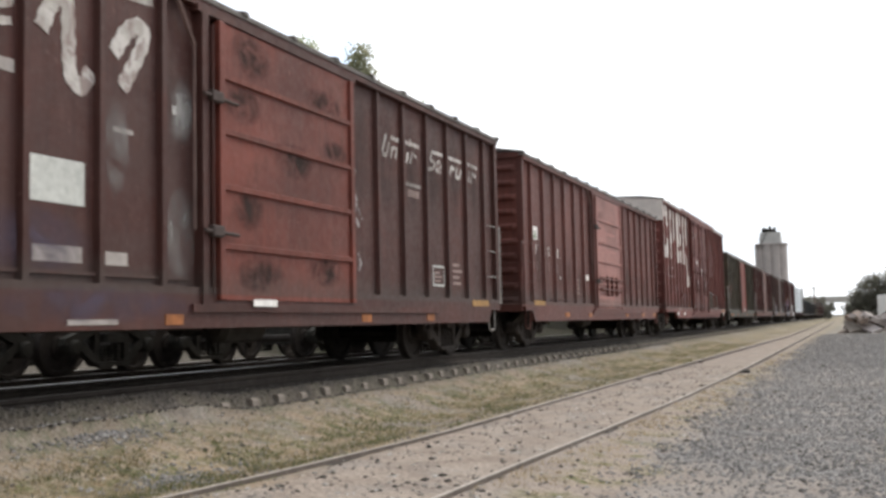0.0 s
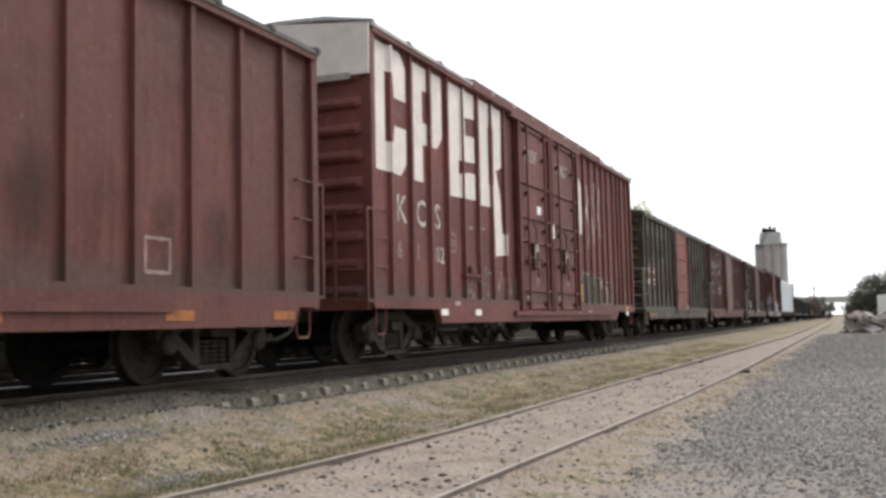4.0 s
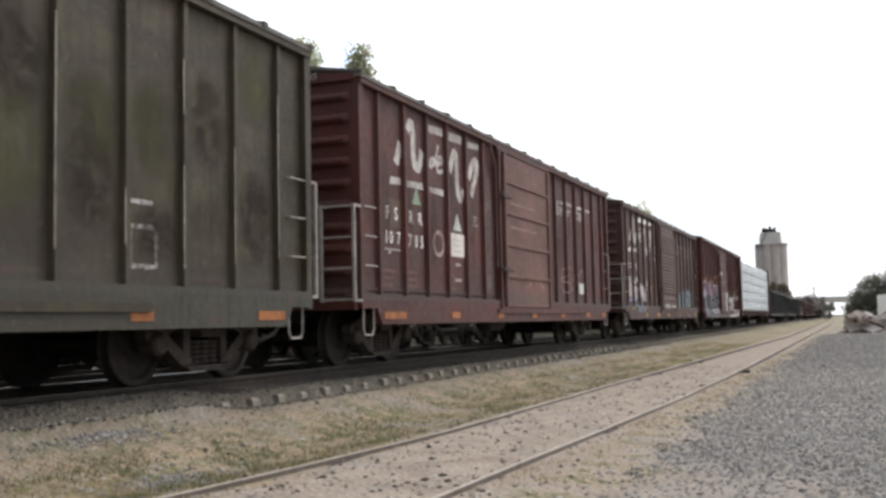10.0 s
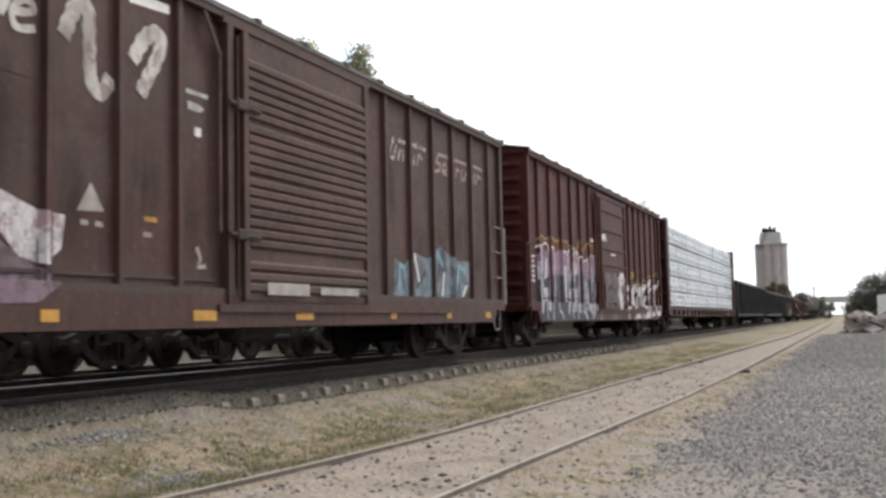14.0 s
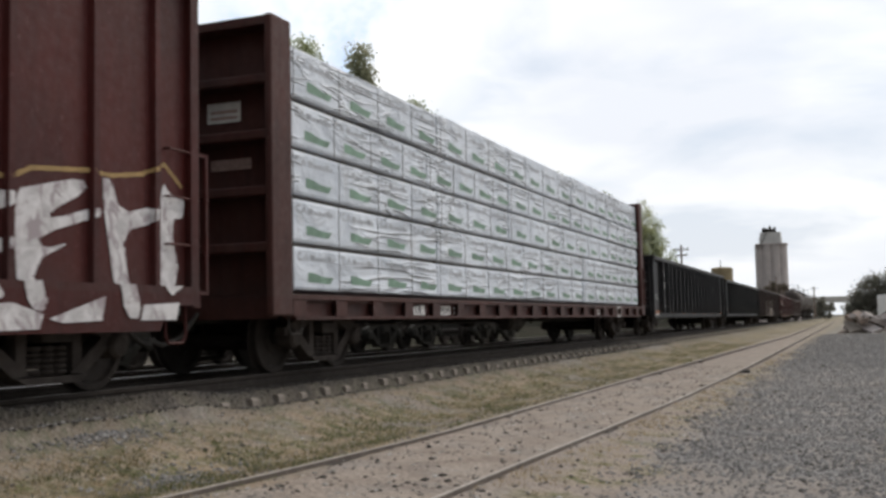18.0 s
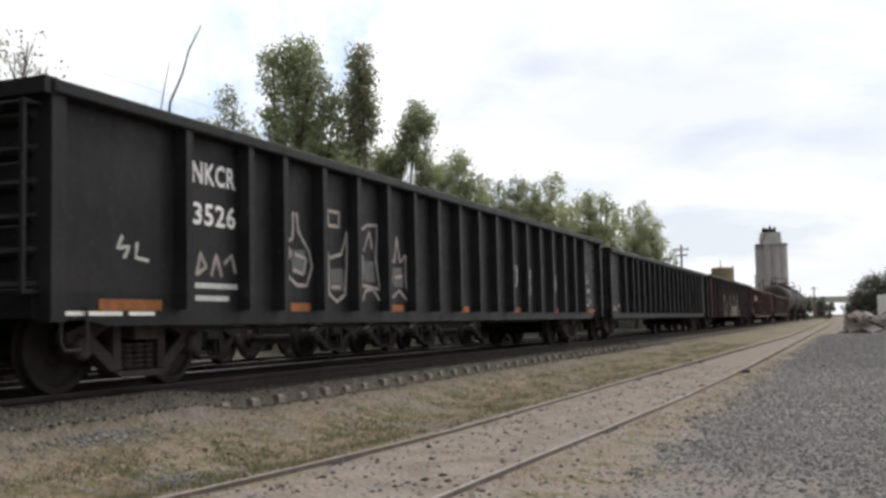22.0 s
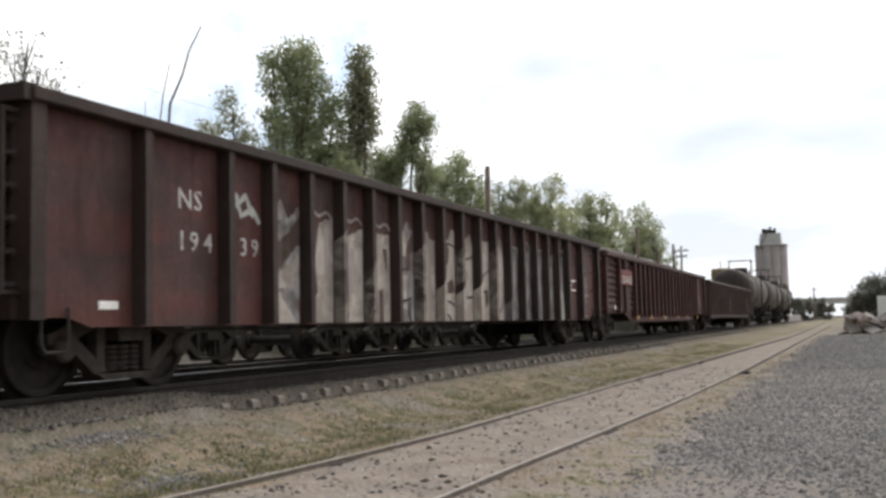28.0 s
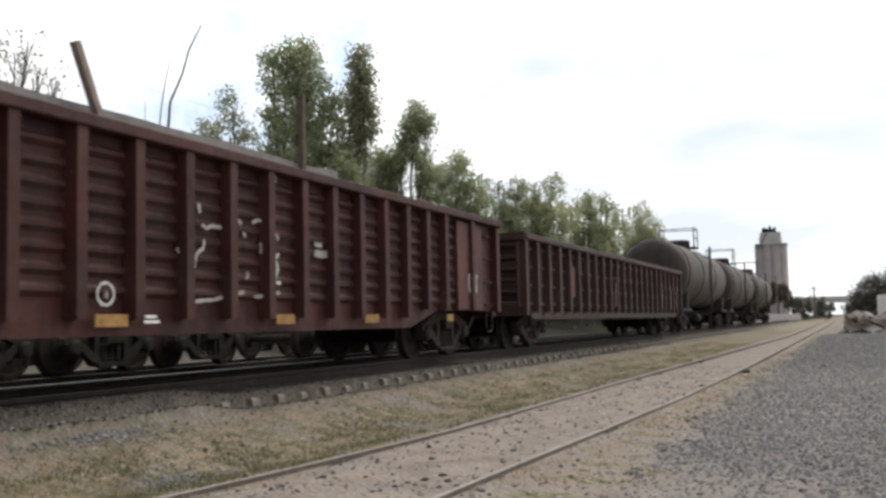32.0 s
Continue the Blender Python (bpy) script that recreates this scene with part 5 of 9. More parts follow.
def old_logo(c, mat, top_mat, low_mats):
    """The worn word mark that several wagons share: tall brushed curves between an upper and a lower row of bars."""
    for width, lines in ((0.18, [
        [(1.59, 3.5), (1.41, 3.15)],
        [(1.88, 3.76), (2.0, 3.92), (2.12, 3.83), (2.1, 3.36), (2.19, 3.19), (2.36, 3.21), (2.47, 3.51)],
        [(3.75, 3.32), (3.9, 3.67), (4.08, 3.71), (4.09, 3.35), (4.1, 2.95), (4.27, 2.87), (4.39, 3.07)],
        [(4.71, 3.32), (4.92, 3.63), (5.15, 3.71), (5.2, 3.57), (4.83, 3.0)]]), (0.075, [
        [(3.03, 3.4), (2.93, 3.47), (2.8, 3.35), (2.85, 3.28), (3.0, 3.37)],
        [(3.22, 3.72), (3.0, 3.32)],
        [(3.13, 3.38), (3.4, 3.43), (3.36, 3.53), (3.21, 3.51), (3.12, 3.37), (3.16, 3.23), (3.4, 3.29)]])):
        strokes("faded_logo", c, mat, [rounded(line, 2, False) for line in lines], width, FX)
    for m, outline in zip(low_mats, [
        [(1.2, 2.92), (1.59, 2.94), (1.59, 2.83), (1.16, 2.8)],
        [(1.84, 2.93), (2.5, 2.97), (2.5, 2.85), (1.84, 2.83)],
        [(2.79, 2.94), (3.44, 2.96), (3.44, 2.84), (2.79, 2.85)]]):
        decal("logo_bar", c, m, [outline], FX)
    decal("logo_bar", c, top_mat, [
        [(2.77, 4.01), (3.42, 4.05), (3.42, 3.91), (2.8, 3.88)],
        [(3.7, 4.05), (4.37, 4.06), (4.37, 3.91), (3.7, 3.89)],
        [(4.63, 4.02), (5.31, 4.05), (5.31, 3.95), (4.64, 3.9)]], FX)


def car_e():
    c = boxcar(77.62, P_E, (6.5, 9.75), "dark oxide-red ribbed boxcar with white lettering and a dusty mauve door", L=16.05, door_mat=P_E_DOOR, bars=(1.55, 2.2, 2.85, 3.5))
    old_logo(c, M_LOGOA, M_LOGOA, (M_LOGOA, M_WORN, M_LOGOA))
    decal("patch", c, P_E_PANEL, [rect(0.91, 1.58, 2.13, 2.57)], FX - 0.001)
    decal("number_rule", c, M_CHALK, [rect(0.93, 1.55, 1.765, 1.79), rect(1.08, 1.17, 1.70, 1.765)], FX)
    end_text(c, "FSRR 107785", 4.24, 0.14, M_CHALK)
    letters(c, ((1.00, "F"), (1.32, "S"), (1.88, "R"), (2.26, "R")), 2.25, 0.29, M_WHITE)
    letters(c, ((0.95, "1"), (1.12, "0"), (1.40, "7"), (1.84, "7"), (2.10, "8"), (2.34, "5")), 1.87, 0.28, M_WHITE)
    decal("emblem", c, M_GREENTRI, [[(2.02, 2.57), (2.38, 2.58), (2.19, 2.87)]], FX + 0.003)
    decal("emblem", c, M_PLACARD, [[(3.85, 2.28), (4.27, 2.28), (4.05, 2.62)]], FX)
    decal("placard", c, M_CREAM, [rect(3.74, 4.40, 1.81, 2.23)], FX)
    bars_of_text(c, 3.84, 1.88, 3, 0.45, M_PLACARD, FX + 0.005, 0.05, 0.1)
    bars_of_text(c, 3.9, 1.36, 1, 0.4, M_CHALK)
    bars_of_text(c, 3.95, 1.64, 1, 0.3, M_CHALK)
    bars_of_text(c, 4.93, 2.44, 3, 0.24, M_CHALK, FX, 0.04, 0.075)
    decal("scuff", c, M_SCUFFDIM, [[(5.62, 1.2), (5.6, 2.2), (5.66, 3.4), (5.9, 3.5), (6.05, 2.6), (6.0, 1.5), (5.95, 1.15)]], FX)
    strokes("ring_mark", c, M_PRINT2, [[(3.15 + 0.23 * math.cos(a * 0.6), 1.99 + 0.20 * math.sin(a * 0.6)) for a in range(12)]], 0.07, FX)
    slogan(c, M_LOGOA, 10, P_E_DOOR)
    for z in (3.05, 2.55):
        bars_of_text(c, 6.9, z, 1, 1.9, M_PRINT, 1.584, 0.05, 0.1)
    strokes("chalk_scrawl", c, M_PRINT2, [
        [(11.77, 1.64), (11.73, 1.5), (11.64, 1.38), (11.51, 1.31), (11.36, 1.31), (11.23, 1.36), (11.15, 1.46), (11.11, 1.58), (11.14, 1.72), (11.23, 1.83), (11.36, 1.9), (11.5, 1.92), (11.64, 1.87), (11.73, 1.77), (11.77, 1.64)],
        [(11.15, 1.66), (11.25, 1.7), (11.32, 1.62), (11.44, 1.7), (11.57, 1.73)],
        [(11.16, 1.54), (11.32, 1.58), (11.46, 1.58), (11.55, 1.54)],
        [(11.94, 1.94), (12.01, 1.98), (12.08, 1.98), (12.14, 1.94), (12.19, 1.85), (12.21, 1.73), (12.21, 1.6), (12.17, 1.49), (12.12, 1.4), (12.06, 1.36), (11.99, 1.36), (11.93, 1.42), (11.88, 1.5)],
        [(11.93, 1.91), (11.99, 1.72), (11.96, 1.5)],
        [(12.31, 1.64), (12.48, 1.81), (12.63, 1.68), (12.44, 1.59), (12.66, 1.52)],
        [(12.8, 1.71), (12.98, 1.84), (13.28, 1.95)],
        [(12.7, 1.64), (12.89, 1.62), (12.75, 1.53)]], 0.026, FX, RX, RIBS)
    decal("label", c, M_PLACARD, [rect(12.86, 13.34, 1.3, 1.58)], FX)
    strokes("chalk_scrawl", c, M_PINK, [[(8.0, 1.55), (8.15, 1.35), (8.35, 1.6)], [(8.6, 1.4), (8.8, 1.55), (9.2, 1.35)]], 0.04, 1.584)
    for y in (1.75, 3.6, 0.85):
        bars_of_text(c, y, 1.2, 3, 0.5, P_E_DOOR)
    weather(c, 7)
    reflectors(c, ((0.72, 0.8), (3.5, 0.4), (6.0, 0.35), (8.3, 0.35), (10.7, 0.35), (13.2, 0.35), (15.0, 0.4)), M_ORANGE)


def picture_f(c):
    """A sprayed street scene: white houses with sloping tops, a blue car and a mauve road."""
    decal("sprayed_picture", c, M_PICMAUVE, [[(2.51, 1.66), (2.71, 1.72), (2.99, 1.4), (3.53, 1.15), (3.65, 1.04), (3.37, 0.87), (2.71, 0.85), (2.71, 1.17), (2.54, 1.33)]], FX + 0.001, RX, RIBS, low=SX)
    decal("sprayed_picture", c, M_PICWHITE, [
        [(1.07, 1.37), (1.08, 1.81), (1.22, 1.93), (1.41, 1.88), (1.55, 1.63), (1.53, 1.32)],
        [(1.81, 1.77), (1.93, 1.76), (2.37, 1.63), (2.37, 1.32), (2.02, 1.16), (1.82, 1.18)],
        [(2.77, 1.86), (2.93, 1.85), (3.44, 1.69), (3.78, 1.67), (3.77, 1.39), (3.53, 1.2), (3.22, 1.27), (3.0, 1.48), (2.78, 1.66)]], FX + 0.003, RX + 0.003, (1.66, 3.53))
    decal("sprayed_picture", c, M_PICWHITE, [rect(1.60, 1.72, 1.72, 1.86), rect(1.60, 1.72, 1.42, 1.66)], RX + 0.002)
    decal("sprayed_picture", c, M_LILAC_BLUE, [[(0.89, 1.29), (1.55, 1.3), (1.55, 1.2), (0.89, 1.18)]], FX + 0.005)
    decal("sprayed_picture", c, M_PICBLUE, [[(1.9, 1.14), (2.67, 1.17), (2.67, 0.87), (2.31, 0.81), (2.02, 0.94)]], FX + 0.005, RX, (2.60,), low=SX + 0.003)
    decal("sprayed_picture", c, M_PICGOLD, [[(0.99, 1.02), (1.69, 1.02), (1.67, 0.91), (1.02, 0.91)]], FX, low=SX)
    decal("sprayed_picture", c, M_NAVY, [
        [(3.43, 1.42), (3.61, 1.42), (3.61, 1.2), (3.43, 1.19)],
        [(2.45, 1.41), (2.56, 1.42), (2.56, 1.18), (2.45, 1.18)]], FX + 0.009)
    strokes("sprayed_outline", c, M_NAVY, [
        [(1.07, 1.79), (1.22, 1.93), (1.41, 1.88), (1.57, 1.63)],
        [(2.05, 1.19), (2.18, 1.31), (2.44, 1.33), (2.64, 1.21), (2.69, 1.13)],
        [(0.87, 1.13), (1.58, 1.13)],
        [(1.81, 1.14), (2.64, 1.12), (3.53, 1.15)]], 0.04, FX + 0.010, RX + 0.010, RIBS)


def car_f():
    c = boxcar(95.82, P_F, (6.55, 9.8), "umber-brown ribbed boxcar with a louvred door and sprayed pictures", L=16.1, door_mat=P_F_DOOR, kind="wavy",
               bars=[1.08 + 0.125 * i for i in range(3)] + [1.60 + 0.12 * i for i in range(7)] + [2.47 + 0.12 * i for i in range(5)] + [3.12 + 0.12 * i for i in range(6)])
    old_logo(c, M_LOGOA, M_WHITE, (M_CREAM, M_LOGOA, P_F_DOOR))
    letters(c, ((1.00, "F"), (1.32, "S"), (1.88, "R"), (2.26, "R")), 2.25, 0.29, M_WHITE)
    letters(c, ((0.94, "1"), (1.12, "0"), (1.34, "6"), (1.84, "5"), (2.08, "6"), (2.32, "4")), 1.82, 0.29, M_WHITE)
    picture_f(c)
    end_text(c, "FSRR 106564", 4.24, 0.14, M_CHALK)
    decal("sprayed_lettering", c, M_SPRAYF, [[(10.9, 1.05), (10.95, 1.66), (11.3, 1.55), (11.7, 1.78), (12.3, 1.7), (12.85, 1.96), (13.5, 1.75), (14.3, 1.74), (14.25, 1.2), (13.5, 0.98), (12.6, 1.1), (11.9, 1.03)]], FX, RX, RIBS)
    strokes("sprayed_stroke", c, M_CYAN, [[(11.1, 1.15), (11.15, 1.55), (11.3, 1.5)], [(12.55, 1.15), (12.7, 1.85), (12.95, 1.6)], [(13.6, 1.2), (13.75, 1.65), (14.1, 1.55)]], 0.09, FX + 0.004)
    strokes("sprayed_stroke", c, M_SPRAYWHITE, [[(11.6, 1.1), (11.72, 1.75), (11.9, 1.3)], [(12.9, 1.1), (13.0, 1.5)], [(13.9, 1.1), (14.1, 1.3)]], 0.06, FX + 0.008)
    slogan(c, M_WORN, 7, M_DIM)
    decal("label", c, M_PLACARD, [rect(5.6, 6.0, 3.17, 3.22), [(5.63, 3.0), (5.63, 3.09), (5.85, 3.08), (5.93, 3.04), (5.85, 2.99)]], FX)
    decal("mark", c, M_YELLOW, [rect(4.9, 5.1, 1.71, 1.76)], FX)
    strokes("chalk_scrawl", c, M_CHALK, [[(5.78, 1.5), (5.85, 1.38), (5.8, 1.28), (5.95, 1.3)]], 0.05, FX)
    bars_of_text(c, 4.88, 1.55, 1, 0.22, M_DIM)
    strokes("sprayed_lettering", c, M_NAVY, [[(10.9, 1.2), (11.2, 1.5), (11.3, 1.15)], [(11.7, 1.6), (11.8, 1.2), (12.2, 1.5)], [(12.7, 1.3), (12.9, 1.7), (13.1, 1.2)], [(13.6, 1.6), (13.8, 1.2)]], 0.05, FX + 0.003, RX + 0.003, RIBS)
    decal("emblem", c, M_CHALK, [[(3.93, 1.73), (4.30, 1.75), (4.12, 2.02)], rect(3.98, 4.08, 1.60, 1.65), rect(4.18, 4.28, 1.60, 1.65)], FX)
    decal("rubbed_paint", c, M_CHALK, [rect(7.0, 8.0, 1.0, 1.15), rect(8.3, 9.4, 1.02, 1.12)], 1.63)
    decal("label", c, M_WHITE, [rect(5.75, 5.87, 2.72, 2.82)], FX)
    weather(c, 9)
    reflectors(c, ((3.4, 0.22), (5.6, 0.42), (7.75, 0.45), (10.6, 0.2), (12.9, 0.2), (14.9, 0.3)), M_YELLOW)


def weather(c, seed, ys=RIBS, tall=(1.0, 2.4)):
    """Runs of grime and rubbed dust between the ribs of a wagon."""
    rnd = random.Random(seed)
    for y in ys:
        z = rnd.uniform(1.15, 2.2)
        decal("grime_run", c, M_SOOTRUN, [rect(y + 0.06, min(15.95, y + rnd.uniform(0.45, 0.85)), z, z + rnd.uniform(*tall))], FX + 0.0012)
        if rnd.random() < 0.6:
            z = rnd.uniform(1.15, 2.8)
            decal("rubbed_dust", c, M_DUSTRUN, [rect(y + 0.1, min(15.95, y + rnd.uniform(0.5, 0.8)), z, z + rnd.uniform(0.5, 1.1))], FX + 0.0020)


def car_g():
    L, top = 16.45, 4.40
    ribs = (0.85, 1.82, 2.80, 3.78, 4.71, 5.63, 11.0, 11.89, 12.83, 13.84, 14.88, 15.79)
    c = boxcar(113.76, P_G, (6.72, 10.0), "deep red boxcar covered along its lower half with sprayed lettering", L=L, top=top, bars=(1.12, 2.2, 2.65, 3.2, 3.75), ribs=ribs, sill_z=0.60, roof=P_G, grab=P_G, latch=P_G)
    for x0, x1 in ((0.15, 0.45), (0.55, 0.95)):
        part("end_lettering", B(x0, x1, -0.072, -0.064, 4.25, 4.34), M_CHALK, c)
    # tall bulging letters, lilac above and dark blue below, with white edges and pale cores, under a rusty glow with an ochre rim
    crest = [(0.72, 2.10), (0.95, 2.30), (1.25, 2.34), (1.50, 2.20), (1.62, 2.32), (1.90, 2.38), (2.20, 2.30), (2.35, 2.25), (2.60, 2.36), (2.85, 2.33),
             (2.95, 2.27), (3.17, 2.35), (3.39, 2.31), (3.62, 2.42), (3.89, 2.43), (4.07, 2.33), (4.33, 2.42), (4.53, 2.34), (4.74, 2.30), (4.92, 2.11),
             (5.19, 2.23), (5.44, 2.20), (5.67, 2.37), (6.03, 2.39), (6.32, 2.26), (6.50, 2.43), (6.70, 2.33), (6.67, 2.07)]
    rim = [(0.70, 2.45), (1.10, 2.62), (1.55, 2.50), (1.95, 2.66), (2.40, 2.50), (2.80, 2.62)] + [(3.14, 2.56), (3.49, 2.63), (3.54, 2.5), (3.98, 2.48), (4.39, 2.45), (4.58, 2.67), (4.78, 2.75), (4.91, 2.59), (4.98, 2.43), (5.26, 2.56), (5.56, 2.71), (5.87, 2.61), (6.2, 2.71), (6.32, 2.48), (6.72, 2.48), (6.91, 2.25), (6.94, 1.74), (6.85, 1.38), (6.89, 1.07)]
    crest, rim = rounded(crest, 2, False), rounded(rim, 2, False)
    decal("sprayed_glow", c, M_RUSTGLOW, [[(0.70, 1.9)] + [p for p in rim if p[1] > 1.9] + [(6.80, 1.9)]], FX, RX, ribs)
    strokes("sprayed_halo", c, M_SPRAYGOLD, [rim], 0.05, FX + 0.004, RX + 0.004, ribs)
    decal("sprayed_letter", c, M_NAVY, [[(0.72, 0.63)] + crest + [(6.45, 1.7), (6.35, 1.35), (6.24, 1.1), (6.2, 0.93), (6.57, 0.82), (6.61, 0.63)]], FX + 0.003, RX + 0.003, ribs, low=SX)
    decal("sprayed_letter", c, M_LILAC, [crest + [(6.54, 2.0), (6.27, 1.79), (5.48, 1.72), (4.91, 1.81), (4.58, 1.9), (3.98, 1.68), (3.45, 1.71), (2.96, 1.7), (2.3, 1.75), (1.6, 1.66), (0.9, 1.74), (0.72, 1.7)]], FX + 0.006, RX + 0.006, ribs)
    edges = [
        [(2.95, 2.27), (3.17, 2.35), (3.39, 2.31), (3.48, 2.17), (3.51, 1.33), (3.56, 0.66)],
        [(3.44, 2.31), (3.62, 2.42), (3.89, 2.43), (4.07, 2.33), (4.1, 1.97), (4.07, 1.25), (4.06, 0.65)],
        [(4.07, 2.33), (4.33, 2.42), (4.53, 2.34), (4.58, 2.03), (4.52, 1.19), (4.58, 0.85), (4.84, 0.81), (4.94, 0.64)],
        [(4.58, 2.24), (4.74, 2.3), (4.88, 2.2), (4.91, 1.85), (4.78, 0.94), (4.94, 0.9), (4.98, 0.64)],
        [(4.92, 2.11), (5.19, 2.23), (5.44, 2.2), (5.54, 2.0), (5.48, 1.68), (5.29, 1.22), (5.26, 0.9), (5.55, 0.82), (5.58, 0.63)],
        [(5.44, 2.2), (5.67, 2.37), (6.03, 2.39), (6.32, 2.26), (6.27, 1.89), (6.11, 1.77), (6.31, 1.6), (6.27, 1.25), (6.02, 0.91), (6.57, 0.82), (6.61, 0.62)],
        [(6.28, 2.35), (6.5, 2.43), (6.7, 2.33), (6.67, 2.07), (6.4, 1.6), (6.35, 1.35)]]
    cores = [
        [(3.06, 1.92), (3.17, 1.98), (3.27, 1.93), (3.3, 1.21), (3.18, 0.81), (3.09, 0.77), (3.16, 1.13)],
        [(3.55, 1.64), (3.68, 1.65), (3.76, 2.09), (3.87, 2.08), (3.87, 1.67), (3.71, 1.6)],
        [(3.53, 1.37), (3.87, 1.4), (3.85, 0.93), (3.71, 0.81), (3.66, 1.08)],
        [(4.13, 1.79), (4.21, 1.99), (4.3, 2.08), (4.38, 2.03), (4.35, 1.84)],
        [(4.17, 1.45), (4.28, 1.5), (4.31, 0.89), (4.22, 0.79), (4.16, 0.89)],
        [(5.12, 1.65), (5.22, 1.76), (5.26, 1.53), (5.24, 1.39), (5.12, 1.41)],
        [(5.08, 1.34), (5.26, 1.35), (5.15, 0.86), (5.1, 0.9)],
        [(5.79, 2.05), (5.95, 2.07), (6.03, 1.91), (5.82, 1.89)],
        [(5.75, 1.84), (6.01, 1.81), (5.98, 1.38), (5.78, 1.37)],
        [(5.74, 1.3), (5.94, 1.31), (5.78, 0.63), (5.72, 0.86)],
        [(5.33, 1.04), (5.55, 1.55), (5.53, 0.86), (5.4, 0.82)]]
    edges = [rounded(line, 2, False) for line in edges]
    cores = [rounded(core, 2) for core in cores]
    early = [[(y - 2.32, z) for y, z in line] for line in edges[:3]]
    strokes("letter_outline", c, M_SPRAYWHITE, edges + early, 0.04, FX + 0.010, RX + 0.010, ribs, low=SX + 0.004)
    for core in cores + [[(y - 2.32, z) for y, z in line] for line in cores[:4]]:
        decal("letter_core", c, M_PALEBLUE, [core], FX + 0.009, RX + 0.009, ribs, low=SX + 0.003)
        strokes("letter_outline", c, M_SPRAYWHITE, [core + core[:1]], 0.025, FX + 0.013, RX + 0.013, ribs, low=SX + 0.007)
    # grey and white block letters across the door
    decal("block_letter", c, M_DOORGREY, [[(6.92, 1.94), (7.81, 1.97), (7.84, 0.92), (7.58, 0.92), (7.55, 1.26), (7.36, 1.25), (7.35, 0.93), (6.99, 0.93), (7.03, 1.59)], [(7.34, 1.57), (7.34, 1.41), (7.54, 1.41), (7.54, 1.56)]], 1.628, step=0.04)
    decal("block_letter", c, M_DOORGREY, [[(7.88, 1.89), (8.12, 2.00), (8.42, 1.99), (8.67, 1.81), (8.67, 1.53), (8.54, 1.37), (8.80, 1.22), (8.93, 0.93), (7.89, 0.92)], [(8.09, 1.53), (8.09, 1.40), (8.33, 1.40), (8.30, 1.53)], [(8.01, 1.11), (8.04, 1.01), (8.45, 1.01), (8.33, 1.12)]], 1.629, step=0.04)
    decal("block_letter", c, M_GREYWHITE, [[(8.71, 1.82), (9.00, 2.02), (9.43, 2.01), (9.65, 1.77), (9.65, 1.51), (9.49, 1.16), (9.21, 1.03), (9.27, 0.92), (8.96, 0.92), (8.83, 1.14), (8.62, 1.37), (8.77, 1.54)], [(9.06, 1.64), (9.10, 1.36), (9.28, 1.41), (9.27, 1.64)]], 1.637, step=0.04)
    decal("letter_shade", c, M_DOORGREY, [[(9.28, 1.66), (9.65, 1.77), (9.65, 1.51), (9.49, 1.16), (9.21, 1.11), (9.24, 1.36)]], 1.641, step=0.04)
    decal("block_letter", c, M_GREYWHITE, [
        [(10.18, 1.99), (10.63, 1.91), (10.47, 1.69), (10.95, 1.69), (10.95, 1.51), (10.53, 1.5), (10.85, 1.3), (10.62, 1.13), (10.31, 1.35), (10.2, 1.21), (10.05, 1.43), (10.17, 1.6)]], FX + 0.004, 1.634, (9.95,), half=0.08, step=0.04)
    decal("letter_shade", c, M_SPRAYDIM, [[(9.9, 1.0), (10.0, 2.0), (10.2, 2.05), (10.9, 1.75), (10.92, 1.05)]], FX + 0.001)
    decal("sprayed_patch", c, M_DOORGREY, [[(6.80, 0.84), (7.22, 0.85), (7.25, 0.63), (6.83, 0.64)], [(7.50, 0.84), (8.78, 0.85), (8.68, 0.60), (7.52, 0.63)], [(8.88, 0.85), (9.15, 0.85), (9.25, 0.61), (8.81, 0.62)], [(10.08, 0.85), (10.41, 0.85), (10.53, 0.61), (10.12, 0.61)], [(9.47, 0.86), (9.65, 0.86), (9.54, 0.67)]], 1.576)
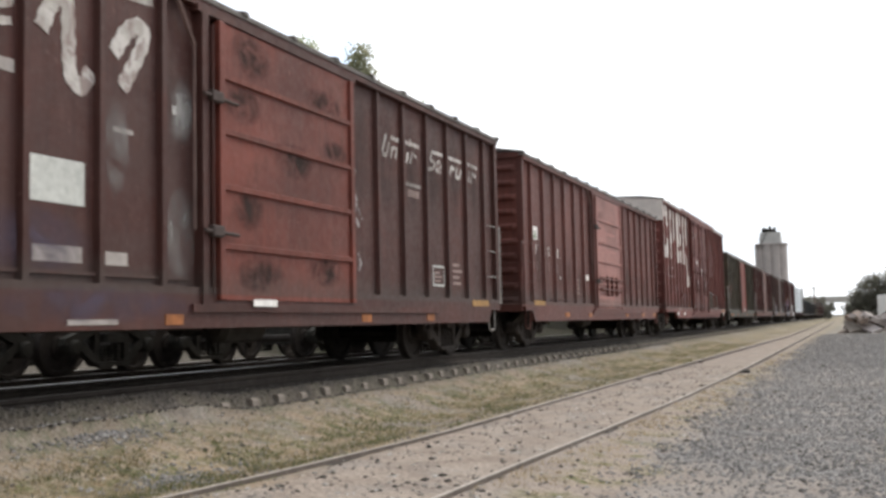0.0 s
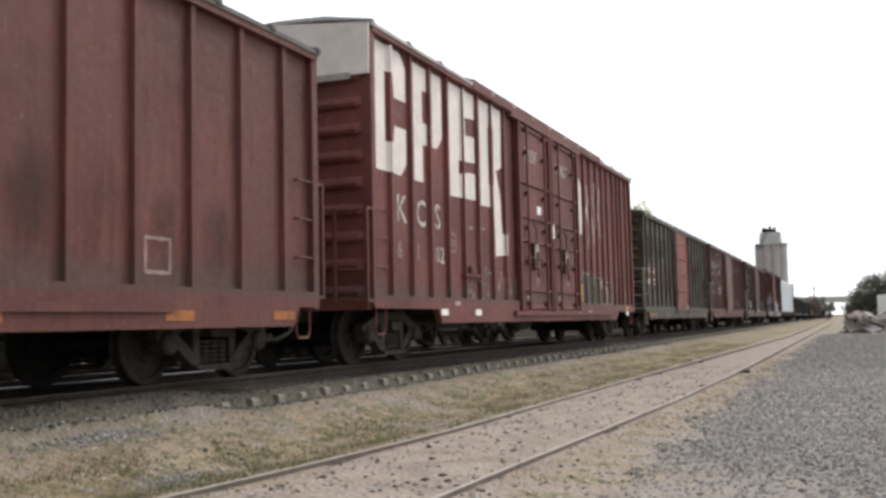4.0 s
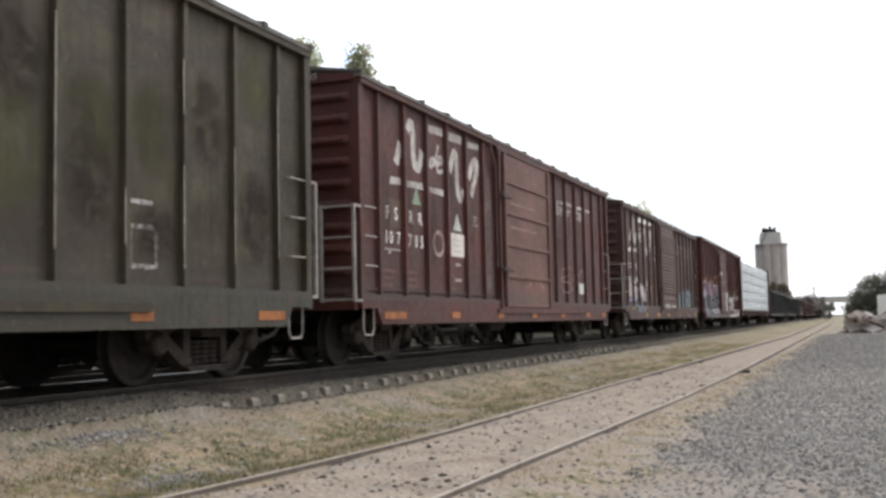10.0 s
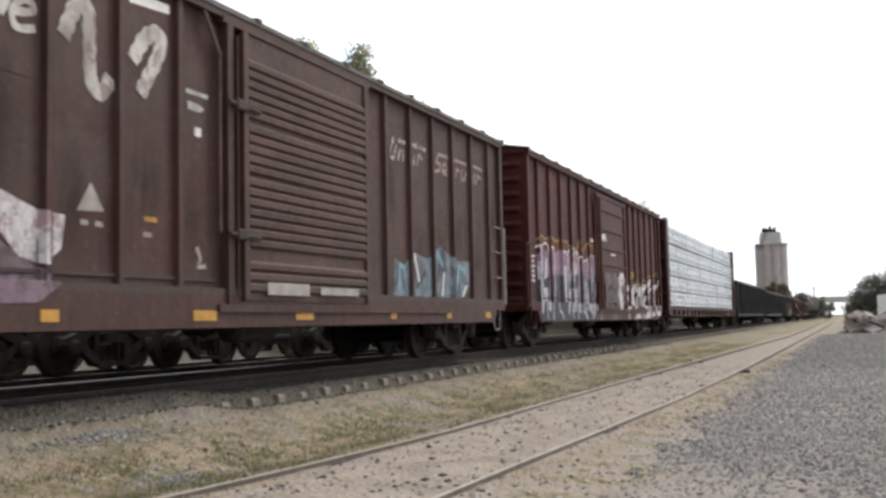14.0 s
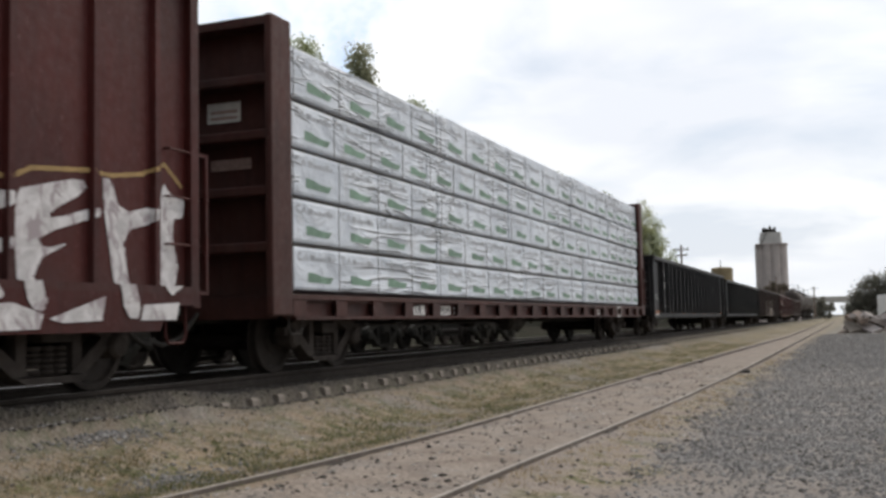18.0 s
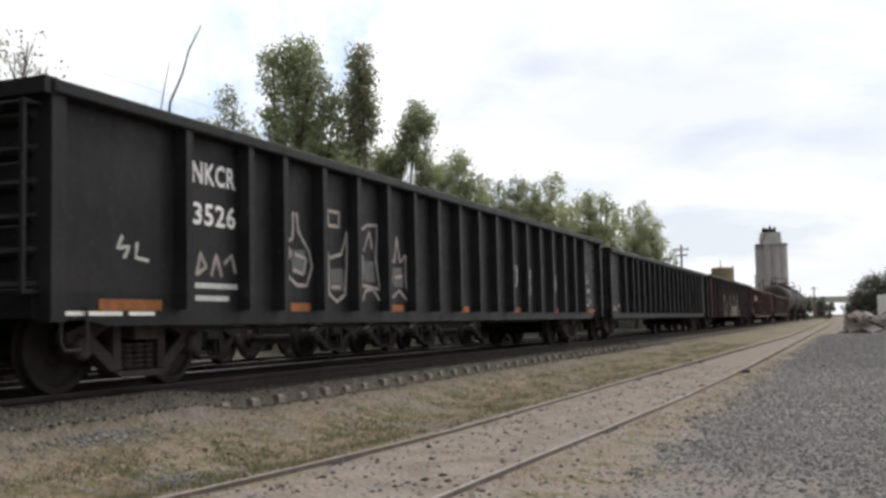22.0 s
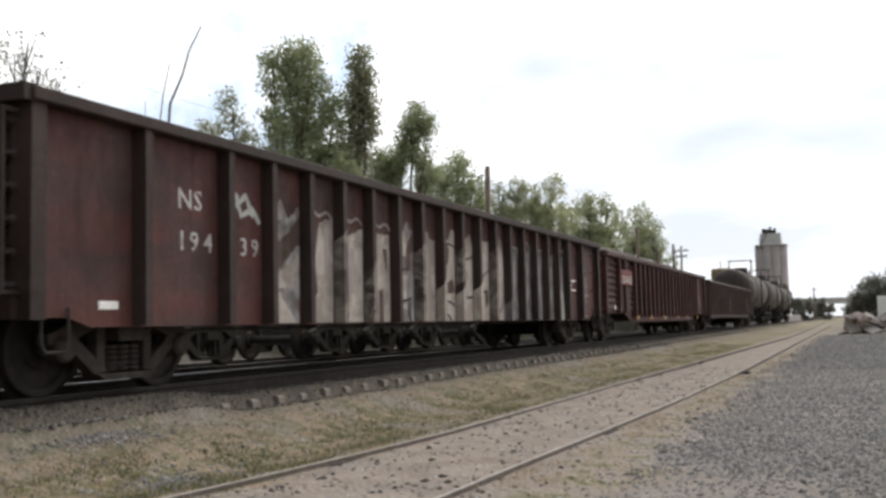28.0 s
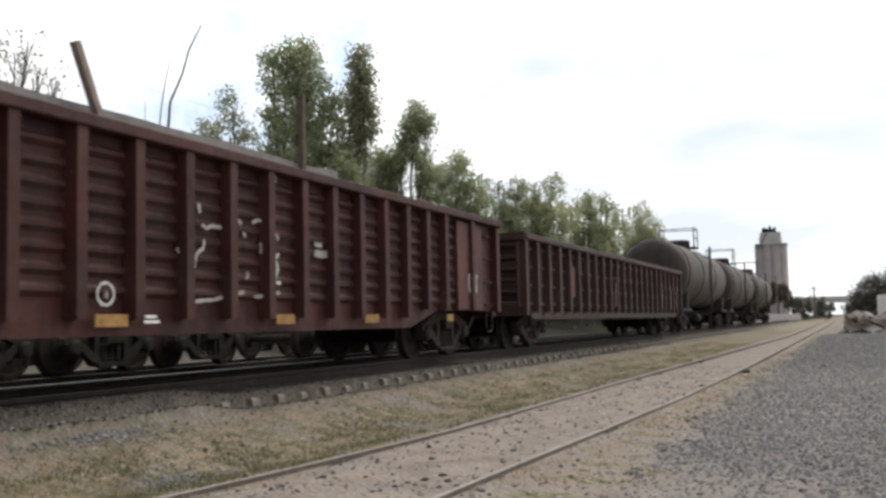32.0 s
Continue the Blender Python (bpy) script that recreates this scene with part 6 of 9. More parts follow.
    # white leaning letters at the far end
    for outline in [
        [(11.13, 1.47), (11.26, 1.55), (11.86, 1.76), (12.07, 1.84), (12.15, 1.69), (11.54, 1.3), (11.57, 1.21), (11.96, 1.39), (12.23, 1.52), (12.33, 1.29), (12.36, 1.02), (12.07, 1.18), (11.59, 0.95), (11.38, 0.95)],
        [(12.28, 1.58), (12.85, 1.75), (12.85, 1.39), (12.88, 1.03), (12.67, 1.02), (12.64, 1.43), (12.34, 1.34)],
        [(12.91, 1.59), (13.0, 1.76), (13.22, 1.84), (13.29, 1.71), (13.9, 1.85), (13.9, 1.68), (13.03, 1.41), (13.0, 1.03), (12.91, 1.03)],
        [(13.04, 1.18), (13.86, 1.46), (13.89, 1.32), (13.28, 1.11), (13.61, 1.08), (13.78, 0.89), (13.48, 0.93), (13.06, 1.0)],
        [(13.93, 1.84), (14.12, 1.89), (14.78, 2.05), (14.8, 1.91), (14.34, 1.69), (14.34, 1.61), (14.98, 1.8), (15.02, 1.71), (14.18, 1.46), (14.26, 1.34), (14.64, 1.44), (14.11, 1.21), (14.25, 0.78), (13.99, 0.82), (13.93, 1.25)],
        [(14.98, 2.07), (15.15, 2.08), (15.27, 1.75), (15.82, 1.88), (15.81, 1.7), (15.3, 1.58), (15.39, 1.13), (15.51, 0.73), (15.25, 0.73), (15.17, 1.16)],
        [(15.92, 2.18), (16.06, 2.01), (16.31, 2.03), (16.3, 1.78), (16.05, 1.78), (16.23, 1.1), (15.89, 0.91), (15.83, 1.45)]]:
        decal("sprayed_letter", c, M_GREYWHITE, [rounded(outline)], FX + 0.004, RX + 0.004, ribs, step=0.03, low=SX + 0.003)
    decal("sprayed_patch", c, M_GREYWHITE, [
        [(11.3, 0.63), (11.75, 0.85), (12.35, 0.89), (12.37, 0.64)],
        [(12.66, 0.84), (12.87, 0.88), (12.93, 0.63), (12.72, 0.63)],
        [(13.15, 0.81), (13.82, 0.87), (14.18, 0.77), (14.17, 0.64), (13.15, 0.62)],
        [(14.25, 0.73), (14.97, 0.94), (14.96, 0.71), (14.4, 0.69)],
        [(15.49, 0.86), (16.1, 0.89), (16.09, 0.71), (15.48, 0.71)],
        [(10.11, 0.99), (10.84, 1.01), (10.84, 0.94), (10.11, 0.94)],
        [(11.44, 1.01), (11.77, 1.02), (11.68, 0.94), (11.44, 0.95)],
        [(10.22, 0.9), (10.52, 0.9), (10.62, 0.61), (10.26, 0.63)]], SX + 0.003)
    strokes("sprayed_halo", c, M_SPRAYGOLD, [
        [(11.11, 1.51), (11.38, 1.66), (11.86, 1.82), (12.07, 1.9), (12.33, 1.9), (12.39, 1.71), (12.85, 1.78), (13.04, 1.91), (13.55, 1.92), (13.9, 1.95), (14.12, 2.05), (14.82, 2.12), (15.15, 2.11), (15.6, 2.18), (15.97, 2.33), (16.26, 2.12)]], 0.045, FX, RX, ribs)
    strokes("sprayed_scrawl", c, M_SPRAYYELLOW, [
        [(11.06, 2.13), (11.28, 2.09)],
        [(11.17, 2.11), (11.33, 1.89)],
        [(11.38, 1.94), (11.4, 2.14), (11.57, 1.97), (11.59, 2.13)],
        [(11.66, 2.14), (11.76, 2.1), (11.71, 1.98), (11.61, 2.02), (11.66, 2.14)],
        [(11.33, 1.88), (11.52, 1.99), (11.52, 1.88)]], 0.045, FX, RX, ribs)
    decal("label", c, M_WHITE, [rect(6.98, 7.22, 2.88, 3.06)], 1.586)
    bars_of_text(c, 7.28, 2.87, 3, 0.26, M_WHITE, 1.588, 0.04, 0.075)
    decal("label", c, M_WHITE, [rect(5.97, 6.29, 2.77, 2.84)], FX)
    decal("label", c, M_WHITE, [rect(8.0, 8.6, 2.5, 2.54)], 1.586)
    bars_of_text(c, 0.35, 1.5, 6, 0.3, M_SPRAYWHITE)


def wrap_material():
    """Glossy white lumber wrap: crinkled plastic over boards."""
    m, n, b = material("white_lumber_wrap", 0.42)
    co = n.add("ShaderNodeTexCoord").outputs["Object"]
    soft = n.noise(n.scaled(co, (1, 0.8, 1.3)), 1.3, 4, 0.5, 0.8)
    tilt = n.add("ShaderNodeMapping")
    n.put(tilt.inputs[0], co)
    tilt.inputs[2].default_value, tilt.inputs[3].default_value = (radians(-16), 0, 0), (1, 0.32, 4.6)
    fold = n.noise(tilt.outputs[0], 0.9, 3, 0.5, 0.35)
    ridge = n.math("POWER", n.span(n.math("ABSOLUTE", n.math("SUBTRACT", fold, 0.5)), 0.0, 0.09, 1.0, 0.0), 2.0)
    where = n.span(n.noise(co, 0.45, 3, 0.5), 0.48, 0.62)
    ridge = n.math("MULTIPLY", ridge, where)
    fine = n.noise(co, 8, 4, 0.6)
    dirt = n.noise(n.scaled(co, (1, 1, 0.5), (3, 8, 1)), 2.2, 5, 0.65)
    base = n.mix(n.span(soft, 0.35, 0.65), (0.50, 0.535, 0.585), (0.635, 0.67, 0.72))
    n.put(b.inputs["Base Color"], n.mix(n.math("MULTIPLY", n.span(dirt, 0.56, 0.72), 0.35), base, (0.42, 0.40, 0.375)))
    lean = n.add("ShaderNodeMapping")
    n.put(lean.inputs[0], co)
    lean.inputs[2].default_value, lean.inputs[3].default_value = (radians(24), 0, 0), (1, 0.5, 3.4)
    fold2 = n.noise(lean.outputs[0], 1.3, 3, 0.55, 0.5)
    ridge2 = n.math("POWER", n.span(n.math("ABSOLUTE", n.math("SUBTRACT", fold2, 0.48)), 0.0, 0.07, 1.0, 0.0), 2.0)
    ridge2 = n.math("MULTIPLY", ridge2, n.span(n.noise(n.scaled(co, (1, 1, 1), (6, 2, 4)), 0.6, 3, 0.5), 0.46, 0.58))
    creases = n.math("ADD", n.math("MULTIPLY", ridge, 0.55), n.math("MULTIPLY", ridge2, 0.45))
    hgt = n.math("ADD", n.math("MULTIPLY", soft, 0.9), n.math("ADD", creases, n.math("MULTIPLY", fine, 0.10)))
    n.put(b.inputs["Normal"], n.bump(hgt, 0.9, 0.12))
    return m


def centerbeam(front):
    L, top = 23.2, 4.47
    c = tagged(new("centerbeam_flatcar"), "maroon centerbeam flatcar stacked high with white-wrapped lumber", "flatcar", "wagons of the train")
    wrap = wrap_material()
    m_print = plain("wrap_print_grey", (0.33, 0.34, 0.36), 0.5, 0, 0.35, 5)
    m_green = plain("wrap_print_green", (0.15, 0.24, 0.175), 0.5, 0, 0.45, 4)
    m_strap = plain("lumber_strap", (0.20, 0.205, 0.21), 0.6)
    # batten colour, darkened to paint the shade in the gaps between tiers
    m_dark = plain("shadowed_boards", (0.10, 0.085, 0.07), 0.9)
    part("deck", B(-1.5, 1.5, 0.0, L, 0.92, 1.03), P_H, c)
    for s in (1, -1):
        part("side_sill", B(*sorted((s * 1.36, s * 1.46)), 0.3, L - 0.3, 0.72, 0.95), P_H, c)
        part("deck_edge", B(*sorted((s * 1.44, s * 1.57)), 0.0, L, 0.96, 1.03), P_H, c)
        part("sill_flange", B(*sorted((s * 1.40, s * 1.55)), 0.3, L - 0.3, 0.70, 0.745), P_H, c)
    bm = bmesh.new()
    prism(bm, [(1.45, -0.06), (1.56, -0.16), (1.56, 0.16), (1.45, 0.06)], "z", 0.745, 0.96)
    me = mesh_of(bm, "stake_pocket", P_H)
    for k in range(20):
        part("stake_pocket", me, P_H, c).location = (0, 0.38 + k * 1.15, 0)
    for y, s in ((0.0, 1), (L, -1)):
        a, b = sorted((y, y + s * 0.10))
        part("bulkhead", B(-1.5, 1.5, a, b, 1.0, top - 0.06), P_H, c)
        for x in (-1.53, 1.53):
            part("bulkhead_post", B(x - 0.05, x + 0.05, min(y - s * 0.30, y + s * 0.19), max(y - s * 0.30, y + s * 0.19), 0.75, top + 0.03, r=0.02), P_H, c)
        part("bulkhead_cap", B(-1.5, 1.5, min(y - s * 0.29, y + s * 0.18), max(y - s * 0.29, y + s * 0.18), top - 0.10, top + 0.01), P_H, c)
        for z in (1.6, 2.3, 3.0, 3.7):
            part("bulkhead_beam", B(-1.5, 1.5, min(y, y - s * 0.26), max(y, y - s * 0.26), z - 0.06, z + 0.06, r=0.02), P_H, c)
        part("end_sill", B(-1.4, 1.4, y - 0.1, y + 0.1, 0.72, 1.0), P_H, c)
    part("placard", B(0.45, 0.95, -0.014, -0.004, 3.24, 3.50), M_PLACARD, c)
    for z in (3.28, 3.36):
        part("small_print", B(0.5, 0.9, -0.018, -0.012, z, z + 0.04), M_DIM, c)
    part("small_print", B(0.5, 1.1, -0.014, -0.004, 2.62, 2.76), M_DIM, c)
    part("center_beam", B(-0.12, 0.12, 0.1, L - 0.1, 1.0, top - 0.1), P_H, c)
    # five tiers of wrapped bundles, staggered
    rnd = random.Random(11)
    z0 = 1.07
    tiers = (0.615, 0.62, 0.635, 0.635, 0.685)
    strap_me = mesh_of(B(0, 0.006, -0.005, 0.005, 0, 1), "strap", m_strap)
    cuts = ((0.22, 5.26, 10.3, 15.5, 19.3, 22.98), (0.22, 5.26, 10.1, 15.5, 18.7, 22.98), (0.22, 5.3, 9.2, 13.4, 18.55, 22.98), (0.22, 4.9, 9.3, 14.25, 18.6, 22.98), (0.22, 5.3, 10.4, 14.5, 18.4, 22.98))
    for k, h in enumerate(tiers):
        for y0, y1 in zip(cuts[k], cuts[k][1:]):
            out_x = 1.47 + rnd.uniform(-0.02, 0.03)
            bm = bmesh.new()
            rise = 0.006 * y1 if k == 4 else 0.0
            soft_box(bm, 0.13, out_x, y0 + 0.012, y1 - 0.012, z0 + rnd.uniform(0.0, 0.02), z0 + h - 0.035 + rise, 0.045)
            bd = part("lumber_pack", bm, wrap, c, "white plastic-wrapped lumber bundle with green print", smooth=False)
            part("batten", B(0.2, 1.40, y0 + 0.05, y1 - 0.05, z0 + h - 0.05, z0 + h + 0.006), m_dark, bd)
            n = max(3, round((y1 - y0) / 1.22))
            for j in range(n):
                p = y0 + (j + 0.28 + rnd.uniform(-0.03, 0.03)) * (y1 - y0) / n
                x = out_x + 0.004
                p -= 0.12
                strokes("wrap_print", bd, m_print, [[(p + 0.10, z0 + h * 0.66), (p + 0.02, z0 + h * 0.67), (p, z0 + h * 0.74), (p + 0.03, z0 + h * 0.81), (p + 0.10, z0 + h * 0.81)], [(p + 0.15, z0 + h * 0.64), (p + 0.21, z0 + h * 0.81), (p + 0.26, z0 + h * 0.64)]], 0.028, x)
                q = p + 0.32
                for wd in (0.13, 0.08, 0.10, 0.07, 0.11, 0.06):
                    decal("wrap_print", bd, m_print, [rect(q, q + wd, z0 + h * 0.655, z0 + h * (0.74 + 0.04 * (wd > 0.1)))], x, step=0.2)
                    q += wd + 0.025
                decal("wrap_print", bd, m_green, [[(p + 0.26, z0 + h * 0.20), (p + 0.60, z0 + h * 0.19), (p + 0.96, z0 + h * 0.17), (p + 0.98, z0 + h * 0.33), (p + 0.80, z0 + h * 0.32), (p + 0.62, z0 + h * 0.34), (p + 0.44, z0 + h * 0.40), (p + 0.26, z0 + h * 0.40)]], x, step=0.12)
                st = part("strap", strap_me, m_strap, bd)
                st.location, st.scale = (out_x + 0.0005, y0 + (j + 0.12) * (y1 - y0) / n, z0), (1, 1, h - 0.04)
            bm = bmesh.new()
            soft_box(bm, -out_x, -0.13, y0 + 0.012, y1 - 0.012, z0, z0 + h - 0.035, 0.035)
            part("lumber_pack", bm, wrap, c)
        z0 += h
    underframe(c, L, 1.2, 0.92)
    truck(c, 1.9)
    truck(c, L - 1.9)
    coupler(c, 0.0, -1)
    coupler(c, L, 1)
    stirrup(c, 0.4, M_BLACK, 1.48, 0.9)
    stirrup(c, L - 0.4, M_BLACK, 1.48, 0.9)
    ladder(c, 1.56, L + 0.0, L + 0.2, 1.2, 2.2, 4, P_H)
    decal("number_panel", c, M_WHITE, [rect(3.98, 4.68, 0.76, 0.95), rect(5.12, 5.84, 0.76, 0.95)], 1.462)
    word(c, "TR", 4.22, 0.785, 0.20, M_BLACK, 1.466, span=0.32)
    word(c, "74434", 5.17, 0.785, 0.20, M_BLACK, 1.466, span=0.60)
    for y in (6.0, 13.0, 17.0, 20.0):
        bars_of_text(c, y, 0.78, 2, 0.5, M_WHITE, 1.464, 0.04, 0.08)
    strokes("stencil_box", c, M_WHITE, [[(19.2, 0.72), (19.64, 0.72), (19.64, 0.98), (19.2, 0.98), (19.2, 0.72)]], 0.028, 1.575)
    CARS.append((c, front))


def car_i():
    ribs = [1.99, 3.2] + [3.99 + 1.022 * k for k in range(16)]
    c = gondola(157.5, 21.35, 2.87, P_I, P_I, ribs, "black ribbed gondola car with white lettering and chalky tags", notch=0.6, end_z=0.72)
    face = 1.415
    word(c, "NKCR", 2.23, 2.23, 0.34, M_WHITE, face, span=0.84, bold=0.022)
    word(c, "3526", 2.25, 1.77, 0.34, M_WHITE, face, span=0.82, bold=0.022)
    bars_of_text(c, 2.3, 0.92, 2, 0.85, M_PLACARD, face, 0.06, 0.14)
    strokes("chalk_mark", c, M_CHALK, [[(2.32, 1.2), (2.4, 1.45), (2.5, 1.3), (2.35, 1.22)], [(2.6, 1.2), (2.7, 1.45), (2.8, 1.2)], [(2.85, 1.35), (3.0, 1.45), (3.08, 1.25)]], 0.05, face)
    strokes("chalk_mark", c, M_PLACARD, [[(1.1, 1.55), (1.02, 1.42), (1.2, 1.45), (1.12, 1.32)], [(1.32, 1.5), (1.3, 1.34), (1.5, 1.32)]], 0.04, face)
    # fat chalky letters, filled in but for thin slits
    for outline in [
        [[(13.43, 1.74), (13.65, 1.83), (13.86, 1.83), (13.94, 1.68), (13.89, 1.44), (13.69, 1.3), (13.48, 1.32)], [(13.71, 1.71), (13.78, 1.69), (13.78, 1.4), (13.72, 1.39)]],
        [[(14.42, 1.77), (14.61, 1.85), (14.89, 1.8), (14.88, 1.59), (14.77, 1.52), (14.88, 1.4), (14.86, 1.2), (14.63, 1.14), (14.42, 1.25)], [(14.73, 1.81), (14.81, 1.78), (14.77, 1.57), (14.7, 1.58)]],
        [[(15.45, 1.85), (15.64, 1.92), (15.85, 1.88), (15.84, 1.69), (15.68, 1.52), (15.84, 1.48), (15.81, 1.25), (15.6, 1.15), (15.44, 1.26)]],
        [[(16.49, 1.76), (16.73, 1.84), (16.99, 1.66), (16.95, 1.35), (16.72, 1.23), (16.5, 1.35)], [(16.64, 1.71), (16.7, 1.7), (16.69, 1.41), (16.63, 1.43)]],
        [[(17.54, 1.82), (17.69, 1.87), (17.88, 1.79), (17.87, 1.59), (17.7, 1.56), (17.87, 1.52), (17.8, 1.32), (17.6, 1.19), (17.52, 1.28)]]]:
        decal("chalky_letter", c, M_BLOB, [rounded(p, 2) for p in outline], face, step=0.025)
    # four chalky figures, one to a bay
    figures = (
        ([[(4.42, 2.1), (4.40, 1.75), (4.25, 1.7), (4.35, 1.55), (4.22, 1.4), (4.3, 1.25), (4.5, 1.15), (4.75, 1.15), (4.9, 1.4), (4.82, 1.6), (4.55, 1.85), (4.5, 2.1)], [(4.4, 1.35), (4.65, 1.3), (4.75, 1.5), (4.45, 1.55)]]),
        ([[(5.28, 1.68), (5.4, 1.55), (5.75, 1.62), (5.92, 1.95), (5.9, 1.45), (5.84, 1.05), (5.6, 0.95), (5.38, 1.05), (5.36, 1.5), (5.28, 1.68)], [(5.45, 1.15), (5.7, 1.15)], [(5.36, 2.0), (5.68, 2.0), (5.68, 2.2), (5.36, 2.2), (5.36, 2.0)]]),
        ([[(6.38, 0.95), (6.5, 1.12), (6.75, 1.15), (6.98, 0.98)], [(6.38, 1.2), (6.42, 1.6), (6.28, 1.75), (6.35, 2.0), (6.6, 2.1), (6.92, 2.12), (6.86, 1.6), (6.98, 1.15), (6.38, 1.2)], [(6.45, 1.7), (6.65, 2.0), (6.75, 1.75)]]),
        ([[(7.30, 0.98), (7.45, 1.3), (7.38, 1.62), (7.55, 1.6), (7.63, 2.0), (7.75, 1.6), (7.98, 1.72), (7.95, 1.3), (8.1, 0.98)], [(7.42, 1.02), (7.7, 1.15), (8.0, 1.0)], [(7.55, 1.35), (7.85, 1.38)]]))
    for lines in figures:
        strokes("chalk_figure", c, M_CHALK, lines, 0.05, face)
    for y, z in ((4.38, 1.3), (5.45, 1.1), (6.45, 1.25), (7.5, 1.2)):
        decal("chalk_smudge", c, M_DIM_GREY, [[(y, z), (y - 0.03, z + 0.3), (y + 0.35, z + 0.32), (y + 0.38, z)]], face - 0.002)
    strokes("stencil_box", c, M_WHITE, [[(18.45, 0.96), (18.82, 0.96), (18.82, 1.25), (18.45, 1.25), (18.45, 0.96)], [(18.55, 1.05), (18.72, 1.05)]], 0.04, face)
    bars_of_text(c, 19.85, 1.62, 4, 0.36, M_PLACARD, face, 0.028, 0.075)
    bars_of_text(c, 19.95, 1.36, 2, 0.6, M_PLACARD, face, 0.025, 0.06)
    strokes("chalk_mark", c, M_BLOB, [[(19.9, 1.0), (19.95, 1.2), (20.1, 1.15)], [(20.3, 1.2), (20.35, 1.05), (20.5, 1.2)]], 0.05, face)
    bars_of_text(c, 20.0, 1.0, 1, 0.4, M_PLACARD, face)
    decal("reflector", c, M_WHITE, [rect(0.3, 1.1, 0.76, 0.80), rect(1.2, 1.6, 0.76, 0.80)], face)
    for y, ln in ((0.76, 0.95), (4.34, 0.5), (7.38, 0.48), (10.4, 0.45), (13.6, 0.45), (16.7, 0.4), (20.2, 0.7)):
        part("reflector", B(face - 0.01, face + 0.003, y, y + ln, 0.81, 0.92), M_ORANGE, c)
    decal("label", c, M_WHITE, [rect(15.48, 15.8, 0.90, 1.02)], face)


def car_j():
    ribs = [2.02, 3.24] + [4.02 + 1.022 * k for k in range(16)]
    c = gondola(180.0, 21.5, 2.73, P_J, P_J, ribs, "blue-black ribbed gondola car with white reporting marks", notch=0.6, end_z=0.72)
    face = 1.415
    letters(c, ((4.30, "NO"), (5.40, "KL")), 1.86, 0.34, M_WHITE, face)
    letters(c, ((4.32, "360"), (5.42, "111")), 1.34, 0.34, M_WHITE, face)
    bars_of_text(c, 4.35, 0.96, 2, 0.6, M_CHALK, face, 0.03, 0.09)
    bars_of_text(c, 5.4, 0.96, 2, 0.6, M_CHALK, face, 0.03, 0.09)
    for y in (1.5, 3.45, 6.6, 8.6, 10.6, 12.7, 15.7, 18.3):
        decal("label", c, M_PLACARD, [rect(y, y + 0.14, 1.0, 1.10)], face)
    bars_of_text(c, 0.85, 0.90, 2, 0.42, M_PLACARD, face, 0.03, 0.08)
    decal("label", c, P_D_DOOR, [rect(1.6, 1.85, 0.9, 1.0), rect(20.6, 20.8, 0.8, 0.95)], face)
    bars_of_text(c, 20.0, 0.95, 2, 0.6, M_WHITE, face)
    end_text(c, "NOKL", 2.60, 0.14, M_PLACARD, -0.126, 0.75)
    end_text(c, "360111", 2.17, 0.17, M_PLACARD, -0.066, 0.6)
    part("end_label", B(0.55, 1.2, -0.14, -0.13, 1.2, 1.5), M_CHALK, c)


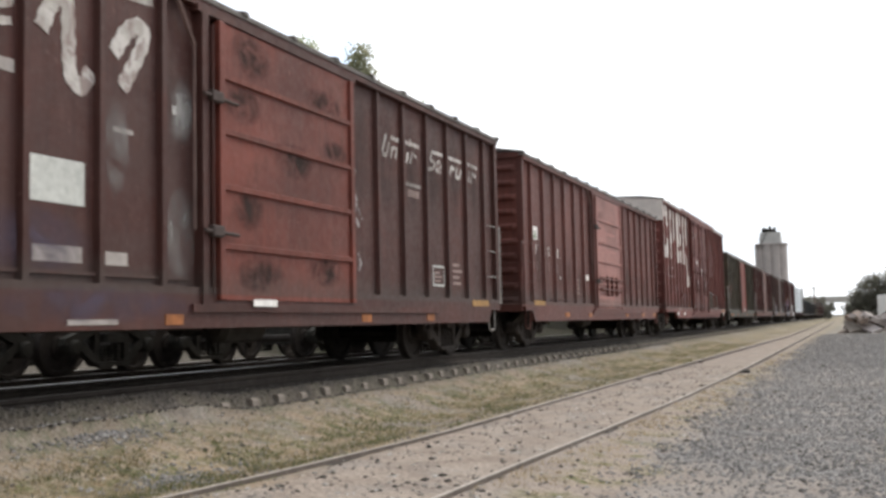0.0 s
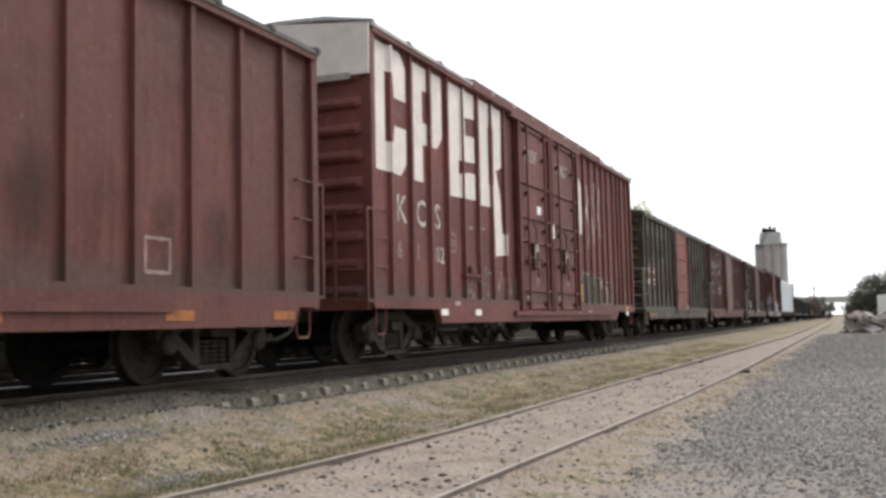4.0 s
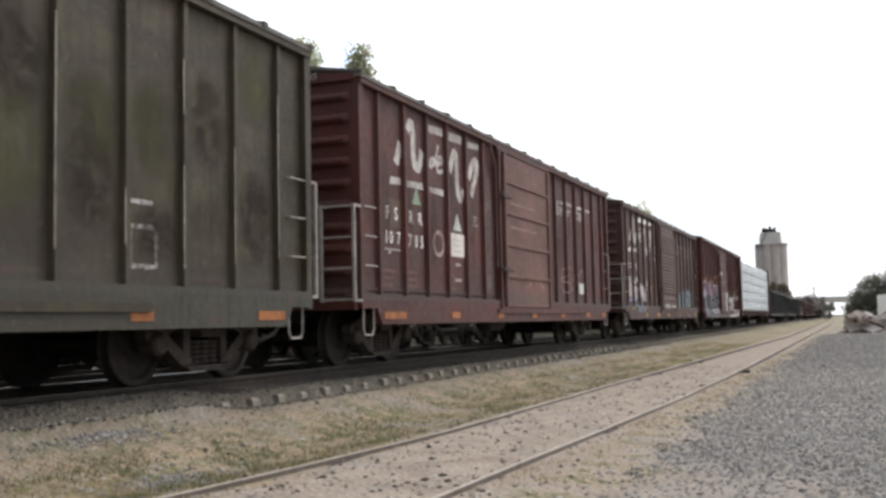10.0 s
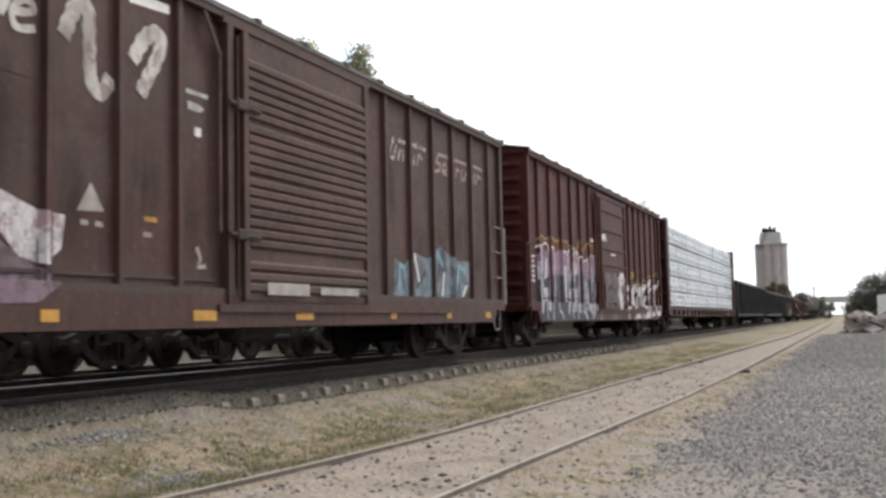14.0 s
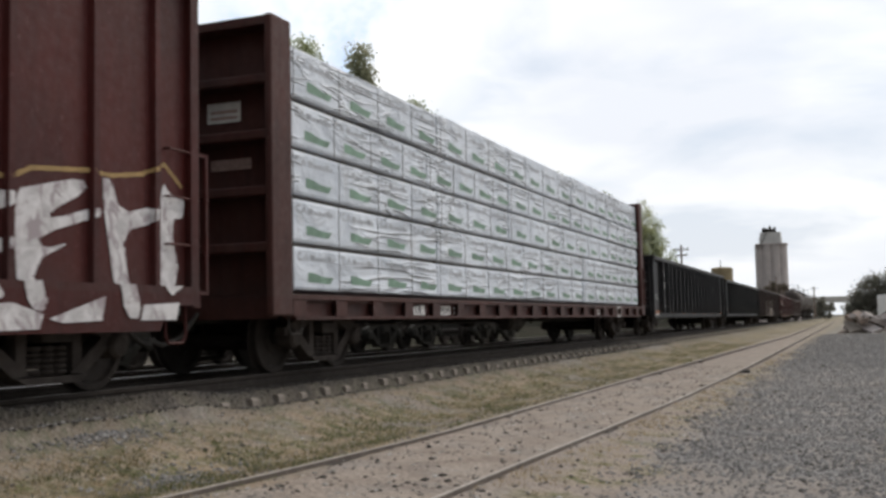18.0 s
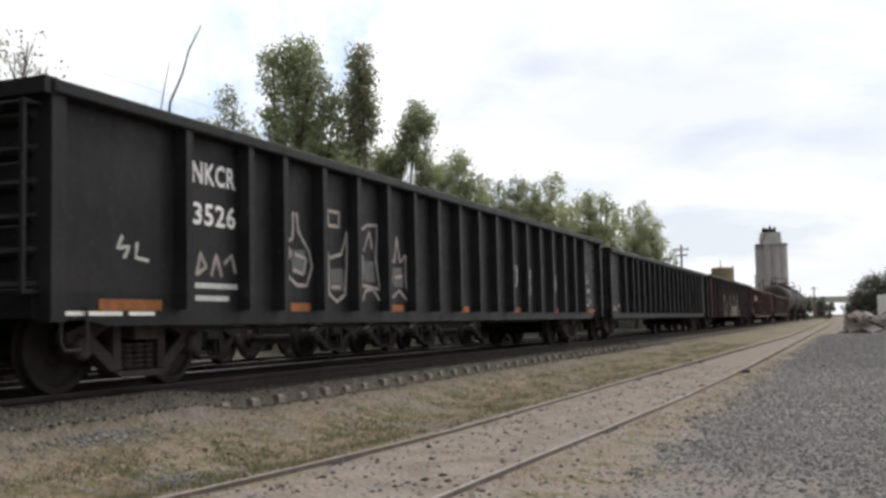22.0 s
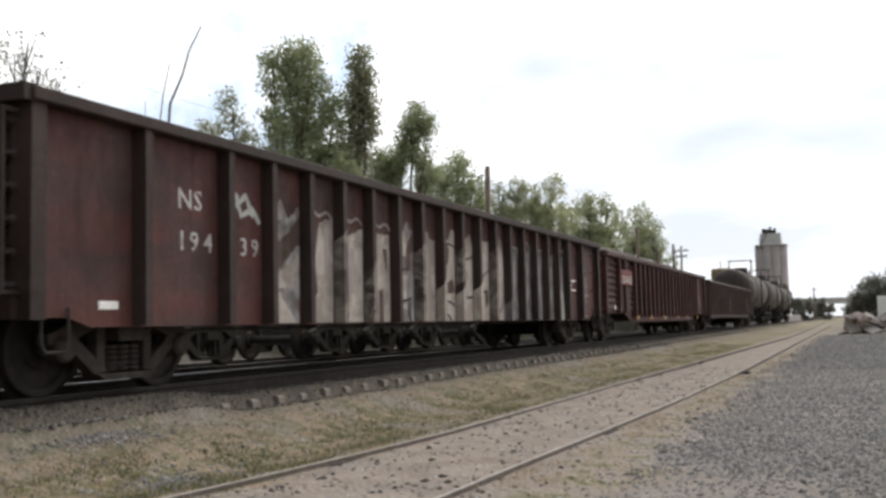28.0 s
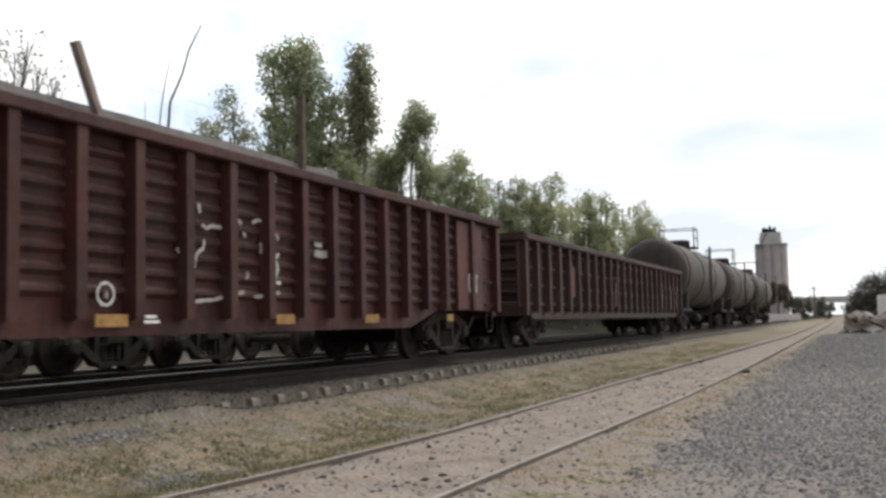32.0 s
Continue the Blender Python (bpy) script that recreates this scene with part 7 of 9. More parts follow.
def car_k():
    ribs = [1.56] + [3.04 + 0.932 * k for k in range(17)] + [19.33]
    c = gondola(202.85, 21.3, 2.77, P_K, P_K_RIB, ribs, "oxide-red gondola car with sooty ribs and sprayed panels", notch=0.6, end_z=0.75, rib_low=0.01)
    face = 1.415
    word(c, "NS", 2.22, 1.93, 0.31, M_WORNW, face, 1.15)
    for y, ch in ((2.22, "1"), (2.44, "9"), (2.70, "4"), (3.16, "6"), (3.42, "3"), (3.66, "9")):
        word(c, ch, y, 1.48, 0.30, M_WORNW, face, 1.1)
    strokes("chalk_mark", c, M_PLACARD, [[(3.34, 2.2), (3.45, 1.95), (3.7, 2.05), (3.85, 1.88)], [(3.34, 2.05), (3.55, 2.2), (3.7, 1.95)]], 0.07, face)
    # bay after bay of sprayed letters in sand and grey, then a round cream face, then thin grey bays
    rnd = random.Random(3)
    lo = 0.675

    def coat(m, lines, name="sprayed_panel", up=0.0):
        """Paint on the sheet with wavering edges. lines: outlines through a few points."""
        for line in lines:
            pts = []
            for (u, v), (s, t) in zip(line, line[1:] + line[:1]):
                n = max(2, round(math.hypot(s - u, t - v) / 0.09))
                pts += [(u + (s - u) * i / n, v + (t - v) * i / n + (0.02 * math.sin(9 * (u + i)) + rnd.uniform(-0.012, 0.012) if v > 0.7 else 0)) for i in range(n)]
            decal(name, c, m, [pts], face + up, step=0.025)

    # letters
    coat(M_SPRAYK2, [[(3.99, lo), (4.80, lo), (4.80, 2.20), (4.55, 2.00), (4.35, 2.22), (3.99, 2.05)]])
    coat(M_K_BROWN, [[(3.99, 1.15), (4.80, 1.70), (4.80, 2.05), (4.4, 1.75), (3.99, 1.6)]], "sprayed_outline", 0.004)
    coat(M_SPRAYK, [[(4.0, 1.22), (4.45, 1.38), (4.79, 1.60), (4.74, 1.15), (4.35, 1.10)], [(4.0, 1.0), (4.3, 1.03), (4.75, lo), (4.2, lo)]], "sprayed_cloud", 0.008)
    coat(M_SPRAYK, [[(5.05, lo), (5.73, lo), (5.73, 2.12), (5.35, 2.05), (5.22, 1.5), (5.30, 1.1)]])
    coat(M_SPRAYGREY, [[(5.0, 1.02), (5.22, 1.05), (5.1, 0.8)], [(5.48, 2.02), (5.62, 2.02), (5.60, 1.35), (5.48, 1.3)]], "sprayed_outline", 0.004)
    coat(M_SPRAYK, [[(6.2, lo), (6.66, lo), (6.66, 2.06), (6.25, 1.92), (5.95, 1.8), (5.9, 1.2)]])
    coat(M_SPRAYGREY, [[(6.22, 1.7), (6.4, 1.72), (6.36, 1.1), (6.2, 1.05)]], "sprayed_outline", 0.004)
    coat(M_SPRAYK, [[(6.95, lo), (7.60, lo), (7.60, 2.02), (7.1, 2.02), (6.85, 1.75)]])
    coat(M_K_BROWN, [[(7.2, 1.15), (7.34, 1.2), (7.36, lo), (7.2, lo)], [(7.34, 1.78), (7.5, 1.8), (7.48, 1.4)]], "sprayed_outline", 0.004)
    for q in (4.95, 5.88, 6.85):
        strokes("sprayed_stroke", c, M_SPRAYGREY, [[(q + 0.07 * i, 2.22 + 0.05 * math.sin(i * 0.9) - 0.01 * i) for i in range(12)]], 0.045, face + 0.004)
    coat(M_SPRAYK2, [[(7.72, lo), (8.53, lo), (8.53, 2.13), (8.3, 2.32), (8.1, 2.12), (7.95, 1.9), (7.72, 1.8)]])
    coat(M_SPRAYK, [[(7.75, 0.95), (8.2, 0.9), (8.25, 1.4), (7.75, 1.5)], [(8.1, 1.75), (8.3, 1.7), (8.25, 2.05), (8.1, 2.1)]], "sprayed_cloud", 0.004)
    coat(M_K_BROWN, [[(8.20, 1.45), (8.22, 1.85), (8.36, 2.05), (8.53, 2.12), (8.53, 1.85), (8.4, 1.75), (8.36, 1.5)], [(7.8, lo), (8.1, lo), (8.1, 0.85), (7.8, 0.85)]], "sprayed_outline", 0.008)
    strokes("sprayed_outline", c, M_K_DARK, [[(7.75, 1.5), (8.1, 1.5), (8.3, 1.55)], [(7.74, 1.03), (8.1, 1.0), (8.4, 1.05)], [(8.3, 1.0), (8.36, lo)]], 0.05, face + 0.012)
    coat(M_SPRAYK, [[(8.66, lo), (9.46, lo), (9.46, 2.08), (9.3, 2.05), (9.15, 2.2), (8.9, 2.16), (8.66, 2.2)]])
    coat(M_K_BROWN, [[(8.66, 1.95), (8.9, 2.02), (8.96, 1.6), (8.66, 1.5)], [(8.66, 1.2), (8.85, 1.15), (8.8, 0.8), (8.66, 0.9)]], "sprayed_outline", 0.004)
    strokes("sprayed_outline", c, M_SPRAYGREY, [[(8.7, 2.2), (9.0, 2.18), (9.15, 2.09), (9.29, 1.95), (9.35, 1.85)], [(9.2, 1.6), (9.25, 1.2), (9.22, lo)], [(8.9, 1.4), (9.2, 1.42)]], 0.06, face + 0.008)
    # the face: cream over four bays and the ribs between them
    coat(M_SPRAYK5, [[(9.59, lo), (10.40, lo), (10.40, 2.30), (10.25, 2.32), (10.11, 2.11), (9.8, 2.2), (9.59, 2.0)],
                     [(10.53, lo), (11.33, lo), (11.33, 2.1), (11.2, 2.3), (11.0, 2.2), (10.53, 2.26)],
                     [(11.46, lo), (12.26, lo), (12.26, 2.24), (12.05, 2.19), (11.75, 2.33), (11.46, 2.3)],
                     [(12.39, lo), (13.19, lo), (13.19, 2.12), (13.0, 2.35), (12.7, 2.46), (12.39, 2.4)]])
    coat(M_K_BROWN, [[(9.7, 1.85), (10.0, 2.05), (10.14, 1.98), (10.1, 1.72), (9.9, 1.58), (9.72, 1.6)], [(9.62, 1.28), (10.28, 1.42), (10.38, 1.2), (10.05, 1.16)], [(12.0, 1.25), (12.14, 1.26), (12.16, 1.04), (12.03, 0.95)]], "sprayed_outline", 0.004)
    strokes("sprayed_outline", c, M_K_DARK, [[(9.62, 2.0), (9.9, 2.03), (10.15, 2.05), (10.39, 2.0)], [(10.55, 1.75), (10.85, 1.79), (11.25, 1.86), (11.32, 1.9)], [(10.55, 1.2), (10.84, 1.14), (11.06, 1.1), (11.32, 1.12)],
                                             [(11.48, 1.3), (11.78, 1.47), (12.04, 1.59), (12.25, 1.67)], [(11.48, 1.13), (11.75, 1.2), (12.14, 1.26), (12.16, 1.04), (12.03, 0.93)], [(12.42, 1.9), (12.8, 2.38), (13.12, 2.1), (13.19, 1.9)],
                                             [(12.42, 0.72), (12.76, 0.74), (13.03, 0.94), (13.18, 1.2)], [(10.55, 2.05), (10.58, 1.4), (10.56, 0.95)], [(11.0, 1.6), (11.02, 1.45)], [(9.65, 1.0), (10.1, 1.02), (10.35, 0.95)], [(9.62, 0.72), (9.9, 0.85), (10.2, lo)]], 0.042, face + 0.008)
    strokes("sprayed_stroke", c, M_SPRAYSAND, [[(10.62, 2.0), (10.7, 1.5), (10.66, 0.95)], [(12.55, 1.9), (12.6, 1.3), (12.75, 0.9)]], 0.07, face + 0.012)
    # thin grey bays
    for k in range(11, 16):
        y, e = 3.04 + 0.932 * k + 0.07, 3.04 + 0.932 * (k + 1) - 0.05
        h = 2.27
        coat(M_SPRAYK3, [[(y, lo), (e, lo), (e, h), (y + 0.5, h - 0.12), (y + 0.25, h + 0.05), (y, h - 0.1)]])
        coat(M_SPRAYK2, [[(y + 0.35, 1.0), (y + 0.6, 1.1), (y + 0.62, 1.9), (y + 0.4, 2.0)]], "sprayed_cloud", 0.004)
        strokes("sprayed_outline", c, M_K_BROWN, [[(y + 0.1, 2.0), (y + 0.35, 1.6), (y + 0.2, 1.2), (y + 0.4, 0.8)]], 0.06, face + 0.008)
        strokes("sprayed_stroke", c, M_SPRAYK4, [[(y + 0.12, 1.25), (y + 0.2, 0.95), (y + 0.24, lo + 0.03)]], 0.07, face + 0.012)
    # paint that caught the ribs, as a skin round them
    for k, z0, z1, m in ((3, 0.672, 1.9, M_SPRAYRIB), (4, 0.672, 1.5, M_SPRAYRIB), (6, 0.672, 1.9, M_SPRAYRIB), (7, 0.672, 1.32, M_SPRAYK), (8, 0.672, 1.25, M_SPRAYK), (8, 1.4, 2.0, M_SPRAYRIB), (9, 0.672, 1.34, M_SPRAYK), (10, 0.672, 2.1, M_SPRAYRIB), (11, 0.68, 1.1, M_SPRAYK3)):
        y = 3.04 + 0.932 * k
        bm = bmesh.new()
        prism(bm, [(1.42, y - 0.078), (1.42, y + 0.078), (1.573, y + 0.058), (1.573, y - 0.058)], "z", z0, z1)
        for v in bm.verts:
            v.co.z += 0.0 if v.co.z < 0.7 else 0.9 * (v.co.y - y) + 0.5 * (v.co.x - 1.5)
        part("sprayed_rib", bm, m, c)
    for a, b in zip([0.2] + ribs, ribs):
        decal("grime_run", c, M_SOOTRUN, [rect(a + 0.09, b - 0.08, 1.9 if 4 < a < 18 else 0.9, 2.62)], face + 0.02)
    decal("label", c, M_WHITE, [rect(1.0, 1.28, 0.83, 0.91)], face)
    strokes("stencil_box", c, M_WHITE, [[(19.1, 1.66), (18.64, 1.66), (18.64, 1.42), (19.1, 1.42)]], 0.04, face)
    strokes("sprayed_stroke", c, M_SPRAYK2, [
        [(13.59, 2.22), (14.13, 2.21), (14.03, 1.79)],
        [(14.65, 2.4), (15.1, 2.27)],
        [(15.53, 2.26), (16.05, 2.27)],
        [(16.42, 2.26), (16.87, 2.02), (17.01, 2.38)],
        [(17.5, 2.37), (17.99, 2.35)],
        [(13.6, 1.39), (13.85, 1.31), (14.02, 1.01), (14.02, 0.71)],
        [(14.53, 1.13), (14.72, 0.92), (14.67, 0.66)],
        [(14.99, 1.79), (15.14, 1.47)]], 0.042, face + 0.016)
    decal("sprayed_blotch", c, M_SPRAYK4, [
        [(17.51, 1.43), (17.68, 1.41), (17.85, 1.22), (17.92, 0.7), (17.65, 0.63), (17.52, 0.95)]], face + 0.012)
    strokes("white_scrawl", c, M_CHALKY, [
        [(19.95, 1.99), (20.0, 2.02), (20.07, 2.03), (20.09, 1.98), (20.04, 1.95), (19.97, 1.95), (19.95, 1.99)],
        [(19.78, 1.9), (19.86, 1.92), (19.89, 1.88), (19.91, 1.81)],
        [(19.79, 1.71), (19.89, 1.71), (19.81, 1.63), (19.92, 1.67)],
        [(19.98, 1.78), (20.0, 1.6), (19.96, 1.44)],
        [(20.03, 1.82), (20.07, 1.63), (20.15, 1.8), (20.09, 1.82), (20.19, 1.84), (20.43, 1.74)],
        [(20.15, 1.77), (20.13, 1.56), (20.19, 1.4)],
        [(20.27, 1.7), (20.29, 1.57), (20.24, 1.4), (20.23, 1.51)],
        [(20.07, 1.55), (20.35, 1.56)],
        [(19.79, 1.48), (19.84, 1.4), (19.88, 1.39), (19.92, 1.54), (19.81, 1.52)],
        [(20.0, 1.39), (20.15, 1.37), (20.04, 1.31)],
        [(20.08, 1.29), (20.11, 1.1), (20.08, 1.08)],
        [(20.04, 1.26), (20.35, 1.34)],
        [(20.19, 1.32), (20.15, 1.18), (20.35, 1.08)],
        [(20.23, 1.19), (20.25, 1.09)],
        [(20.08, 1.31), (20.39, 1.3)]], 0.028, face)
    bars_of_text(c, 19.80, 0.87, 1, 0.45, M_CHALKY, face, 0.09)
    bars_of_text(c, 19.84, 0.73, 1, 0.6, M_DIM, face, 0.045)
    timber_in(c, 12.5, 0.0, 3.78, 1.36)


def timber_in(c, y, lean, top, x, mat=None):
    bm = bmesh.new()
    prism(bm, [(x - 0.04, y - 0.038), (x + 0.04, y - 0.038), (x + 0.04, y + 0.038), (x - 0.04, y + 0.038)], "z", 1.06, top)
    bmesh.ops.rotate(bm, verts=bm.verts[:], cent=(x, y, 1.06), matrix=Matrix.Rotation(lean, 3, "X"))
    part("timber_post", bm, mat or M_TIMBER, c, "weathered timber standing in the gondola")


def car_l():
    ribs = [1.83, 2.66] + [4.24 + 0.825 * k for k in range(18)] + [19.6]
    c = gondola(225.0, 21.15, 2.64, P_L, P_L, ribs, "dark red pressed-panel gondola car with timbers standing in it", fish=(3.0, 4.2), bottom=0.56, end_z=0.84, wavy=8, rib_half=0.07)
    face = 1.415
    part("number_panel", B(1.40, 1.582, 1.9, 3.52, 1.72, 2.18), P_L_SIGN, c, "red number board")
    word(c, "CR", 1.92, 1.75, 0.36, M_WORNW, 1.587, span=0.42, bold=0.025)
    word(c, "609105", 2.43, 1.765, 0.33, M_WORNW, 1.587, span=1.03, bold=0.025)
    decal("label", c, M_WHITE, [rect(1.3, 1.5, 0.95, 1.08)], 1.475)
    part("dark_panel", B(1.44, 1.485, 2.0, 3.46, 0.92, 1.68), P_L_DARK, c, "dark flat panel below the number board")
    decal("rust_run", c, M_RUSTRUN, [rect(1.90, 2.20, 0.9, 1.68)], 1.487)
    decal("rust_run", c, M_RUSTRUN, [rect(1.87, 2.02, 1.1, 1.5)], 1.489)
    for a, b in zip([0.2] + ribs, ribs):
        decal("grime_run", c, M_SOOTRUN, [rect(a + 0.1, b - 0.1, 0.9, 2.5)], 1.468)
    reflectors(c, ((4.37, 0.5), (6.8, 0.45), (9.42, 0.46), (12.64, 0.44), (15.1, 0.46), (18.3, 0.3)), M_AMBER, 0.65, 1.52, 0.12)
    strokes("chalk_figure", c, M_CHALK, [
        [(11.12, 1.99), (11.14, 1.88)],
        [(11.18, 1.76), (11.26, 1.72), (11.37, 1.76), (11.47, 1.75), (11.55, 1.76)],
        [(11.22, 1.59), (11.2, 1.5), (11.08, 1.43), (11.04, 1.31), (11.02, 1.23)],
        [(10.99, 0.9), (11.15, 0.92), (11.36, 0.93), (11.56, 0.96)],
        [(11.82, 1.91), (11.87, 1.87), (11.96, 1.83)],
        [(12.18, 1.86), (12.3, 1.9), (12.39, 1.9)],
        [(11.99, 1.73), (12.05, 1.69)],
        [(12.36, 1.63), (12.4, 1.57), (12.36, 1.51)],
        [(12.07, 1.27), (12.1, 1.22), (12.04, 1.19)],
        [(11.82, 1.01), (12.01, 1.03)],
        [(12.22, 0.98), (12.41, 0.99)],
        [(12.66, 1.81), (12.75, 1.74), (12.79, 1.7)],
        [(12.7, 1.03), (12.81, 1.04)],
        [(12.71, 2.52), (12.74, 2.42)],
        [(10.72, 1.47), (10.8, 1.4), (10.82, 1.29)]], 0.045, 1.47)
    strokes("chalk_figure", c, M_PLACARD, [
        [(12.79, 1.53), (12.71, 1.45), (12.77, 1.34), (12.72, 1.24), (12.69, 1.17), (12.83, 1.16)]], 0.05, 1.472)
    decal("label", c, M_CHALK, [rect(13.71, 14.16, 1.53, 1.63)], 1.47)
    bars_of_text(c, 13.71, 1.67, 1, 0.3, M_CHALK, 1.47, 0.06, 0.06)
    strokes("ring_mark", c, M_PLACARD, [[(9.6 + 0.12 * math.cos(a * 0.7), 0.965 + 0.11 * math.sin(a * 0.7)) for a in range(11)]], 0.03, 1.49)
    decal("ring_mark", c, M_CHALKY, [rect(9.57, 9.63, 0.92, 1.01)], 1.49)
    strokes("stencil_box", c, M_WHITE, [[(19.45, 1.20), (19.85, 1.20), (19.85, 1.50), (19.45, 1.50), (19.45, 1.20)]], 0.03, 1.515)
    part("flat_panel", B(1.46, 1.51, 18.9, 20.2, 0.86, 2.46), P_L_FLAT, c)
    bars_of_text(c, 19.5, 1.24, 3, 0.3, M_PLACARD, 1.518, 0.03, 0.08)
    bars_of_text(c, 10.16, 0.68, 2, 0.24, M_WHITE, 1.50, 0.03, 0.05)
    bm = bmesh.new()
    rows = []
    for k in range(41):
        y = 0.4 + k * 0.36
        lift = 0.05 * noise.noise((y * 0.7, 3.0, 1.0)) + 0.02 * noise.noise((y * 3.1, 5.0, 2.0))
        rows.append([bm.verts.new((x, y, z + lift)) for x, z in ((-1.36, 2.3), (-1.25, 2.80), (0.0, 2.84), (1.25, 2.82), (1.36, 2.3))])
    for a, b in zip(rows, rows[1:]):
        for i in range(4):
            bm.faces.new((a[i], a[i + 1], b[i + 1], b[i]))
    part("load", bm, M_CONCRETE_LOAD, c, "pale grey load heaped to the rim", smooth=True)
    timber_in(c, 5.72, 0.0, 3.78, 1.36)
    timber_in(c, 10.45, 0.46, 3.62, 1.36)
    timber_in(c, 13.7, 0.0, 3.72, 1.30, M_BARK)


def car_m():
    ribs = [0.9 + 0.93 * k for k in range(22)]
    c = gondola(247.95, 21.6, 2.54, P_M, P_M, ribs, "weathered brown gondola car with close ribs", notch=0.6, end_z=0.78, rib_half=0.075, wavy=4)
    for y in (9.0, 17.0, 19.0, 20.2):
        strokes("chalk_mark", c, M_CHALK, [[(y, 1.0), (y + 0.1, 1.9)]], 0.06, 1.54)
    part("patch", B(1.46, 1.482, 3.75, 4.45, 1.2, 2.0), P_B, c)


def tank_car(front, L=16.4):
    c = tagged(new("tank_car"), "sooty grey-brown tank car with a railed platform on top", "tank car", "wagons of the train")
    r, zc = 1.5, 2.68
    bm = bmesh.new()
    prof = [(0.35, 0.02), (0.38, 0.5), (0.48, 1.0), (0.65, 1.3), (0.9, 1.46), (1.1, r), (L - 1.1, r), (L - 0.9, 1.46), (L - 0.65, 1.3), (L - 0.48, 1.0), (L - 0.38, 0.5), (L - 0.35, 0.02)]
    lathe(bm, [(1.05, r - 0.02), (1.1, r), (L - 1.1, r), (L - 1.05, r - 0.02)], "y", 40, (0, 0, zc))
    part("tank", bm, P_TANK, c, smooth=True)
    # both heads take a darker paint that stands for shade on the ends
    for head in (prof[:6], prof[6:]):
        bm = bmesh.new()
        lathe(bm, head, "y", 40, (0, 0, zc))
        part("tank_head", bm, P_TANK_END, c, "domed end darkened for its shade", smooth=True)
    for y in (1.3, L * 0.36, L * 0.64, L - 1.3):
        bm = bmesh.new()
        lathe(bm, [(y - 0.06, r + 0.002), (y - 0.06, r + 0.03), (y + 0.06, r + 0.03), (y + 0.06, r + 0.002)], "y", 40, (0, 0, zc))
        part("tank_band", bm, M_TRUCK, c)
    ym = L / 2
    bm = bmesh.new()
    lathe(bm, [(zc + r - 0.1, 0.55), (zc + r + 0.3, 0.55), (zc + r + 0.38, 0.45), (zc + r + 0.40, 0.05)], "z", 20, (0, ym, 0))
    part("dome", bm, M_TRUCK, c)
    part("platform", B(-0.9, 0.9, ym - 0.68, ym + 0.68, zc + r - 0.06, zc + r), M_TRUCK, c)
    for x in (-0.85, 0.85):
        for y in (ym - 0.62, ym + 0.62):
            part("railing_post", B(x - 0.025, x + 0.025, y - 0.025, y + 0.025, zc + r - 0.05, zc + r + 0.95), M_TRUCK, c)
        for z in (0.5, 0.97):
            part("railing", B(x - 0.02, x + 0.02, ym - 0.62, ym + 0.62, zc + r + z - 0.04, zc + r + z), M_TRUCK, c)
    for y in (ym - 0.62, ym + 0.62):
        part("railing", B(-0.85, 0.85, y - 0.02, y + 0.02, zc + r + 0.91, zc + r + 0.95), M_TRUCK, c)
    bm = bmesh.new()
    for y in (ym - 0.25, ym + 0.25):
        box(bm, 1.5, 1.55, y - 0.03, y + 0.03, 1.0, zc + r)
    for k in range(9):
        box(bm, 1.5, 1.54, ym - 0.25, ym + 0.25, 1.2 + 0.33 * k, 1.23 + 0.33 * k)
    part("ladder", bm, M_TRUCK, c)
    for y in (1.7, L - 1.7):
        bm = bmesh.new()
        prism(bm, [(-1.3, 1.02), (1.3, 1.02), (1.35, 1.75), (0.9, 1.5), (0, 1.3), (-0.9, 1.5), (-1.35, 1.75)], "y", y - 0.3, y + 0.3)
        part("saddle", bm, M_TRUCK, c)
    for a, b in ((0.0, 2.6), (L - 2.6, L)):
        part("stub_sill", B(-1.35, 1.35, a, b, 0.92, 1.04), M_BLACK, c)
    underframe(c, L, 0.9, 0.95)
    truck(c, 1.7)
    truck(c, L - 1.7)
    coupler(c, 0.0, -1)
    coupler(c, L, 1)
    CARS.append((c, front))


M_SPRAYDIM = spray("dull_shadow_spray", (0.05, 0.028, 0.027), (0.07, 0.05, 0.05), (0.045, 0.02, 0.018), 2.4)
M_RUSTGLOW = spray("rusty_glow_spray", (0.10, 0.030, 0.018), (0.15, 0.052, 0.028), (0.075, 0.02, 0.015), 1.6)
M_PALEBLUE = spray("pale_bluish_spray", (0.36, 0.36, 0.41), (0.55, 0.55, 0.60), (0.26, 0.24, 0.29), 3.0)
M_SPRAYYELLOW = plain("yellow_spray", (0.36, 0.30, 0.06), 0.75, 0, 0.3, 8)
M_PRINT2 = spray("worn_ring_paint", (0.30, 0.20, 0.18), (0.46, 0.38, 0.35), (0.16, 0.08, 0.07), 6.0)
P_E_PANEL = paint("dull_olive_patch_paint", (0.085, 0.055, 0.042), worn=0.3)
M_DIM_GREY = plain("chalk_smear", (0.12, 0.12, 0.12), 0.85, 0, 0.4, 5)
M_DOORGREY = spray("thin_grey_spray", (0.095, 0.072, 0.068), (0.15, 0.128, 0.122), (0.08, 0.05, 0.046), 2.0)
M_DARKSPRAY = spray("dark_streaked_spray", (0.055, 0.046, 0.034), (0.11, 0.095, 0.075), (0.085, 0.042, 0.036), 3.0)
M_LOGOA = spray("fading_cream_paint", (0.38, 0.35, 0.32), (0.60, 0.57, 0.54), (0.26, 0.20, 0.185), 2.2)
M_GREYWHITE = spray("greyed_white_spray", (0.46, 0.44, 0.44), (0.70, 0.68, 0.68), (0.32, 0.27, 0.28), 3.2)
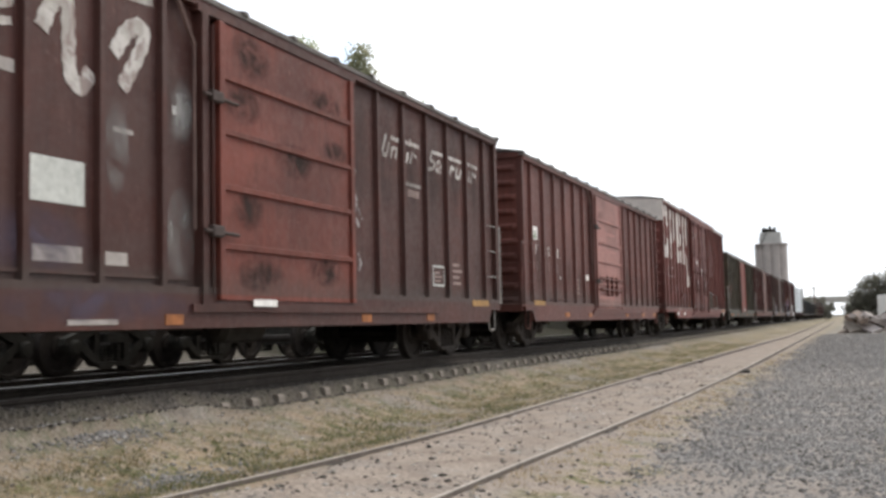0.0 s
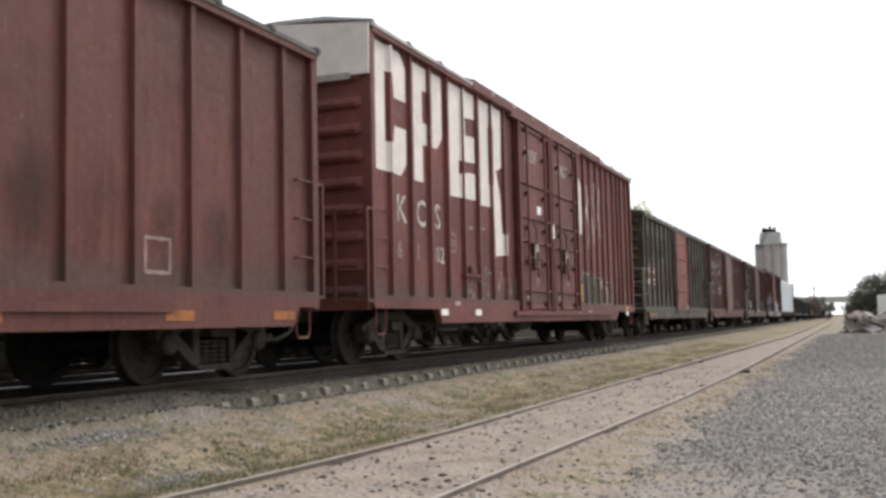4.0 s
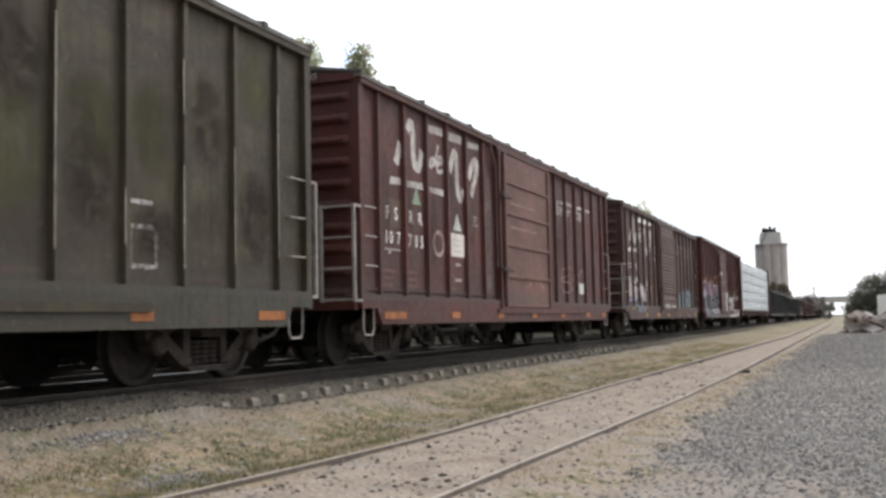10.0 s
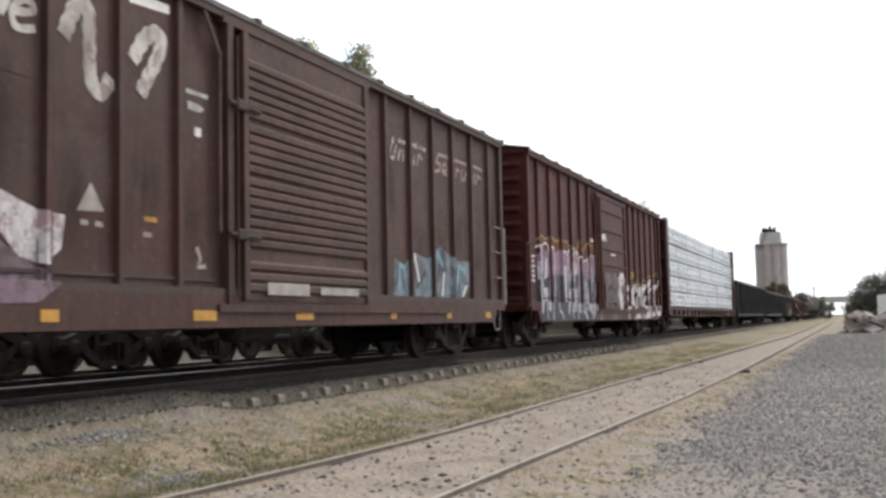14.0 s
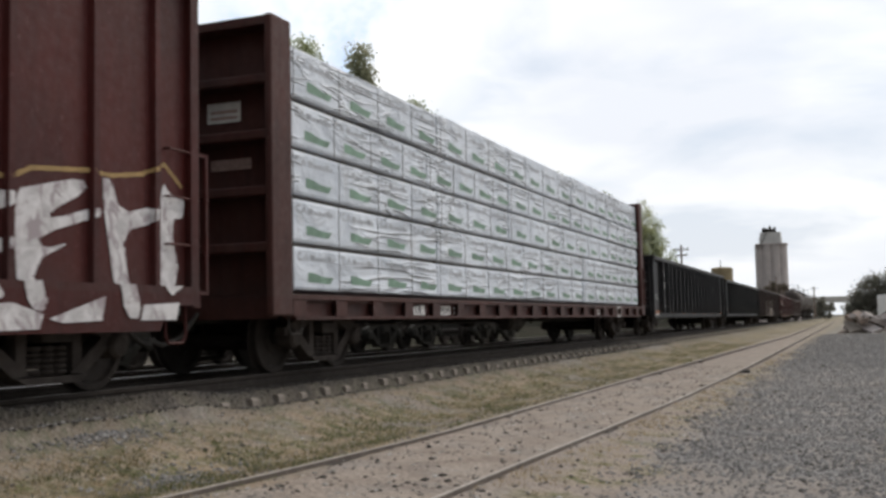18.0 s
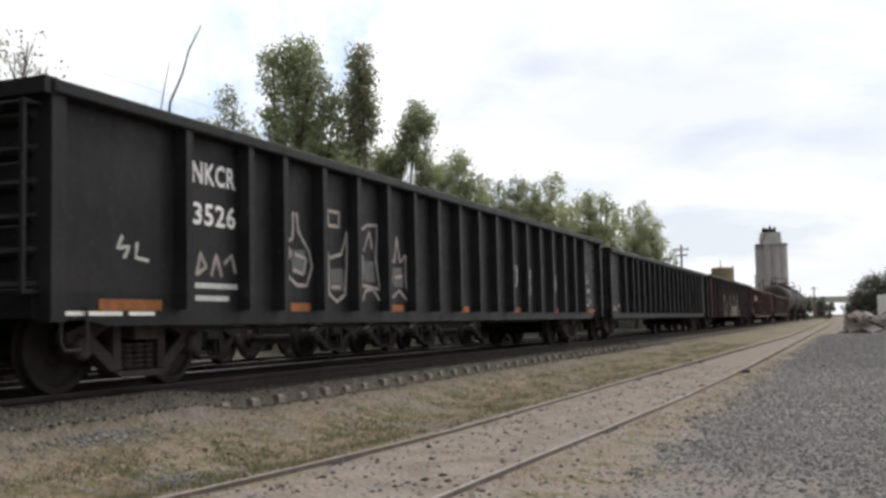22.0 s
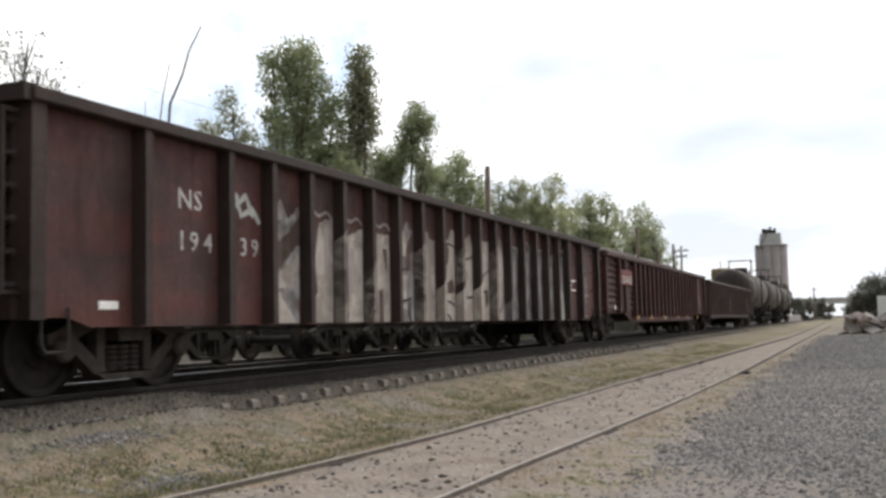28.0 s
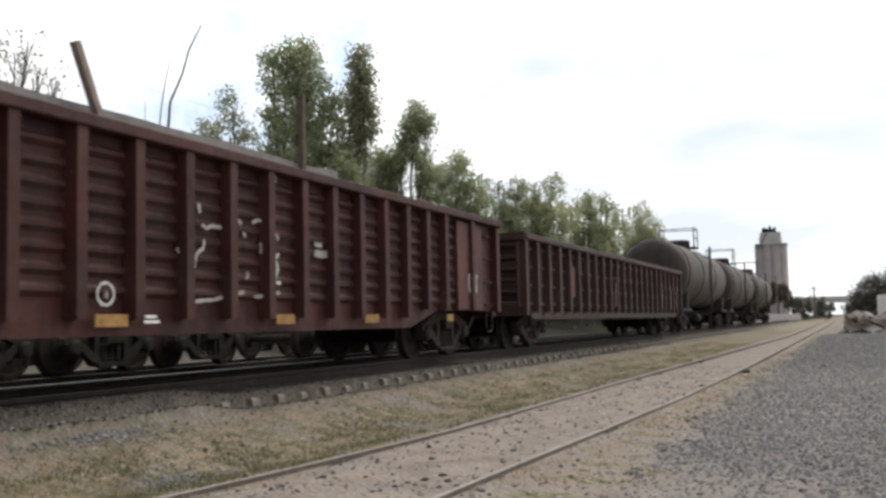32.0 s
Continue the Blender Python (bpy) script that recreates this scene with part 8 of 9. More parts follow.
M_BLOB = spray("chalky_grey_spray", (0.27, 0.275, 0.285), (0.50, 0.51, 0.52), (0.17, 0.17, 0.175), 4.0)
M_PICWHITE = spray("patchy_white_spray", (0.34, 0.31, 0.31), (0.62, 0.60, 0.60), (0.30, 0.20, 0.21), 4.0)
M_WORNW = spray("scratched_white_lettering", (0.45, 0.42, 0.40), (0.70, 0.68, 0.65), (0.28, 0.20, 0.19), 9.0)
M_PICBLUE = spray("weathered_blue_spray", (0.08, 0.13, 0.155), (0.17, 0.27, 0.32), (0.12, 0.09, 0.09), 4.0)
M_PICGOLD = spray("weathered_ochre_spray", (0.12, 0.085, 0.05), (0.22, 0.15, 0.07), (0.09, 0.06, 0.05), 5.0)
M_PICMAUVE = spray("weathered_mauve_spray", (0.13, 0.09, 0.105), (0.23, 0.165, 0.205), (0.09, 0.06, 0.06), 4.0)
M_CHALKY = spray("rubbed_chalk", (0.16, 0.13, 0.125), (0.46, 0.44, 0.43), (0.09, 0.05, 0.045), 5.0)
# the sooty tank paint again, with the shade of the domed ends in it
P_TANK_END = paint("shaded_sooty_head_paint", (0.052, 0.044, 0.042), worn=0.4, splash=0.0)
M_SPRAYK3 = spray("dark_clouded_spray", (0.11, 0.10, 0.10), (0.24, 0.23, 0.225), (0.14, 0.105, 0.10), 2.2)
M_LILAC_BLUE = plain("faded_lilac_blue_spray", (0.22, 0.20, 0.32), 0.75, 0, 0.3, 6)
M_SCUFFEDGE = plain("lit_scuffed_edge", (0.26, 0.24, 0.20), 0.8, 0, 0.6, 9)
M_PRINT = spray("rubbed_small_print", (0.20, 0.115, 0.10), (0.28, 0.19, 0.17), (0.14, 0.07, 0.062), 5.0)
M_SCUFFDIM = spray("faint_grey_scuffs", (0.085, 0.048, 0.043), (0.13, 0.10, 0.095), (0.070, 0.034, 0.030), 4.0)
M_K_BROWN = plain("brown_spray_outline", (0.085, 0.055, 0.045), 0.8, 0, 0.4, 5)
M_SPRAYK4 = plain("dusty_white_spray", (0.46, 0.43, 0.40), 0.8, 0, 0.35, 4)
M_SPRAYRIB = spray("thin_spray_on_soot", (0.10, 0.082, 0.072), (0.26, 0.225, 0.195), (0.05, 0.035, 0.03), 2.2)
M_SPRAYK5 = spray("cream_spray", (0.37, 0.315, 0.27), (0.50, 0.44, 0.385), (0.42, 0.35, 0.30), 1.8)
M_K_DARK = plain("dark_spray_outline", (0.05, 0.04, 0.045), 0.75, 0, 0.3, 6)
P_L_DARK = paint("dark_red_paint", (0.040, 0.0185, 0.0165), worn=0.4, splash=0.0)
P_L_FLAT = paint("faded_end_panel_paint", (0.105, 0.040, 0.036), worn=0.3, splash=0.0)
P_L_SIGN = paint("number_board_red", (0.18, 0.045, 0.04), worn=0.1, streak=0.1, dust=0.1)

car_a()
car_b()
car_c()
car_d()
car_e()
car_f()
car_g()
centerbeam(132.0)
car_i()
car_j()
car_k()
car_l()
car_m()
for k in range(3):
    tank_car(271.2 + 17.75 * k)

# ---- stored trucks on the second track ----


def stored_truck(y):
    t = tagged(new("stored_truck"), "spare cast-steel wagon truck stored on the second track", "wagon truck", "stored trucks")
    part("bolster", ME_BOLSTER_OLD, M_OLD, t)
    for rz in (0, math.pi):
        part("side_frame", ME_FRAME_OLD, M_OLD, t).rotation_euler = (0, 0, rz)
    for s in (-0.90, 0.90):
        part("wheelset", ME_WHEELSET, M_WHEEL, t).location = (0, s, WHEEL_R)
    t.location = (BACK_X, y, 0.504)
    return t


first_truck = stored_truck(13.75)
for y in (10.9, 16.55, 21.6, 24.4, 27.3, 32.2, 35.0):
    copy_thing(first_truck, pose(BACK_X, y, 0.504))

# ---- trees, poles and far buildings ----


def leaf_material(name, col, vary=0.5):
    m, n, b = material(name, 0.75)
    rnd = n.add("ShaderNodeNewGeometry").outputs["Random Per Island"]
    co = n.add("ShaderNodeTexCoord").outputs["Object"]
    patch = n.noise(co, 0.6, 3, 0.5)
    f = n.math("ADD", n.math("MULTIPLY", rnd, 0.6), n.math("MULTIPLY", n.span(patch, 0.3, 0.7), 0.4))
    c = n.mix(f, [x * (1 - vary) for x in col], [x * (1 + vary) for x in col])
    n.put(b.inputs["Base Color"], c)
    b.inputs["Specular IOR Level"].default_value = 0.2
    thin = n.add("ShaderNodeBsdfTranslucent")
    n.put(thin.inputs[0], n.mix(0.5, c, [x * 1.6 for x in col]))
    both = n.add("ShaderNodeMixShader")
    both.inputs[0].default_value = 0.55
    n.put(both.inputs[1], b.outputs[0])
    n.put(both.inputs[2], thin.outputs[0])
    n.put([o for o in n.t.nodes if o.type == "OUTPUT_MATERIAL"][0].inputs[0], both.outputs[0])
    return m


M_LEAF = leaf_material("willow_green_leaves", (0.325, 0.352, 0.215))
M_LEAF_LIGHT = leaf_material("yellow_green_leaves", (0.40, 0.415, 0.265))
M_LEAF_DARK = leaf_material("dark_leaves", (0.27, 0.272, 0.18))
M_LEAF_SCRUB = leaf_material("dark_scrub_leaves", (0.075, 0.078, 0.045))
M_LEAF_HAZE = leaf_material("hazy_dark_leaves", (0.185, 0.182, 0.152))
M_LEAF_RUST = leaf_material("brownish_dark_leaves", (0.125, 0.105, 0.078))
M_LEAF_GREY = leaf_material("grey_green_leaves", (0.33, 0.34, 0.235))


def tree(x, y, height, clumps, leaf, label, seed, leaves=2600, size=0.16, trunk=0.16, name="tree", z=0.0, droop=0.25):
    """A tapered trunk with a limb to every clump of leaves. clumps: (dx, dy, height, radius, tallness)."""
    rnd = random.Random(seed)
    t = tagged(new(name), label, "tree")
    t.location = (x, y, z)
    bm = bmesh.new()
    mid = Vector((rnd.uniform(-0.2, 0.2), rnd.uniform(-0.2, 0.2), height * 0.35))
    tube(bm, (0, 0, -0.1), mid, trunk, trunk * 0.75, 9)
    for dx, dy, h, r, tall in clumps:
        top = Vector((dx, dy, h))
        knee = mid.lerp(top, 0.5) + Vector((rnd.uniform(-0.3, 0.3), rnd.uniform(-0.3, 0.3), 0.2))
        tube(bm, mid - Vector((0, 0, 0.1)), knee, trunk * 0.55, trunk * 0.38, 7)
        tube(bm, knee, top + Vector((0, 0, r * tall * 0.4)), trunk * 0.38, trunk * 0.1, 6)
        for _ in range(7):
            a = Vector((rnd.gauss(0, 1), rnd.gauss(0, 1), rnd.gauss(0, 1) * tall)).normalized() * r * rnd.uniform(0.6, 1.0)
            tube(bm, knee.lerp(top, rnd.uniform(0.3, 1.0)), top + Vector((a.x, a.y, a.z * tall)), trunk * 0.16, trunk * 0.05, 4, False)
    part("trunk", bm, M_BARK, t)
    verts, faces = [], []
    total = sum(r ** 2 * tall for _, _, _, r, tall in clumps)
    for dx, dy, h, r, tall in clumps:
        n = int(leaves * r ** 2 * tall / total)
        twigs = []
        for _ in range(max(10, n // 48)):
            d = Vector((rnd.gauss(0, 1), rnd.gauss(0, 1), rnd.gauss(0, 1))).normalized()
            twigs.append(Vector((dx, dy, h)) + Vector((d.x * r, d.y * r, d.z * r * tall)) * rnd.uniform(0.35, 1.0) ** 0.6)
        for _ in range(n):
            p = rnd.choice(twigs) + Vector((rnd.gauss(0, 0.20), rnd.gauss(0, 0.20), rnd.gauss(0, 0.24) - droop * rnd.random()))
            a = Vector((rnd.gauss(0, 1), rnd.gauss(0, 1), rnd.gauss(0, 1) - droop)).normalized() * size * rnd.uniform(0.6, 1.3)
            b = a.cross(Vector((rnd.gauss(0, 1), rnd.gauss(0, 1), rnd.gauss(0, 1)))).normalized() * size * 0.38
            k = len(verts)
            verts += [p, p + a * 0.5 + b, p + a, p + a * 0.5 - b]
            faces.append((k, k + 1, k + 2, k + 3))
    me = bpy.data.meshes.new("crown")
    me.from_pydata([tuple(v) for v in verts], [], faces)
    me.materials.append(leaf)
    part("crown", me, leaf, t)
    return t


# the stand of tall trees behind the train
tree(-27.7, 41.5, 12.0, [(-0.7, 0, 10.6, 0.8, 1.3), (0.2, 0, 11.9, 0.6, 1.5), (0.9, 0.2, 10.4, 0.6, 1.4), (1.5, 0.4, 9.2, 0.8, 1.2), (-0.4, 0.4, 8.4, 1.2, 1.2)], M_LEAF_GREY, "tall thin-leaved tree with grey-green foliage", 1, 3600, 0.17)
tree(-24.2, 41.5, 14.5, [(-0.95, 0, 13.4, 0.75, 1.4), (-0.2, 0, 13.9, 0.7, 1.3), (0.6, 0, 13.9, 0.8, 1.3), (1.1, 0, 13.2, 0.7, 1.4), (-0.5, 0.3, 11.6, 1.3, 1.4), (0.7, 0.3, 11.4, 1.3, 1.4), (0.1, 0.2, 9.4, 1.8, 1.3), (-0.3, 0.1, 7.6, 1.9, 1.2), (0.8, 0, 6.2, 1.6, 1.1), (1.9, 0.4, 12.0, 0.7, 1.4), (2.0, 0.5, 10.2, 0.9, 1.4), (2.3, 0.5, 8.2, 1.1, 1.3)], M_LEAF, "tall leafy green tree behind the track", 2, 23000, 0.17, 0.2)
tree(-21.4, 43.0, 14.5, [(0.1, 0, 13.9, 0.55, 1.5), (0.2, 0.1, 12.6, 0.7, 1.5), (0.15, 0.1, 11.2, 0.75, 1.6), (-0.3, 0, 9.6, 0.75, 1.6), (-0.5, 0.1, 8.0, 0.9, 1.4), (-0.3, 0.2, 6.4, 1.0, 1.4)], M_LEAF_DARK, "narrow dark tree with drooping foliage", 3, 14000, 0.16, 0.18, droop=0.5)
tree(-20.7, 47.8, 12.8, [(0.2, 0, 12.1, 0.7, 0.9), (0.95, 0.2, 11.5, 0.6, 0.9), (0.0, 0, 11.0, 0.7, 1.0), (-0.7, 0, 10.2, 0.7, 1.1), (-1.2, 0, 9.4, 0.7, 1.2), (-1.5, 0, 8.2, 0.8, 1.3), (0.5, 0, 9.9, 0.6, 1.0), (-1.2, 0.2, 6.8, 1.2, 1.2), (-1.9, 0, 9.6, 0.7, 1.3), (-2.2, 0, 8.2, 0.8, 1.3), (0.9, 0.2, 8.9, 0.6, 1.0)], M_LEAF, "leafy tree with a gappy crown", 4, 14000, 0.16, 0.17)
tree(-20.3, 51.5, 10.5, [(-0.8, 0, 9.0, 1.0, 1.0), (0.6, 0, 9.6, 0.9, 1.0), (1.5, 0.2, 8.3, 1.0, 1.1), (0, 0, 7.4, 1.5, 1.0), (0.5, 0, 5.8, 1.6, 1.0)], M_LEAF, "bushy dark green tree", 5, 11000, 0.17)
for k, (x, y, h, m) in enumerate(((-25.4, 69.5, 11.0, M_LEAF_LIGHT), (-23.2, 71.5, 12.0, M_LEAF_GREY), (-20.6, 72.2, 12.1, M_LEAF_LIGHT), (-22.0, 71.0, 10.6, M_LEAF_LIGHT), (-19.3, 77.5, 11.2, M_LEAF_LIGHT), (-18.0, 78.0, 11.0, M_LEAF), (-16.4, 83.2, 10.8, M_LEAF_LIGHT), (-15.6, 84.0, 9.6, M_LEAF))):
    tree(x, y, h, [(-0.9, 0, h - 1.2, 0.9, 1.1), (0.6, 0.2, h - 0.8, 0.8, 1.1), (0.2, 0, h - 2.4, 1.4, 1.1), (-1.0, 0, h - 3.4, 1.5, 1.1), (1.0, 0, h - 3.6, 1.5, 1.1), (0, 0, h - 5.2, 2.0, 1.0)], m, "yellow-green leafy tree in the row behind the track", 20 + k, 6500, 0.20, 0.17)
tree(-26.9, 26.6, 11.5, [(-0.8, 0, 11.3, 0.9, 0.9), (0.5, 0, 10.6, 0.8, 0.8), (1.3, 0.4, 10.2, 0.6, 0.7), (1.9, 0.5, 9.7, 0.5, 0.7), (0.9, 0.2, 11.1, 0.5, 0.8), (-0.2, 0, 9.2, 1.0, 0.9), (1.0, 0.2, 9.0, 0.7, 0.8)], M_LEAF_DARK, "sparse twiggy tree with thin grey-green leaves", 8, 600, 0.14)

# bare stems that stand up behind the train
def bare_stem(x, y, pts, r, label):
    t = tagged(new("bare_stem"), label, "dead branch")
    t.location = (x, y, 0)
    bm = bmesh.new()
    n = len(pts) - 1
    for i in range(n):
        tube(bm, pts[i], pts[i + 1], r * (1 - 0.7 * i / n), r * (1 - 0.7 * (i + 1) / n), 6)
    part("stem", bm, M_BARK, t)


bare_stem(-18.05, 24.0, [(0, 0, -0.1), (0.02, 0, 3), (-0.05, 0, 5.5), (0.0, 0, 7.0), (0.05, 0.02, 7.75), (0.35, 0.2, 8.6), (0.5, 0.3, 9.3), (0.78, 0.5, 10.05)], 0.06, "tall bare crooked branch")
bare_stem(-18.25, 23.85, [(0, 0, -0.1), (0.0, 0, 4), (0.02, 0, 7.2), (0.1, 0.05, 8.0), (0.26, 0.14, 8.95)], 0.035, "thin bare upright branch")
bare_stem(-18.55, 23.6, [(0, 0, -0.1), (0.0, 0, 5), (0.0, 0, 7.8)], 0.03, "thin bare upright branch")


def utility_pole(x, y, h, arms, label, r=0.14):
    t = tagged(new("utility_pole"), label, "utility pole", "utility poles")
    t.location = (x, y, 0)
    bm = bmesh.new()
    tube(bm, (0, 0, -0.1), (0, 0, h), r, r * 0.7, 9)
    part("pole", bm, M_TIMBER, t)
    for z, a in arms:
        part("crossarm", B(-a, a, -0.06, 0.06, z - 0.06, z + 0.06), M_TIMBER, t)
        for s in (-0.9, -0.45, 0.45, 0.9):
            bm = bmesh.new()
            tube(bm, (s * a, 0, z + 0.05), (s * a, 0, z + 0.22), 0.05, 0.03, 6)
            part("insulator", bm, M_OLD, t)


utility_pole(-16.45, 108.7, 8.9, ((8.4, 0.75), (7.8, 0.6)), "wooden utility pole with two crossarms")
utility_pole(-8.03, 250, 7.9, ((7.3, 0.9),), "distant utility pole with a crossarm", 0.2)
utility_pole(-13.0, 200, 8.5, (), "plain distant pole without any crossarm", 0.16)

M_CONCRETE = plain("pale_streaked_concrete", (0.46, 0.415, 0.395), 0.9, 0, 0.18, 0.5)
M_CONCRETE_TOP = plain("white_headhouse_paint", (0.55, 0.54, 0.52), 0.85, 0, 0.12, 0.5)


def grain_elevator(x, y):
    t = tagged(new("grain_elevator"), "tall pale concrete grain elevator of joined silos with a headhouse", "grain elevator")
    t.location = (x, y, 0)
    for dx, dy, r in ((-2.9, 0, 1.6), (-1.2, -0.5, 1.7), (0.9, -0.5, 1.7), (2.6, 0, 1.6), (-2.0, 3, 2), (2.0, 3, 2)):
        bm = bmesh.new()
        lathe(bm, [(-0.1, r), (21.2, r)], "z", 24, (dx, dy, 0))
        part("silo", bm, M_CONCRETE, t, smooth=False)
    part("deck", B(-4.2, 4.2, -2.2, 5, 21.2, 21.5), M_CONCRETE, t)
    part("headhouse", B(-3.1, 2.7, -1.6, 4, 21.5, 23.4), M_CONCRETE_TOP, t)
    part("headhouse_top", B(-2.9, 2.6, -1.4, 3.5, 23.4, 24.7), M_CONCRETE_TOP, t)
    rnd = random.Random(9)
    for k in range(6):
        a = -2.3 + 0.62 * k
        part("roof_machinery", B(a, a + 0.58, -1.0, 0.6, 24.7, 25.5 + rnd.uniform(0.1, 1.1)), M_BLACK, t)
    bm = bmesh.new()
    tube(bm, (-2.6, -1.7, 21.5), (-0.8, -1.5, 25.2), 0.12, 0.12, 6)
    part("spout", bm, M_OLD, t)


grain_elevator(-20.3, 299)

M_TAN = plain("tan_rusty_sheet", (0.26, 0.205, 0.12), 0.8, 0, 0.3, 0.8)


def water_tank(x, y):
    t = tagged(new("water_tank"), "round tan steel tank raised on legs", "water tank")
    t.location = (x, y, 0)
    bm = bmesh.new()
    lathe(bm, [(6.3, 1.4), (6.4, 1.62), (8.6, 1.62), (8.75, 1.3), (8.85, 0.1)], "z", 26)
    part("tank", bm, M_TAN, t)
    for a in range(6):
        c, s = math.cos(a * math.pi / 3) * 1.35, math.sin(a * math.pi / 3) * 1.35
        part("leg", B(c - 0.1, c + 0.1, s - 0.1, s + 0.1, -0.1, 6.4), M_RAIL, t)
    bm = bmesh.new()
    tube(bm, (-0.2, 0, 8.8), (-0.2, 0, 10.0), 0.06, 0.04, 6)
    part("vent_pipe", bm, M_RAIL, t)


water_tank(-18.1, 159)

# far end of the yard
tree(-15.8, 249, 9.0, [(-1.2, 0, 7.4, 1.6, 1.0), (1.2, 0, 7.2, 1.7, 0.9), (0, 0, 5.2, 2.4, 0.8)], M_LEAF_RUST, "dark tree at the foot of the elevator", 31, 3000, 0.45, 0.3)
for k, (x, y, h) in enumerate(((-13.0, 262, 6.6), (-11.0, 270, 5.6), (-8.8, 276, 6.0), (-6.6, 280, 5.2))):
    tree(x, y, h, [(-1.0, 0, h - 1.4, 1.6, 0.9), (1.0, 0, h - 1.6, 1.6, 0.9), (0, 0, h - 3.0, 2.2, 0.8)], M_LEAF_HAZE, "distant dark roadside tree", 40 + k, 2200, 0.45, 0.25)
tree(2.3, 96, 5.0, [(-2.0, 0, 1.7, 1.0, 0.9), (-1.5, 0, 2.8, 1.0, 0.9), (-0.4, 0, 3.6, 1.1, 0.9), (1.2, 0, 3.9, 1.2, 0.9), (2.8, 0, 3.9, 1.4, 0.9), (-0.6, 0, 1.6, 1.5, 0.9), (1.0, 0.2, 2.2, 1.8, 0.9), (3.4, 0.3, 2.2, 2.0, 0.9)], M_LEAF_HAZE, "low broad dark tree beside the lot", 51, 24000, 0.2, 0.22)


def low_wall(x0, y0, x1, y1):
    t = tagged(new("low_wall"), "low pale concrete wall at the far end", "wall")
    a, b = Vector((x0, y0, 0)), Vector((x1, y1, 0))
    n = 8
    ang = math.atan2(b.y - a.y, b.x - a.x)
    L = (b - a).length / n
    me = mesh_of(B(0.02, L - 0.02, -0.1, 0.1, -0.1, 1.5, r=0.02), "wall_panel", M_CONCRETE)
    t.location, t.rotation_euler = a, (0, 0, ang)
    for i in range(n):
        part("wall_panel", me, M_CONCRETE, t).location = (i * L, 0, 0)


low_wall(-12.5, 148, -7.2, 160)


def footbridge(y):
    t = tagged(new("overpass"), "pale overpass across the far end of the line", "bridge")
    t.location = (-7.0, y, 0)
    part("deck", B(-26, 14, -3, 3, 5.1, 6.4), M_CONCRETE_TOP, t)
    part("parapet", B(-26, 14, -3.2, -3.0, 6.3, 7.0), M_CONCRETE_TOP, t)
    for x in (-20, -9, 7):
        part("pier", B(x - 0.6, x + 0.6, -1, 1, -0.1, 5.2), M_CONCRETE, t)


footbridge(345)


def debris_pile(x, y):
    """Old planks and broken concrete heaped beside the lot."""
    t = tagged(new("debris_pile"), "heap of pale broken slabs and old planks", "debris pile", kind="stuff")
    rnd = random.Random(14)
    for k in range(46):
        bm = bmesh.new()
        L, w_, h_ = rnd.uniform(0.6, 2.4), rnd.uniform(0.3, 0.8), rnd.uniform(0.1, 0.35)
        soft_box(bm, -L / 2, L / 2, -w_ / 2, w_ / 2, -h_ / 2, h_ / 2, 0.015)
        px = rnd.uniform(0, 4.6)
        top = 0.4 + 1.3 * math.sin(min(1, px / 1.4) * math.pi / 2)
        o = part("slab", bm, (M_CONCRETE, M_TIMBER, M_CONCRETE, M_TIE)[k % 4], t)
        o.location = (px, rnd.uniform(-0.9, 0.9), rnd.uniform(0.05, top))
        o.rotation_euler = (rnd.uniform(-0.5, 0.5), rnd.uniform(-0.6, 0.6), rnd.uniform(-3, 3))
    t.location = (x, y, 0)


debris_pile(-0.1, 72)


def parked_van(x, y):
    t = tagged(new("box_van"), "white box van parked beyond the debris", "van")
    t.location = (x, y, 0)
    mw = plain("white_car_paint", (0.72, 0.72, 0.70), 0.35, 0, 0.05)
    mg = plain("dark_car_glass", (0.02, 0.025, 0.03), 0.1)
    bm = bmesh.new()
    soft_box(bm, 0.0, 3.6, -1.0, 1.0, 0.75, 2.6, 0.06)
    part("cargo_box", bm, mw, t)
    bm = bmesh.new()
    prism(bm, [(3.65, 0.5), (5.5, 0.5), (5.5, 1.15), (5.1, 1.3), (4.6, 2.05), (3.65, 2.1)], "y", -0.92, 0.92)
    cab = part("cab", bm, mw, t)
    bm = bmesh.new()
    prism(bm, [(3.85, 1.3), (4.95, 1.3), (4.55, 1.92), (3.85, 1.95)], "y", -0.93, -0.922)
    part("side_window", bm, mg, cab)
    for px in (0.95, 4.5):
        for py in (-0.78, 0.78):
            bm = bmesh.new()
            lathe(bm, [(py - 0.11, 0.2), (py - 0.11, 0.4), (py + 0.11, 0.4), (py + 0.11, 0.2)], "y", 18, (px, 0, 0.4))
            part("wheel", bm, M_BLACK, t)
    part("chassis", B(0.1, 5.2, -0.45, 0.45, 0.5, 0.76), M_BLACK, t)


parked_van(1.75, 82)


def overhead_wire(a, b, label):
    t = tagged(new("overhead_wire"), label, "wire")
    a, b = Vector(a), Vector(b)
    bm = bmesh.new()
    rings = []
    for i in range(25):
        u = i / 24
        p = a.lerp(b, u) - Vector((0, 0, 1.6 * u * (1 - u)))
        rings.append([bm.verts.new(p + Vector((0.0032 * math.cos(k * 1.2566), 0, 0.0032 * math.sin(k * 1.2566)))) for k in range(5)])
    for r, q in zip(rings, rings[1:]):
        for k in range(5):
            bm.faces.new((r[k], r[(k + 1) % 5], q[(k + 1) % 5], q[k]))
    part("cable", bm, M_OLD, t)


overhead_wire((-18.7, -14, 8.3), (-16.8, 108.7, 8.5), "thin sagging wire strung behind the train")
# ---- loose stones, grass and scrub ----


